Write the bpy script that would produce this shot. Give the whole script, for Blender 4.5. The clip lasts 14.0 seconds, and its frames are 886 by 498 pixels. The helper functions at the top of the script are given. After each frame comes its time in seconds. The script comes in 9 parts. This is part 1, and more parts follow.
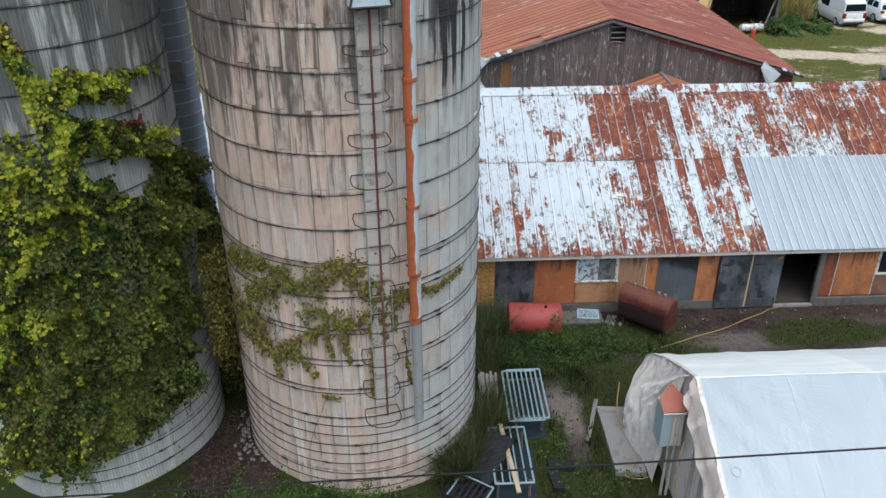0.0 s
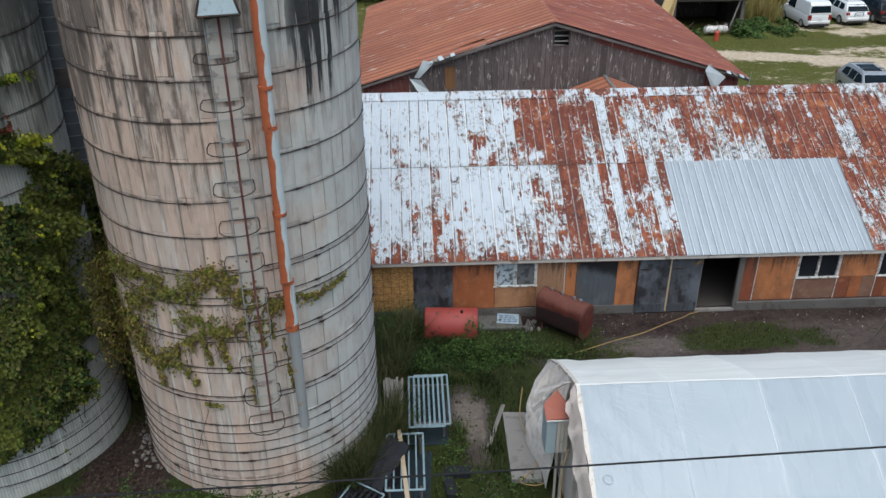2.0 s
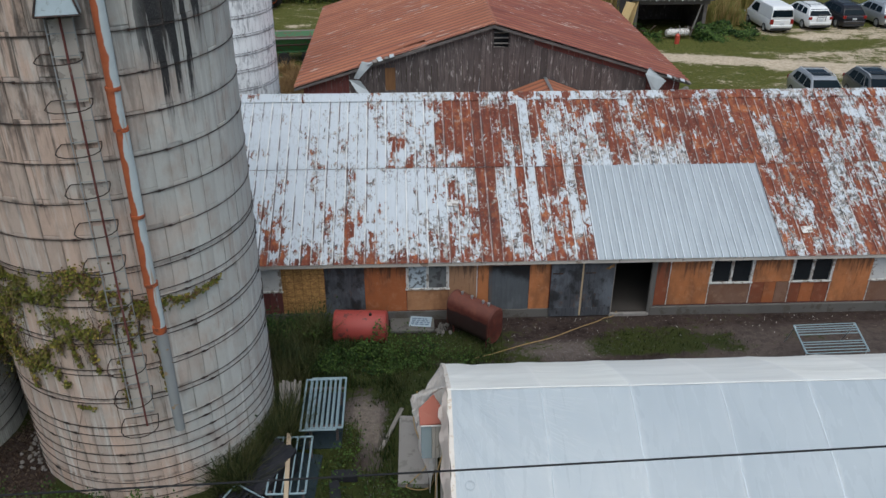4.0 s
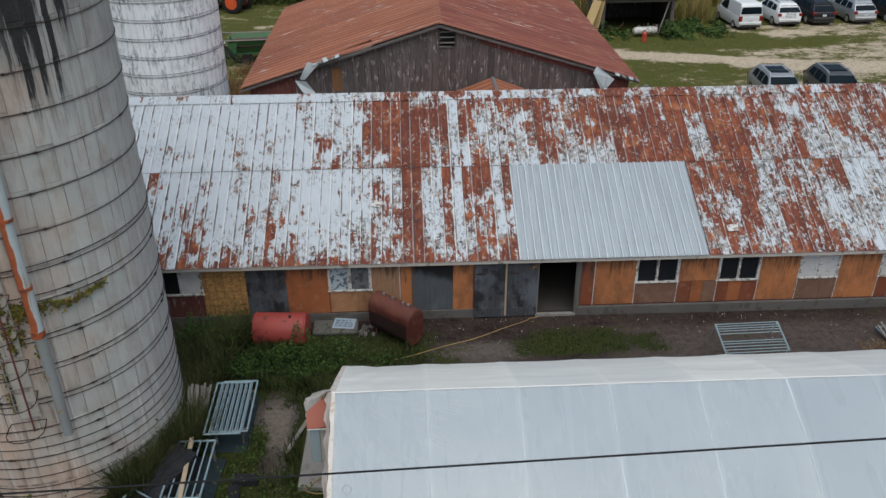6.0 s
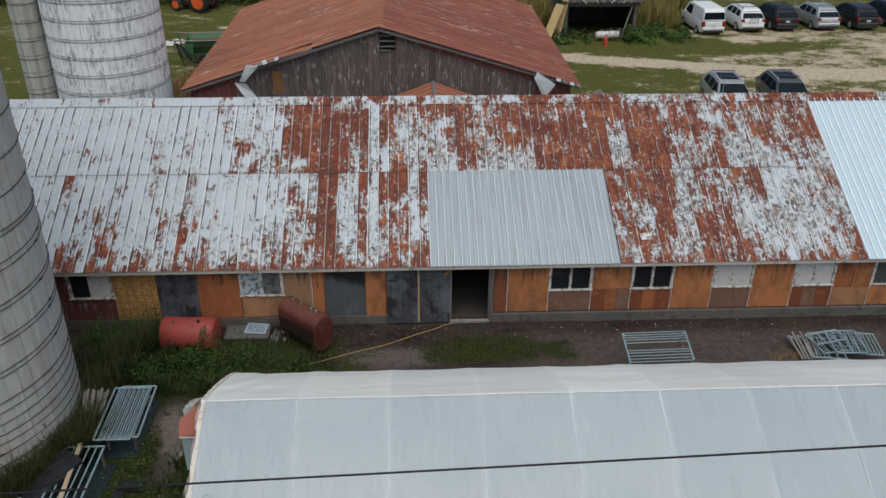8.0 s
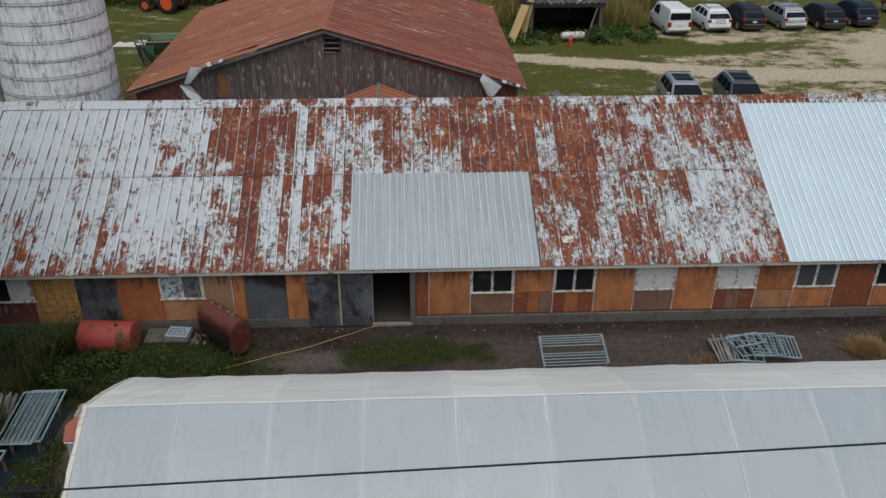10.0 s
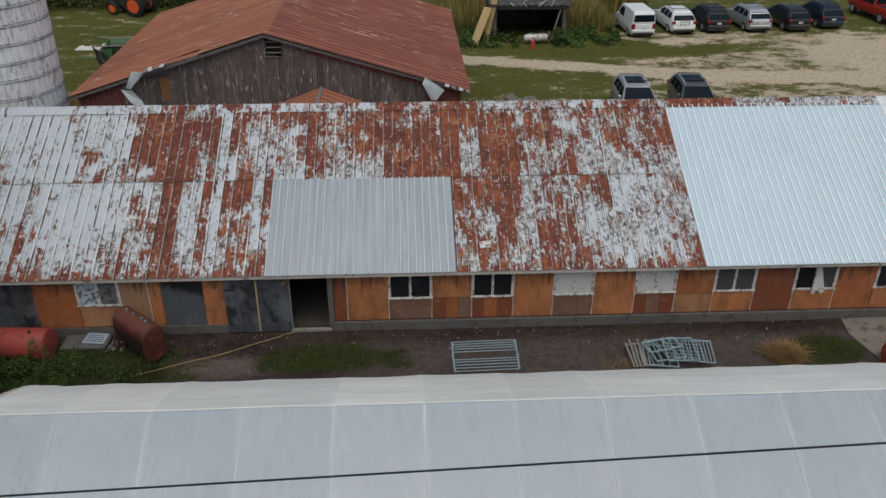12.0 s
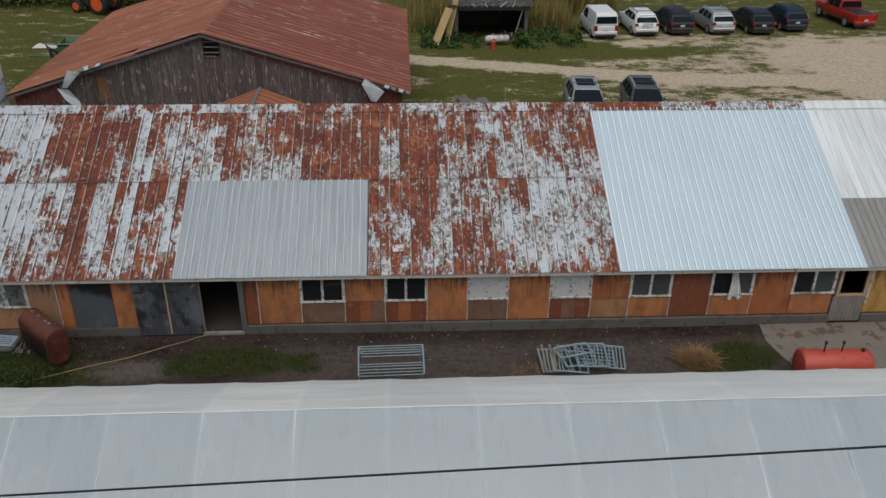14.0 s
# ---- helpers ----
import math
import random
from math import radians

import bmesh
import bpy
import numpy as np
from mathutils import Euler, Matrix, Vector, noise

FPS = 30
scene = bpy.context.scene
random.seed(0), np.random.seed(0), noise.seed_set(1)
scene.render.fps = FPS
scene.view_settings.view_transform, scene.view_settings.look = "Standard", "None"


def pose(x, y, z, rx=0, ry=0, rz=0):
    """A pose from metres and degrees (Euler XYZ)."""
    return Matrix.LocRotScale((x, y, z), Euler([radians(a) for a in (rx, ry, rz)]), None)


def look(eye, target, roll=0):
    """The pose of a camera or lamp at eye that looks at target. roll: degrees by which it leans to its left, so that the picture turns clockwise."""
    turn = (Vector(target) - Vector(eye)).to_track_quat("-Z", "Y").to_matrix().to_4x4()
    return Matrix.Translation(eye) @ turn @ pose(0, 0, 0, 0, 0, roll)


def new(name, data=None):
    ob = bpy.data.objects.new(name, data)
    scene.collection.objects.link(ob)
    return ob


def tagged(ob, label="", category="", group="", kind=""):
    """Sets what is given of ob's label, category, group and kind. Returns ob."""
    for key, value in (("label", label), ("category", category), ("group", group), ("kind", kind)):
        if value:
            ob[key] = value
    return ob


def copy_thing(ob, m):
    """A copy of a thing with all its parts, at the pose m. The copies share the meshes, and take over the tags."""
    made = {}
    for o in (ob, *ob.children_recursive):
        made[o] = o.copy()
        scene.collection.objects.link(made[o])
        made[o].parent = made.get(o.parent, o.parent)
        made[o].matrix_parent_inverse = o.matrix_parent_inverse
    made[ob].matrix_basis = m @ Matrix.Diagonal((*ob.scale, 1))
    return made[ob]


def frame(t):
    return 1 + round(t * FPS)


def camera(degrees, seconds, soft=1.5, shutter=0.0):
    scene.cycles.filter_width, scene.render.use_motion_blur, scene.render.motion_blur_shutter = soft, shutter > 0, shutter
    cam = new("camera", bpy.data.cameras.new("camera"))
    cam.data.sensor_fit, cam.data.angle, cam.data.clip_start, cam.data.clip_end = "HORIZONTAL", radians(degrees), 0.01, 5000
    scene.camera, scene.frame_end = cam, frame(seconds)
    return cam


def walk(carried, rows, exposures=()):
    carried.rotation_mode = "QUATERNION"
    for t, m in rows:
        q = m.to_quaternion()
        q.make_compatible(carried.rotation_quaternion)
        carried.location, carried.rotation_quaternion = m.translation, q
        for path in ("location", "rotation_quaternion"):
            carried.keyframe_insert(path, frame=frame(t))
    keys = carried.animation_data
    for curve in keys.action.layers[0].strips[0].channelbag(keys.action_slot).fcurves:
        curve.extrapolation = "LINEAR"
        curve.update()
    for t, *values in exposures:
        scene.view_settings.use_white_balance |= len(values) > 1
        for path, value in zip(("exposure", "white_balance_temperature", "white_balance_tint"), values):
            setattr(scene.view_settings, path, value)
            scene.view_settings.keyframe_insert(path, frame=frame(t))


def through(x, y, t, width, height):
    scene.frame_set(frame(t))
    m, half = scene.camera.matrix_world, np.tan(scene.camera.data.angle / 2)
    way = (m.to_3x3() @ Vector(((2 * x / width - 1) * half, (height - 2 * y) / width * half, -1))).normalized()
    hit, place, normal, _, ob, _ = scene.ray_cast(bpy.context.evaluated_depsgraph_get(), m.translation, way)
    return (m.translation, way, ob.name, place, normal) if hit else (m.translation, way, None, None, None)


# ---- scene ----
# ---- camera and its way ----
cam = camera(56.5, 14.0, soft=1.5)
PATH = [
    (0, (-0.743, 1.316, 13.602), (-0.669, 3.069, 12.641), -0.3),
    (0.5, (-0.164, 1.28, 13.63), (-0.085, 3.033, 12.671), 0.0),
    (1, (0.426, 1.298, 13.651), (0.499, 3.051, 12.691), -0.4),
    (1.5, (1.032, 1.298, 13.671), (1.113, 3.051, 12.711), 0.1),
    (2, (1.647, 1.296, 13.683), (1.721, 3.049, 12.724), -0.4),
    (2.5, (2.276, 1.278, 13.698), (2.357, 3.032, 12.74), 0.0),
    (3, (2.896, 1.272, 13.719), (2.982, 3.025, 12.76), 0.4),
    (5.5, (5.843, 1.322, 13.702), (5.922, 3.074, 12.742), -0.2),
    (6, (6.443, 1.323, 13.672), (6.52, 3.076, 12.712), -0.3),
    (6.5, (7.041, 1.367, 13.69), (7.12, 3.118, 12.728), -0.1),
    (7, (7.647, 1.362, 13.758), (7.731, 3.114, 12.797), 0.1),
    (7.5, (8.251, 1.343, 13.84), (8.338, 3.094, 12.878), 0.4),
    (8, (8.884, 1.326, 13.836), (8.97, 3.078, 12.875), 0.4),
    (10.5, (11.764, 1.253, 13.993), (11.852, 3.004, 13.03), 0.3),
    (11, (12.376, 1.225, 14.037), (12.459, 2.977, 13.076), 0.0),
    (11.5, (12.978, 1.247, 14.062), (13.07, 2.998, 13.1), 0.5),
    (12, (13.574, 1.248, 14.087), (13.663, 2.999, 13.125), 0.2),
    (12.5, (14.204, 1.263, 14.104), (14.298, 3.014, 13.143), 0.6),
    (13, (14.835, 1.283, 14.119), (14.924, 3.034, 13.158), 0.3),
    (13.5, (15.447, 1.306, 14.132), (15.54, 3.057, 13.17), 0.5),
    (14, (16.01, 1.352, 14.119), (16.109, 3.102, 13.156), 0.7),
]
EXPOSURES = [(0, 0.33, 5950, 6), (3, -0.05, 6050, 7), (7, -0.34, 6330, 7.5), (14, -0.66, 6550, 9)]
walk(cam, [(t, look(eye, target, roll)) for t, eye, target, roll in PATH], EXPOSURES)


# ---- world, sun, exposure ----
SUN_ROT, SUN_ELEV = radians(176), radians(66)
world = bpy.data.worlds.new("sky")
scene.world = world
world.use_nodes = True
wn = world.node_tree.nodes
sky = wn.new("ShaderNodeTexSky")
sky.sky_type, sky.sun_disc, sky.sun_elevation, sky.sun_rotation = "NISHITA", False, SUN_ELEV, SUN_ROT
sky.air_density, sky.dust_density, sky.ozone_density = 1.0, 3.5, 1.0
world.node_tree.links.new(sky.outputs[0], wn["Background"].inputs[0])
wn["Background"].inputs[1].default_value = 0.115
sun_data = bpy.data.lights.new("sun", "SUN")
sun_data.energy, sun_data.angle, sun_data.color = 2.2, radians(75), (0.96, 0.985, 0.95)
sun = new("sun", sun_data)
sun.matrix_world = look((math.sin(SUN_ROT) * 90, math.cos(SUN_ROT) * 90, 90 * math.tan(SUN_ELEV)), (0, 0, 0))


# ---- shape helpers ----
class Shape:
    """Vertices and faces of one mesh."""

    def __init__(self):
        self.v, self.f = [], []

    def add(self, verts, faces):
        k = len(self.v)
        self.v.extend(tuple(p) for p in verts)
        self.f.extend(tuple(i + k for i in f) for f in faces)
        return self

    def box(self, x0, x1, y0, y1, z0, z1, c=0.0, m=None):
        lo, hi = (x0, y0, z0), (x1, y1, z1)
        if c <= 0:
            v = [Vector((hi[0] if i & 1 else lo[0], hi[1] if i & 2 else lo[1], hi[2] if i & 4 else lo[2])) for i in range(8)]
            f = [(0, 2, 3, 1), (4, 5, 7, 6), (0, 1, 5, 4), (2, 6, 7, 3), (0, 4, 6, 2), (1, 3, 7, 5)]
        else:
            v, f = [], []
            for i in range(8):
                s = [(i >> a) & 1 for a in range(3)]
                for a in range(3):
                    p = [(hi[b] if s[b] else lo[b]) + (0 if b == a else (-c if s[b] else c)) for b in range(3)]
                    v.append(Vector(p))
            def k(i, a):
                return 3 * i + a
            for a in range(3):
                b, d = (a + 1) % 3, (a + 2) % 3
                for s in (0, 1):
                    q = [s << a, (s << a) | (1 << b), (s << a) | (1 << b) | (1 << d), (s << a) | (1 << d)]
                    q = [k(i, a) for i in q]
                    f.append(tuple(q if s else q[::-1]))
                for sb in (0, 1):
                    for sd in (0, 1):
                        i = (sb << b) | (sd << d)
                        j = i | (1 << a)
                        q = (k(i, b), k(j, b), k(j, d), k(i, d))
                        f.append(q if sb == sd else q[::-1])
            for i in range(8):
                q = (k(i, 0), k(i, 1), k(i, 2))
                f.append(q if bin(i).count("1") % 2 else q[::-1])
        if m is not None:
            v = [m @ p for p in v]
        return self.add(v, f)

    def cyl(self, p0, p1, r0, r1=None, n=12, caps=True):
        p0, p1 = Vector(p0), Vector(p1)
        r1 = r0 if r1 is None else r1
        q = (p1 - p0).to_track_quat("Z", "Y").to_matrix()
        v, f = [], []
        for p, r in ((p0, r0), (p1, r1)):
            v += [p + q @ Vector((r * math.cos(2 * math.pi * i / n), r * math.sin(2 * math.pi * i / n), 0)) for i in range(n)]
        f = [(i, (i + 1) % n, n + (i + 1) % n, n + i) for i in range(n)]
        if caps:
            f += [tuple(range(n))[::-1], tuple(range(n, 2 * n))]
        return self.add(v, f)

    def tube(self, pts, r, n=6, closed=False):
        pts = [Vector(p) for p in pts]
        v, f, m = [], [], len(pts)
        for i, p in enumerate(pts):
            a = pts[i - 1] if i or closed else p
            b = pts[(i + 1) % m] if i < m - 1 or closed else p
            q = (b - a).to_track_quat("Z", "Y").to_matrix()
            v += [p + q @ Vector((r * math.cos(2 * math.pi * j / n), r * math.sin(2 * math.pi * j / n), 0)) for j in range(n)]
        for i in range(m if closed else m - 1):
            k, l = i * n, ((i + 1) % m) * n
            f += [(k + j, k + (j + 1) % n, l + (j + 1) % n, l + j) for j in range(n)]
        if not closed:
            f += [tuple(range(n))[::-1], tuple(range((m - 1) * n, m * n))]
        return self.add(v, f)

    def loft(self, rings, caps=True, closed=True):
        n, v, f = len(rings[0]), [], []
        for r in rings:
            v += [Vector(p) for p in r]
        for i in range(len(rings) - 1):
            for j in range(n if closed else n - 1):
                f.append((i * n + j, i * n + (j + 1) % n, (i + 1) * n + (j + 1) % n, (i + 1) * n + j))
        if caps and closed:
            f += [tuple(range(n))[::-1], tuple(range((len(rings) - 1) * n, len(rings) * n))]
        return self.add(v, f)

    def prism(self, outline, axis, a, b):
        """An outline in the two other axes, pushed from a to b along axis."""
        def put(u, w, t):
            return {"x": (t, u, w), "y": (u, t, w), "z": (u, w, t)}[axis]
        n = len(outline)
        v = [put(u, w, a) for u, w in outline] + [put(u, w, b) for u, w in outline]
        f = [(i, (i + 1) % n, n + (i + 1) % n, n + i) for i in range(n)] + [tuple(range(n))[::-1], tuple(range(n, 2 * n))]
        return self.add(v, f)

    def mesh(self, name, smooth=False, fix=True):
        me = bpy.data.meshes.new(name)
        me.from_pydata([tuple(p) for p in self.v], [], self.f)
        if fix:
            bm = bmesh.new()
            bm.from_mesh(me)
            bmesh.ops.recalc_face_normals(bm, faces=bm.faces)
            bm.to_mesh(me)
            bm.free()
        if smooth:
            me.polygons.foreach_set("use_smooth", [True] * len(me.polygons))
            me.set_sharp_from_angle(angle=radians(38))
        me.update()
        return me


def thing(name, at=(0, 0, 0), label="", category="", group="", kind="", turn=0):
    ob = new(name)
    ob.matrix_basis = pose(at[0], at[1], at[2], 0, 0, turn)
    ob.empty_display_size = 0.2
    return tagged(ob, label, category, group, kind)


def part(name, shape, material, parent=None, label="", smooth=False, fix=True, m=None):
    me = shape if isinstance(shape, bpy.types.Mesh) else shape.mesh(name, smooth, fix)
    if material is not None and not me.materials:
        me.materials.append(material)
    ob = new(name, me)
    ob.parent = parent
    if m is not None:
        ob.matrix_basis = m
    return tagged(ob, label)


def solo(name, shape, material, label, category, group="", kind="", smooth=False, at=None, fix=True):
    ob = part(name, shape, material, None, "", smooth, fix, at)
    return tagged(ob, label, category, group, kind)


# ---- material helpers ----
class Nodes:
    def __init__(self, name):
        self.mat = bpy.data.materials.new(name)
        self.mat.use_nodes = True
        self.t = self.mat.node_tree
        self.out = self.t.nodes["Material Output"]
        self.bsdf = self.t.nodes["Principled BSDF"]

    def link(self, value, socket):
        if isinstance(value, bpy.types.NodeSocket):
            self.t.links.new(value, socket)
        elif isinstance(value, (tuple, list)):
            socket.default_value = (*value, 1.0) if len(value) == 3 and socket.type == "RGBA" else value
        else:
            socket.default_value = value

    def node(self, kind, **inputs):
        n = self.t.nodes.new(kind)
        for k, v in inputs.items():
            self.link(v, n.inputs[k])
        return n

    def pos(self, sx=1, sy=1, sz=1):
        return self.scaled(self.t.nodes.new("ShaderNodeNewGeometry").outputs["Position"], sx, sy, sz)

    def local(self, sx=1, sy=1, sz=1):
        return self.scaled(self.t.nodes.new("ShaderNodeTexCoord").outputs["Object"], sx, sy, sz)

    def scaled(self, v, sx, sy, sz):
        n = self.t.nodes.new("ShaderNodeVectorMath")
        n.operation = "MULTIPLY"
        self.link(v, n.inputs[0])
        n.inputs[1].default_value = (sx, sy, sz)
        return n.outputs[0]

    def shift(self, v, w):
        n = self.t.nodes.new("ShaderNodeVectorMath")
        n.operation = "ADD"
        self.link(v, n.inputs[0])
        self.link(w, n.inputs[1])
        return n.outputs[0]

    def noise(self, vec, scale=1.0, detail=4.0, rough=0.55, dist=0.0):
        n = self.node("ShaderNodeTexNoise", Vector=vec, Scale=scale, Detail=detail, Roughness=rough, Distortion=dist)
        return n.outputs[0]

    def voronoi(self, vec, scale=1.0):
        return self.node("ShaderNodeTexVoronoi", Vector=vec, Scale=scale).outputs["Distance"]

    def xyz(self, vec):
        return self.node("ShaderNodeSeparateXYZ", Vector=vec).outputs

    def ramp(self, fac, stops, sharp=False):
        n = self.node("ShaderNodeValToRGB", Fac=fac)
        e = n.color_ramp.elements
        while len(e) < len(stops):
            e.new(0.5)
        for el, (p, c) in zip(e, stops):
            el.position = p
            el.color = (c, c, c, 1) if isinstance(c, (int, float)) else (*c, 1)
        if sharp:
            n.color_ramp.interpolation = "CONSTANT"
        return n.outputs[0]

    def mix(self, fac, a, b, how="MIX"):
        n = self.t.nodes.new("ShaderNodeMix")
        n.data_type, n.blend_type = "RGBA", how
        self.link(fac, n.inputs[0])
        self.link(a, n.inputs[6])
        self.link(b, n.inputs[7])
        return n.outputs[2]

    def math(self, op, a, b=0.0, clamp=False):
        n = self.t.nodes.new("ShaderNodeMath")
        n.operation, n.use_clamp = op, clamp
        self.link(a, n.inputs[0])
        self.link(b, n.inputs[1])
        return n.outputs[0]

    def step(self, value, lo, hi):
        n = self.node("ShaderNodeMapRange")
        n.interpolation_type = "SMOOTHSTEP"
        self.link(value, n.inputs[0])
        self.link(lo, n.inputs[1])
        self.link(hi, n.inputs[2])
        return n.outputs[0]

    def rand(self):
        return self.t.nodes.new("ShaderNodeObjectInfo").outputs["Random"]

    def tint(self):
        return self.t.nodes.new("ShaderNodeObjectInfo").outputs["Color"]

    def island(self):
        return self.t.nodes.new("ShaderNodeNewGeometry").outputs["Random Per Island"]

    def attr(self, name):
        n = self.t.nodes.new("ShaderNodeAttribute")
        n.attribute_name = name
        return n.outputs["Fac"]

    def bump(self, height, strength=0.3, distance=0.01):
        return self.node("ShaderNodeBump", Height=height, Strength=strength, Distance=distance).outputs[0]

    def done(self, base, rough=0.8, metal=0.0, normal=None, **more):
        self.link(base, self.bsdf.inputs["Base Color"])
        self.link(rough, self.bsdf.inputs["Roughness"])
        self.link(metal, self.bsdf.inputs["Metallic"])
        if normal is not None:
            self.link(normal, self.bsdf.inputs["Normal"])
        for k, v in more.items():
            self.link(v, self.bsdf.inputs[k.replace("_", " ")])
        return self.mat


def plain(name, colour, rough=0.6, metal=0.0, spread=0.18, scale=6.0, spots=0.0, spot_colour=(0.2, 0.08, 0.04), fine=60.0):
    """A painted, plastic or metal surface with soft blotches, fine grain and, if asked, wear spots."""
    n = Nodes(name)
    p = n.local()
    lo = tuple(c * (1 - spread) for c in colour)
    hi = tuple(min(1.0, c * (1 + spread)) for c in colour)
    big = n.noise(p, scale, 3.0)
    grain = n.noise(p, fine, 2.0)
    base = n.mix(big, lo, hi)
    base = n.mix(n.math("MULTIPLY", grain, 0.25), base, tuple(c * 0.7 for c in colour))
    if spots > 0:
        mask = n.step(n.noise(p, scale * 1.7, 6.0, 0.65), 0.62 - spots * 0.25, 0.66 - spots * 0.25)
        base = n.mix(mask, base, spot_colour)
    return n.done(base, n.ramp(big, [(0.3, max(0.05, rough - 0.1)), (0.7, min(1.0, rough + 0.1))]), metal, n.bump(grain, 0.15, 0.004))


def streaked_wood(name, dark, light, along="z", fleck=None, rough=0.85, vary=0.0):
    """Boards with grain along one axis; each board takes its own tone."""
    n = Nodes(name)
    s = {"x": (1.2, 26, 26), "y": (26, 1.2, 26), "z": (26, 26, 1.2)}[along]
    off = n.scaled(n.rand(), 37.0, 91.0, 53.0)
    p = n.shift(n.local(), off)
    g = n.noise(n.scaled(p, *s), 1.0, 6.0, 0.65)
    b = n.noise(p, 1.6, 3.0)
    base = n.mix(n.ramp(g, [(0.3, 0.0), (0.7, 1.0)]), dark, light)
    base = n.mix(n.math("MULTIPLY", b, 0.6), base, tuple(c * 0.6 for c in dark))
    base = n.mix(n.math("MULTIPLY", n.rand(), 0.4), base, tuple(c * 0.72 for c in light))
    if vary:
        base = n.mix(n.math("MULTIPLY", n.ramp(n.rand(), [(0.0, 0.0), (1.0, 1.0)]), vary), base, tuple(c * 0.8 for c in dark))
    if fleck:
        f = n.step(n.noise(n.scaled(p, 9, 9, 2.2), 1.0, 6.0, 0.7), 0.57, 0.66)
        base = n.mix(n.math("MULTIPLY", f, 0.75), base, fleck)
    return n.done(base, rough, 0.0, n.bump(g, 0.5, 0.006))


# ---- materials ----
def stave_concrete(name, tan, grey, stain, white=0.0, turn=None, flute=None, age=0.15, soot=0.4, hoop=None, own=0.25, patchy=0.0, staves=None):
    """Weathered stave concrete; hoop is the height of one hoop and the rise to the next, below which rust and dirt have run."""
    n = Nodes(name)
    p = n.pos()
    x, y, z = n.xyz(p)
    r = n.rand()
    patch = n.noise(p, 0.55, 4.0, 0.6)
    if turn is not None:
        # tan left and paler grey right: warm and cool light painted in
        patch = n.math("ADD", patch, n.math("MULTIPLY", n.math("SUBTRACT", x, turn), 0.17))
    base = n.mix(n.ramp(patch, [(0.36, 0.0), (0.62, 1.0)]), tan, grey)
    base = n.mix(n.math("MULTIPLY", n.step(r, 0.1, 0.9), own), base, tuple(c * 0.66 for c in grey))
    # the grey side has fewer stains
    kept = n.math("SUBTRACT", 1.0, n.math("MULTIPLY", n.step(x, turn - 0.6, turn + 0.7), 0.78)) if turn is not None else 1.0
    blot = n.noise(n.scaled(p, 3.0, 3.0, 1.6), 1.0, 6.0, 0.68)
    base = n.mix(n.math("MULTIPLY", n.step(blot, 0.42, 0.72), 0.22 if patchy else 0.5), base, tuple(c * 0.62 for c in tan))
    # rain has washed paler veils down the wall
    veil = n.noise(n.scaled(p, 6.5, 6.5, 0.55), 1.0, 6.0, 0.66)
    base = n.mix(n.math("MULTIPLY", n.step(veil, 0.50, 0.68), n.math("MULTIPLY", kept, 0.38 + white)), base, tuple(min(0.86, c * 1.3) for c in grey))
    if patchy:
        # lime worn off in upright patches, down to blue-grey concrete
        flaked = n.step(n.noise(n.scaled(p, 5.5, 5.5, 1.7), 1.0, 7.0, 0.7), 0.50, 0.60)
        flaked = n.math("MULTIPLY", flaked, n.step(n.noise(n.scaled(p, 1.1, 1.1, 0.8), 1.0, 4.0), 0.34, 0.58))
        base = n.mix(n.math("MULTIPLY", flaked, patchy), base, (0.30, 0.31, 0.325))
    # dark drips, more of them the higher up
    drips = n.noise(n.scaled(n.shift(p, n.scaled(r, 0.9, 1.4, 0.6)), 6.5, 6.5, 0.45), 1.0, 7.0, 0.64)
    up = n.math("MULTIPLY", n.step(z, 6.5, 11.0), n.math("MULTIPLY", n.noise(n.scaled(p, 1, 1, 0.15), 0.9, 2.0), 2.0))
    limit = n.math("SUBTRACT", 0.60, n.math("MULTIPLY", up, age))
    mask = n.step(drips, limit, n.math("ADD", limit, 0.14))
    smear = n.step(n.noise(n.scaled(n.shift(p, n.scaled(r, 0.9, 0.9, 1.6)), 2.2, 2.2, 0.8), 1.0, 6.0, 0.66), 0.50, 0.63)
    base = n.mix(n.math("MULTIPLY", n.math("MULTIPLY", smear, n.step(z, 6.0, 10.5)), n.math("MULTIPLY", kept, soot)), base, tuple(c * 2.0 for c in stain))
    base = n.mix(n.math("MULTIPLY", mask, n.math("MULTIPLY", kept, 0.8)), base, stain)
    if turn is not None:
        # black runs of soot high on the grey side, each down a stave or two
        b0 = n.math("ARCTAN2", n.math("SUBTRACT", x, -2.05), n.math("SUBTRACT", 17.51, y))
        sway = n.math("MULTIPLY", n.noise(n.scaled(p, 7, 7, 0.9), 1.0, 4.0, 0.6), 0.9)
        lane = n.t.nodes.new("ShaderNodeTexWhiteNoise")
        lane.noise_dimensions = "1D"
        n.link(n.math("FLOOR", n.math("ADD", n.math("MULTIPLY", b0, 19.0), sway)), lane.inputs["W"])
        tongue = n.math("MULTIPLY", n.math("SUBTRACT", lane.outputs["Value"], 0.5), 1.7)
        foot = n.math("ADD", 9.75, n.math("MULTIPLY", n.step(n.math("ABSOLUTE", n.math("SUBTRACT", b0, 0.93)), 0.14, 0.34), 1.1))
        foot = n.math("ADD", foot, n.math("MULTIPLY", n.step(r, 0.72, 0.8), 0.7))
        reach = n.math("ADD", n.math("SUBTRACT", n.math("ADD", z, tongue), foot), n.math("MULTIPLY", n.math("SUBTRACT", n.noise(n.scaled(p, 16, 16, 1.4), 1.0, 5.0, 0.65), 0.5), 2.4))
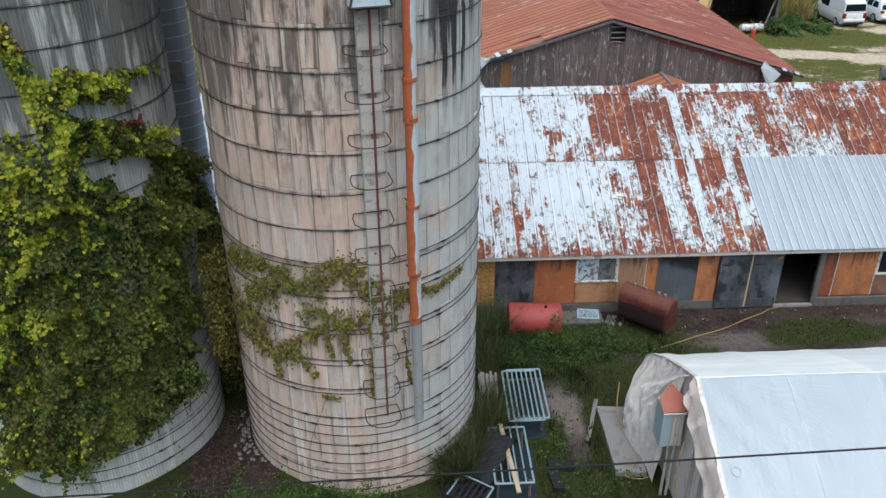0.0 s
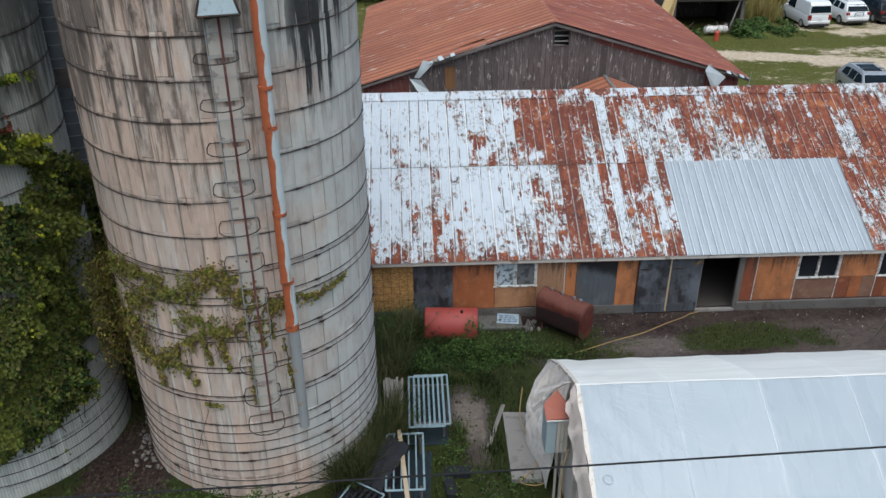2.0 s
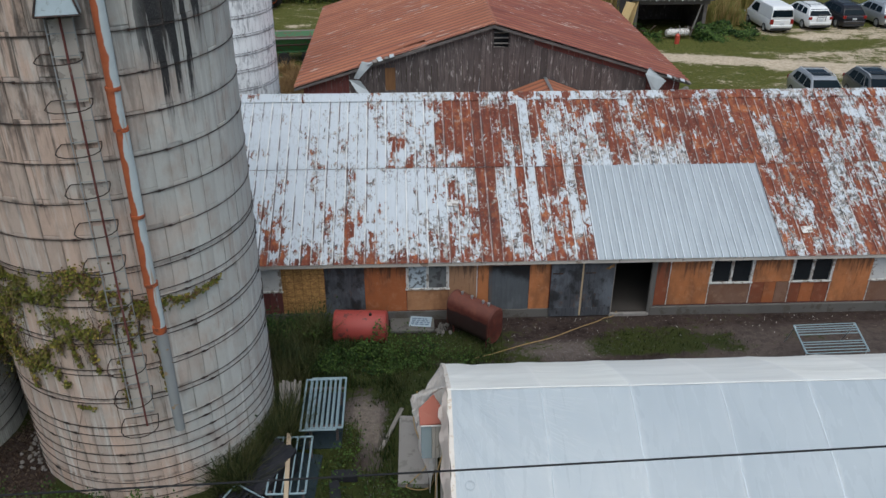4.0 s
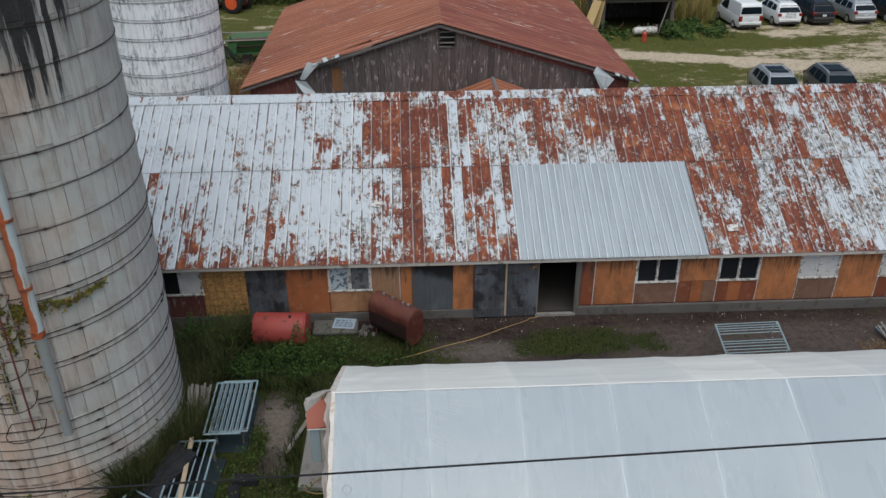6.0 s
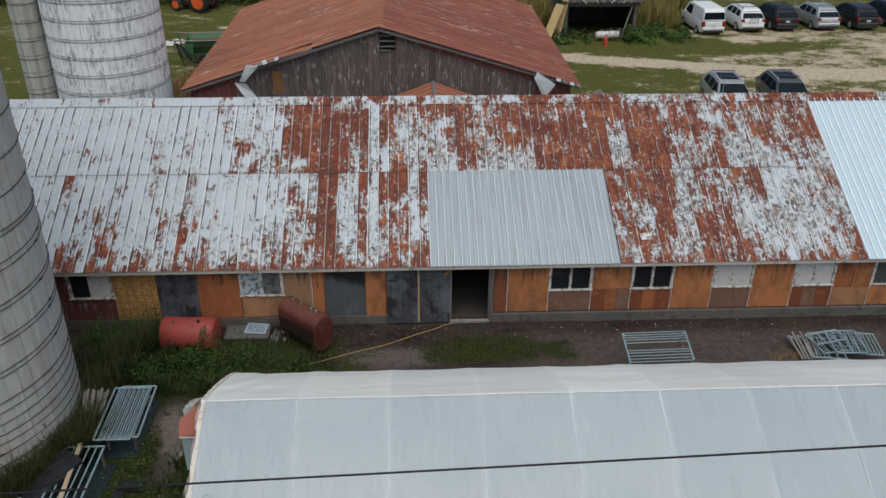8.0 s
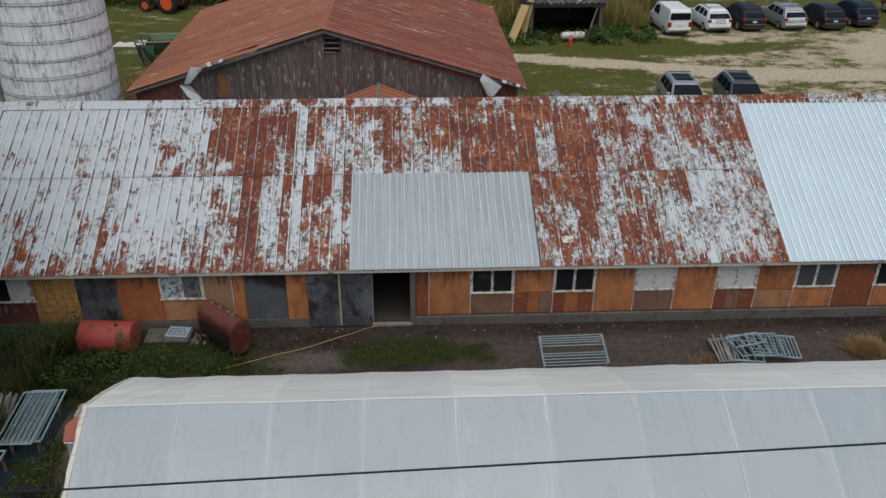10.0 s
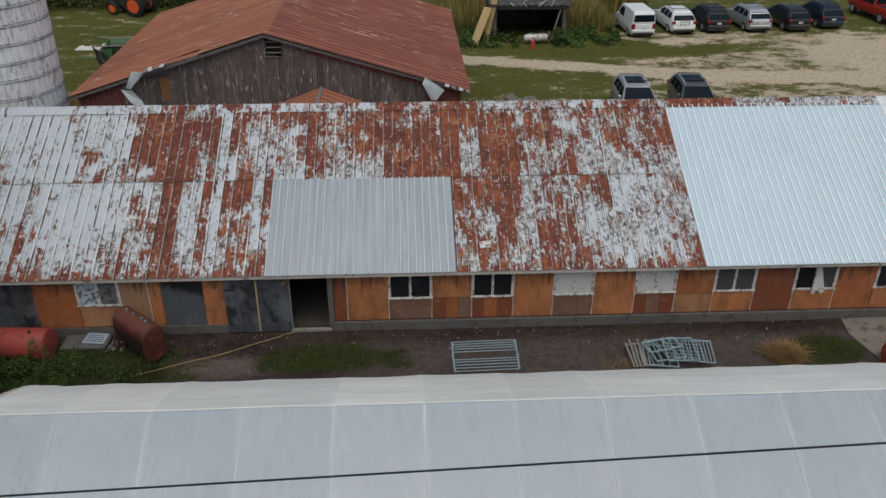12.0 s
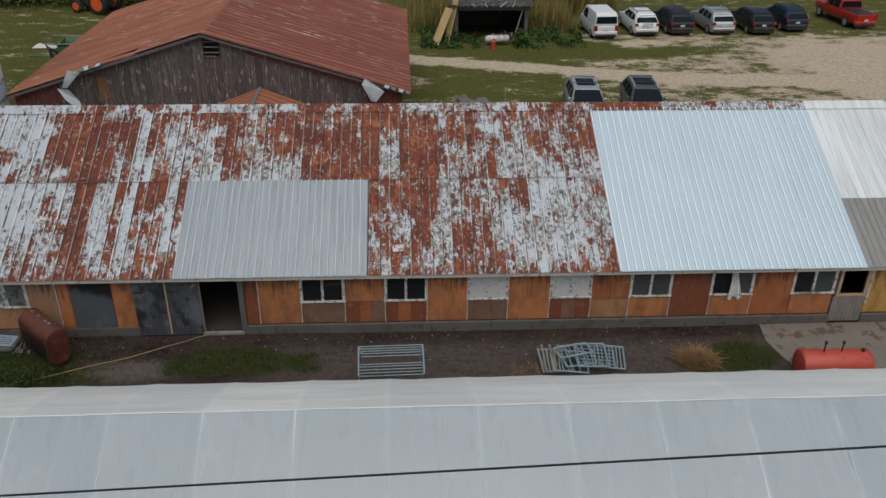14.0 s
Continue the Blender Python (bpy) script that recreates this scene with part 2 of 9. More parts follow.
        sooty = n.step(b0, 0.55, 0.75)
        base = n.mix(n.math("MULTIPLY", n.math("MULTIPLY", n.step(reach, -0.9, 0.1), sooty), 0.45), base, (0.07, 0.068, 0.066))
        base = n.mix(n.math("MULTIPLY", n.math("MULTIPLY", n.step(reach, -0.05, 0.3), sooty), 0.97), base, (0.011, 0.011, 0.013))
        # brown rust runs from the hoops
        rusty = n.step(n.noise(n.scaled(p, 5.0, 5.0, 0.5), 1.0, 5.0, 0.62), 0.62, 0.70)
        base = n.mix(n.math("MULTIPLY", rusty, 0.35), base, (0.27, 0.13, 0.07))
    if staves:
        # joint dirt and each stave's rounded shading painted in, darker to one side
        bearing = n.math("ARCTAN2", n.math("SUBTRACT", x, staves[0]), n.math("SUBTRACT", staves[1], y))
        u = n.math("SUBTRACT", n.math("FRACT", n.math("ADD", n.math("MULTIPLY", bearing, staves[2] / (2 * math.pi)), 0.5)), 0.5)
        side = n.math("MAXIMUM", n.step(u, 0.10, 0.5), n.step(u, -0.40, -0.5))
        worn = n.math("MULTIPLY", side, n.step(n.noise(n.scaled(p, 4.0, 4.0, 1.1), 1.0, 6.0, 0.68), 0.38, 0.62))
        base = n.mix(n.math("MULTIPLY", worn, n.math("ADD", 0.12, n.math("MULTIPLY", kept, 0.38))), base, tuple(c * 2.6 for c in stain))
    if hoop:
        # rust and dirt lodged at the hoops, with short runs under them
        cell = n.math("FRACT", n.math("DIVIDE", n.math("SUBTRACT", z, hoop[0]), hoop[1]))
        near = n.math("ABSOLUTE", n.math("SUBTRACT", n.math("FRACT", n.math("ADD", cell, 0.5)), 0.5))
        lodged = n.math("MULTIPLY", n.step(near, 0.075, 0.012), n.step(n.noise(n.scaled(p, 5, 5, 2.0), 1.0, 6.0, 0.7), 0.36, 0.62))
        base = n.mix(n.math("MULTIPLY", lodged, n.math("ADD", 0.25, n.math("MULTIPLY", kept, 0.45))), base, n.mix(blot, stain, tuple(c * 1.6 for c in stain)))
        fall = n.math("MULTIPLY", n.step(cell, 0.35, 1.0), n.step(n.noise(n.scaled(p, 13, 13, 0.7), 1.0, 6.0, 0.66), 0.53, 0.68))
        base = n.mix(n.math("MULTIPLY", fall, n.math("MULTIPLY", kept, 0.55)), base, tuple(c * 1.5 for c in stain))
    lime = n.math("MULTIPLY", n.step(n.noise(n.scaled(p, 7, 7, 0.3), 1.0, 6.0, 0.64), 0.55, 0.66), n.step(z, 8.5, 4.0))
    base = n.mix(n.math("MULTIPLY", lime, 0.48), base, tuple(min(0.85, c * 1.4) for c in grey))
    fine = n.noise(p, 55.0, 5.0, 0.75)
    base = n.mix(n.math("MULTIPLY", n.step(fine, 0.45, 0.8), 0.12 if patchy else 0.38), base, tuple(c * 0.5 for c in grey))
    # flutes drawn as dark lines, their groove shade put into the colour
    if flute:
        turned = n.math("ARCTAN2", n.math("SUBTRACT", x, flute[0]), n.math("SUBTRACT", flute[1], y))
        groove = n.math("FRACT", n.math("MULTIPLY", turned, flute[2] / 0.064))
        base = n.mix(n.math("MULTIPLY", n.step(n.math("ABSOLUTE", n.math("SUBTRACT", groove, 0.5)), 0.22, 0.08), 0.45), base, tuple(c * 0.4 for c in grey))
    return n.done(base, 0.9, 0.0, n.bump(n.math("ADD", fine, blot), 0.35, 0.008))


M_STAVE = stave_concrete("stave_concrete", (0.62, 0.445, 0.345), (0.565, 0.56, 0.52), (0.062, 0.047, 0.038), 0.06, -0.9, None, 0.24, 1.0, (6.66, 0.7335), 0.3, 0.0, (-2.05, 17.51, 56))
M_STAVE_DARK = stave_concrete("weathered_stave", (0.43, 0.43, 0.375), (0.53, 0.53, 0.485), (0.045, 0.050, 0.042), 0.06, None, (-8.2, 17.6, 2.62), 0.27, 0.7, (6.3, 0.73), 0.3)
M_STAVE_WHITE = stave_concrete("limewashed_stave", (0.86, 0.87, 0.87), (0.91, 0.93, 0.94), (0.20, 0.20, 0.205), 0.3, None, None, 0.05, 0.12, (5.05, 0.755), 0.06, 0.85, (-3.92, 37.5, 52))
M_CORE = plain("silo_joint_mortar", (0.20, 0.17, 0.15), 0.95)
M_HOOP = plain("hoop_steel", (0.036, 0.028, 0.025), 0.7, 0.3, spots=0.4, spot_colour=(0.08, 0.042, 0.03))
M_GALV = plain("galvanised_steel", (0.47, 0.49, 0.50), 0.42, 0.75, scale=9)


def sheet_old():
    n = Nodes("peeling_painted_steel")
    p = n.pos()
    px, py, pz = n.xyz(p)
    strip = n.math("FLOOR", n.math("DIVIDE", n.math("SUBTRACT", px, 22.37), 0.305))
    row = n.math("FLOOR", n.math("DIVIDE", n.math("SUBTRACT", py, 24.78), 10.0))
    wn = n.t.nodes.new("ShaderNodeTexWhiteNoise")
    wn.noise_dimensions = "2D"
    cv = n.t.nodes.new("ShaderNodeCombineXYZ")
    n.link(strip, cv.inputs[0])
    n.link(row, cv.inputs[1])
    n.link(cv.outputs[0], wn.inputs["Vector"])
    chance = wn.outputs["Value"]
    lx = n.xyz(n.local())[0]
    edge = n.math("MINIMUM", n.math("ABSOLUTE", n.math("SUBTRACT", lx, 0.060)), n.math("ABSOLUTE", n.math("SUBTRACT", lx, 0.365)))
    crest = n.math("MINIMUM", n.math("ABSOLUTE", n.math("SUBTRACT", lx, 0.03)), n.math("MINIMUM", n.math("ABSOLUTE", n.math("SUBTRACT", lx, 0.335)), n.math("ABSOLUTE", n.math("SUBTRACT", lx, 0.625))))
    level = n.math("ADD", n.attr("rust"), n.math("MULTIPLY", n.math("SUBTRACT", chance, 0.5), 0.16))
    # the paint has lasted best towards the silos
    fresh = n.node("ShaderNodeMapRange")
    for k, v in enumerate((px, -2.0, 16.0, 1.0, 0.2)):
        n.link(v, fresh.inputs[k])
    fresh = fresh.outputs[0]
    # fields of rust with ragged edges, drawn out down the slope and broken at the seams
    q = n.shift(p, n.scaled(chance, 0.0, 0.9, 0.0))
    a = n.noise(n.scaled(q, 2.1, 1.3, 1.3), 1.0, 5.0, 0.6)
    b = n.noise(n.scaled(p, 9.0, 5.5, 5.5), 1.0, 7.0, 0.66)
    c = n.noise(n.scaled(p, 9.0, 6.0, 6.0), 1.0, 6.0, 0.66)
    streak = n.noise(n.scaled(q, 13.0, 1.1, 1.1), 1.0, 5.0, 0.62)
    v = n.math("ADD", n.math("MULTIPLY", a, 0.46), n.math("ADD", n.math("MULTIPLY", b, 0.29), n.math("MULTIPLY", streak, 0.25)))
    limit = n.math("ADD", 0.5, n.math("MULTIPLY", n.math("SUBTRACT", 0.5, level), 0.19))
    rust_mask = n.step(v, limit, n.math("ADD", limit, 0.010))
    # belt of bare grey metal, dark scabs and paint flakes round each field
    wide = n.math("MULTIPLY", n.step(n.noise(n.scaled(p, 0.9, 0.7, 0.7), 1.0, 3.0), 0.28, 0.58), 0.10)
    wide = n.math("MULTIPLY", wide, n.math("SUBTRACT", 1.32, fresh))
    low = n.math("SUBTRACT", limit, n.math("ADD", 0.012, wide))
    belt = n.math("MULTIPLY", n.step(v, low, n.math("ADD", low, 0.02)), n.step(c, 0.46, 0.50))
    paint = n.mix(n.noise(p, 2.2, 3.0), n.mix(fresh, (0.47, 0.50, 0.53), (0.48, 0.52, 0.555)), n.mix(fresh, (0.565, 0.595, 0.625), (0.565, 0.605, 0.64)))
    dirt = n.noise(n.scaled(p, 16, 1.6, 1.6), 1.0, 5.0, 0.7)
    paint = n.mix(n.math("MULTIPLY", n.step(dirt, 0.52, 0.75), 0.45), paint, (0.33, 0.31, 0.29))
    zinc = n.ramp(n.noise(n.scaled(p, 8, 5.5, 5.5), 1.0, 6.0, 0.72), [(0.40, (0.035, 0.03, 0.028)), (0.46, (0.17, 0.15, 0.135)), (0.53, (0.33, 0.305, 0.28)), (0.66, (0.50, 0.47, 0.43))])
    r = n.noise(n.scaled(q, 5.0, 1.2, 1.2), 1.0, 7.0, 0.66)
    rust = n.ramp(r, [(0.30, (0.070, 0.018, 0.012)), (0.43, (0.135, 0.031, 0.016)), (0.57, (0.215, 0.053, 0.023)), (0.68, (0.33, 0.098, 0.034)), (0.80, (0.43, 0.18, 0.07))])
    rust = n.mix(n.math("MULTIPLY", n.step(b, 0.54, 0.68), 0.30), rust, (0.30, 0.15, 0.09))
    bright = n.noise(n.shift(n.scaled(p, 1.7, 1.4, 1.4), (3.0, 8.0, 1.0)), 1.0, 6.0, 0.66)
    rust = n.mix(n.math("MULTIPLY", n.step(bright, 0.53, 0.66), 0.75), rust, (0.40, 0.135, 0.045))
    rust = n.mix(n.math("MULTIPLY", n.step(chance, 0.55, 1.0), 0.35), rust, (0.085, 0.026, 0.017))
    scab = n.step(c, 0.585, 0.605)
    flakes = n.math("MULTIPLY", scab, n.step(v, n.math("ADD", limit, 0.17), n.math("ADD", limit, 0.05)))
    base = n.mix(belt, paint, zinc)
    base = n.mix(rust_mask, base, rust)
    base = n.mix(n.math("MULTIPLY", n.math("MULTIPLY", flakes, rust_mask), 0.9), base, n.mix(b, (0.25, 0.22, 0.19), (0.50, 0.46, 0.41)))
    # dark lichen and scab spots, in drifts
    drift = n.step(n.noise(n.scaled(p, 1.1, 0.8, 0.8), 1.0, 4.0), 0.44, 0.60)
    spots = n.math("MULTIPLY", n.step(n.noise(n.scaled(p, 13.0, 8.0, 8.0), 1.0, 7.0, 0.72), 0.55, 0.575), drift)
    spots = n.math("MULTIPLY", spots, n.math("SUBTRACT", 1.1, n.math("MULTIPLY", fresh, 0.75)))
    base = n.mix(n.math("MULTIPLY", spots, 0.85), base, n.mix(b, (0.018, 0.017, 0.017), (0.07, 0.055, 0.045)))
    # grime and painted rib shade beside the ribs, in short runs
    run = n.noise(n.scaled(q, 9, 1.5, 1.5), 1.0, 6.0, 0.75)
    grime_shade = n.math("MULTIPLY", n.step(edge, 0.030, 0.008), n.step(run, 0.455, 0.53))
    grime_shade = n.math("MULTIPLY", grime_shade, n.math("MAXIMUM", n.step(chance, 0.10, 0.28), n.math("SUBTRACT", 1.05, fresh)))
    base = n.mix(n.math("MULTIPLY", grime_shade, 0.9), base, n.mix(b, (0.025, 0.021, 0.020), (0.11, 0.06, 0.045)))
    # bare wear and a painted highlight along the rib crests
    crest_glint = n.math("MULTIPLY", n.math("MULTIPLY", n.step(crest, 0.014, 0.008), n.math("SUBTRACT", 1.0, n.math("MULTIPLY", rust_mask, 0.65))), n.step(n.math("ADD", n.noise(n.scaled(p, 1.3, 2.2, 2.2), 1.0, 6.0, 0.7), n.math("MULTIPLY", fresh, 0.10)), 0.44, 0.56))
    base = n.mix(n.math("MULTIPLY", crest_glint, 0.85), base, (0.76, 0.75, 0.72))
    rough = n.mix(rust_mask, (0.45, 0.45, 0.45), (0.85, 0.85, 0.85))
    h = n.math("ADD", n.math("MULTIPLY", rust_mask, -0.6), n.math("MULTIPLY", b, 0.5))
    return n.done(base, rough, 0.0, n.bump(h, 0.35, 0.006))


M_SHEET_OLD = sheet_old()


def sheet_new(name, colour, rough, metal, dirt=0.3, crest=None, rise=0.03, streaks=5.0, fade=0.16):
    n = Nodes(name)
    p = n.pos()
    a = n.noise(n.scaled(p, streaks, 0.4, 0.4), 1.0, 5.0, 0.6)
    base = n.mix(n.step(a, 0.35, 0.65), tuple(c * (1 - fade) for c in colour), tuple(min(1, c * (1 + fade * 0.6)) for c in colour))
    base = n.mix(n.math("MULTIPLY", n.rand(), fade * 1.5), base, tuple(c * 0.8 for c in colour))
    d = n.step(n.noise(n.scaled(p, 16, 1.4, 1.4), 1.0, 5.0, 0.7), 0.5, 0.8)
    base = n.mix(n.math("MULTIPLY", d, dirt), base, tuple(c * 0.5 for c in colour))
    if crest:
        # rib highlight painted into the colour of the crests
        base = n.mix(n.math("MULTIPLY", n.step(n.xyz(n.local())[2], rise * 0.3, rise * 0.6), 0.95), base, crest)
    return n.done(base, n.ramp(a, [(0.3, rough - 0.07), (0.7, rough + 0.1)]), metal, n.bump(a, 0.08, 0.01))


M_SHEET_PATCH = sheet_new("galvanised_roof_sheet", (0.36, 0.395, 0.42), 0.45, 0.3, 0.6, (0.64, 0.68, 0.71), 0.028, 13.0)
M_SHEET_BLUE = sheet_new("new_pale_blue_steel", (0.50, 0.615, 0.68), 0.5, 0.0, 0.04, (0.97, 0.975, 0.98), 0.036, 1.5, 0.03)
M_SHEET_WHITE = sheet_new("white_roof_sheet", (0.76, 0.78, 0.78), 0.4, 0.05, 0.2)
M_SHEET_GREY = sheet_new("dull_grey_sheet", (0.30, 0.29, 0.275), 0.55, 0.2, 0.4)


def rusty_roof():
    n = Nodes("rust_red_roof_steel")
    p = n.pos()
    a = n.noise(n.scaled(p, 0.5, 2.5, 0.5), 1.0, 6.0, 0.65)
    base = n.ramp(a, [(0.25, (0.17, 0.05, 0.033)), (0.5, (0.31, 0.092, 0.055)), (0.75, (0.46, 0.19, 0.10))])
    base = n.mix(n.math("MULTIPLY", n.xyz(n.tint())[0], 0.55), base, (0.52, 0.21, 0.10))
    pale = n.step(n.noise(n.scaled(p, 1.2, 7.0, 1.2), 1.0, 6.0, 0.6), 0.585, 0.63)
    pale = n.math("MULTIPLY", pale, n.step(n.noise(p, 0.30, 3.0), 0.47, 0.56))
    base = n.mix(n.math("MULTIPLY", pale, 0.75), base, (0.70, 0.60, 0.51))
    base = n.mix(n.math("MULTIPLY", n.rand(), 0.35), base, (0.17, 0.045, 0.033))
    # rust and trough shade painted as dark stripes to show the corrugation
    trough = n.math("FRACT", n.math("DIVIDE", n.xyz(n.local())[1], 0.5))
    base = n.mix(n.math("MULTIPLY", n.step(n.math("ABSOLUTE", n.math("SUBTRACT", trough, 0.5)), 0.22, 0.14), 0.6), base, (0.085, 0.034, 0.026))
    return n.done(base, 0.7, 0.0, n.bump(n.noise(p, 30.0, 4.0), 0.2, 0.004))


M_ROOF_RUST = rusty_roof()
M_BARN_BOARD = streaked_wood("weathered_barn_board", (0.036, 0.027, 0.025), (0.32, 0.255, 0.235), "z", (0.50, 0.45, 0.42), 0.85, 0.65)
M_BARN_RED = streaked_wood("faded_red_board", (0.10, 0.03, 0.028), (0.24, 0.075, 0.06), "z", (0.30, 0.24, 0.21))
M_GREY_WOOD = streaked_wood("grey_timber", (0.15, 0.13, 0.115), (0.40, 0.36, 0.32), "z")
M_JAMB = streaked_wood("dark_grey_jamb", (0.07, 0.065, 0.06), (0.20, 0.185, 0.17), "z")
M_GREY_WOOD_X = streaked_wood("grey_timber_long", (0.15, 0.13, 0.115), (0.40, 0.36, 0.32), "x")
M_PALE_WOOD = streaked_wood("fresh_pale_timber", (0.46, 0.33, 0.19), (0.64, 0.49, 0.31), "z")


def plywood():
    n = Nodes("stained_plywood")
    off = n.scaled(n.rand(), 31.0, 17.0, 71.0)
    p = n.shift(n.local(), off)
    tone = n.tint()
    g = n.noise(n.scaled(p, 3.0, 20, 14), 1.0, 6.0, 0.6, 0.6)
    s = n.noise(n.scaled(p, 2.0, 2.0, 0.9), 1.0, 5.0, 0.6)
    base = n.mix(n.math("MULTIPLY", g, 0.6), tone, n.mix(0.55, tone, (0.14, 0.05, 0.018)))
    base = n.mix(n.math("MULTIPLY", n.step(s, 0.46, 0.70), 0.6), base, (0.16, 0.07, 0.035))
    cloudy = n.noise(n.scaled(p, 5, 5, 4), 1.0, 6.0, 0.7)
    base = n.mix(n.math("MULTIPLY", n.step(cloudy, 0.5, 0.7), 0.4), base, n.mix(0.35, tone, (0.62, 0.42, 0.27)))
    knots = n.step(n.voronoi(n.scaled(p, 1.0, 1.0, 1.3), 5.0), 0.10, 0.05)
    base = n.mix(n.math("MULTIPLY", knots, 0.55), base, (0.10, 0.04, 0.02))
    pale = n.step(n.noise(n.scaled(p, 6, 6, 6), 1.0, 6.0, 0.7), 0.66, 0.70)
    base = n.mix(n.math("MULTIPLY", pale, 0.5), base, (0.55, 0.40, 0.27))
    # water stains that run down from the eave
    run = n.noise(n.scaled(n.shift(n.pos(), off), 9.0, 9.0, 0.9), 1.0, 6.0, 0.65)
    fall = n.math("MULTIPLY", n.step(n.xyz(n.pos())[2], 0.9, 2.0), 0.20)
    wet = n.step(n.math("ADD", run, fall), 0.60, 0.76)
    base = n.mix(n.math("MULTIPLY", wet, 0.7), base, (0.055, 0.032, 0.022))
    return n.done(base, 0.75, 0.0, n.bump(g, 0.25, 0.004))


M_PLY = plywood()


def osb():
    n = Nodes("strand_board")
    off = n.scaled(n.rand(), 31.0, 17.0, 71.0)
    p = n.shift(n.local(), off)
    v = n.node("ShaderNodeTexVoronoi", Vector=n.scaled(p, 1, 1, 1.7), Scale=19.0)
    chips = n.noise(v.outputs["Color"], 3.0, 1.0)
    tone = n.tint()
    base = n.mix(n.ramp(chips, [(0.35, 0.0), (0.65, 1.0)]), n.mix(0.6, tone, (0.12, 0.05, 0.02)), tone)
    s = n.noise(n.scaled(p, 2.5, 2, 1.2), 1.0, 5.0)
    base = n.mix(n.math("MULTIPLY", n.step(s, 0.50, 0.78), 0.5), base, (0.14, 0.06, 0.03))
    # panel grid: faint lines every 0.24 m
    lx, ly, lz = n.xyz(n.local())
    for q in (lx, lz):
        g = n.math("ABSOLUTE", n.math("SUBTRACT", n.math("FRACT", n.math("DIVIDE", q, 0.24)), 0.5))
        base = n.mix(n.math("MULTIPLY", n.step(g, 0.045, 0.02), 0.55), base, (0.10, 0.05, 0.02))
    return n.done(base, 0.8, 0.0, n.bump(chips, 0.3, 0.004))


M_OSB = osb()


def scuffed_board():
    n = Nodes("scuffed_charcoal_board")
    p = n.shift(n.local(), n.scaled(n.rand(), 37.0, 91.0, 53.0))
    g = n.noise(n.scaled(p, 20, 20, 1.6), 1.0, 6.0, 0.65)
    base = n.mix(n.ramp(g, [(0.3, 0.0), (0.7, 1.0)]), (0.040, 0.042, 0.048), (0.088, 0.093, 0.104))
    # grey-blue sheen painted into the colour in broad patches
    sheen_tone = n.noise(n.scaled(p, 1.6, 1.6, 1.1), 1.0, 5.0, 0.6)
    base = n.mix(n.math("MULTIPLY", n.step(sheen_tone, 0.44, 0.70), 0.7), base, (0.16, 0.175, 0.20))
    smear = n.noise(n.scaled(p, 1.9, 1.9, 1.3), 1.0, 6.0, 0.65)
    base = n.mix(n.math("MULTIPLY", n.step(smear, 0.50, 0.60), 0.8), base, (0.014, 0.013, 0.014))
    brown = n.noise(n.shift(n.scaled(p, 3.2, 3.2, 2.0), (9.0, 4.0, 2.0)), 1.0, 6.0, 0.68)
    base = n.mix(n.math("MULTIPLY", n.step(brown, 0.56, 0.66), 0.5), base, (0.13, 0.07, 0.042))
    scratch = n.noise(n.scaled(p, 15, 15, 1.3), 1.0, 6.0, 0.72)
    base = n.mix(n.math("MULTIPLY", n.step(scratch, 0.64, 0.69), 0.45), base, (0.32, 0.32, 0.32))
    return n.done(base, 0.6, 0.0, n.bump(g, 0.25, 0.004))


M_DOOR = scuffed_board()


def scorched_board():
    """Blue-grey board with a black scorch that has spread from its upper corner."""
    n = Nodes("scorched_grey_board")
    p = n.local()
    x, y, z = n.xyz(p)
    g = n.noise(n.scaled(p, 14, 14, 1.6), 1.0, 6.0, 0.65)
    base = n.mix(g, (0.055, 0.062, 0.070), (0.125, 0.135, 0.145))
    worn = n.noise(n.scaled(p, 2.4, 2.4, 1.4), 1.0, 5.0, 0.62)
    base = n.mix(n.math("MULTIPLY", n.step(worn, 0.5, 0.7), 0.5), base, (0.16, 0.17, 0.18))
    edge = n.math("ADD", n.math("ADD", z, n.math("MULTIPLY", x, 0.30)), n.math("MULTIPLY", n.noise(p, 3.2, 5.0, 0.6), 0.5))
    base = n.mix(n.math("MULTIPLY", n.step(edge, 1.55, 1.85), 0.95), base, (0.010, 0.008, 0.008))
    rust = n.math("MULTIPLY", n.step(x, 0.14, 0.02), n.step(worn, 0.35, 0.6))
    base = n.mix(n.math("MULTIPLY", rust, 0.6), base, (0.20, 0.09, 0.04))
    return n.done(base, 0.65, 0.0, n.bump(g, 0.25, 0.004))


M_SCORCH = scorched_board()
M_WHITE_PAINT = plain("peeling_white_paint", (0.66, 0.64, 0.60), 0.6, 0.0, 0.15, 5.0, 0.42, (0.27, 0.22, 0.18))
M_FASCIA = plain("dirty_cream_paint", (0.52, 0.47, 0.41), 0.65, 0.0, 0.25, 2.0, 0.15, (0.26, 0.20, 0.15))
M_KERB = plain("mossy_kerb_concrete", (0.125, 0.115, 0.105), 0.95, 0.0, 0.3, 1.4, 0.3, (0.09, 0.08, 0.065))
M_WHITE_BOARD = plain("dirty_white_board", (0.62, 0.605, 0.58), 0.6, 0.0, 0.2, 5.0, 0.10, (0.33, 0.29, 0.25))
M_PEEL = plain("peeling_blue_white_board", (0.50, 0.57, 0.62), 0.6, 0.0, 0.15, 4.5, 0.42, (0.13, 0.14, 0.145))
M_MESH = plain("clogged_grey_mesh", (0.15, 0.155, 0.155), 0.8, 0.0, 0.25, 3.0, 0.45, (0.07, 0.07, 0.07))
M_CONCRETE = plain("poured_concrete", (0.27, 0.25, 0.23), 0.9, 0.0, 0.2, 1.8, 0.25, (0.20, 0.185, 0.165))
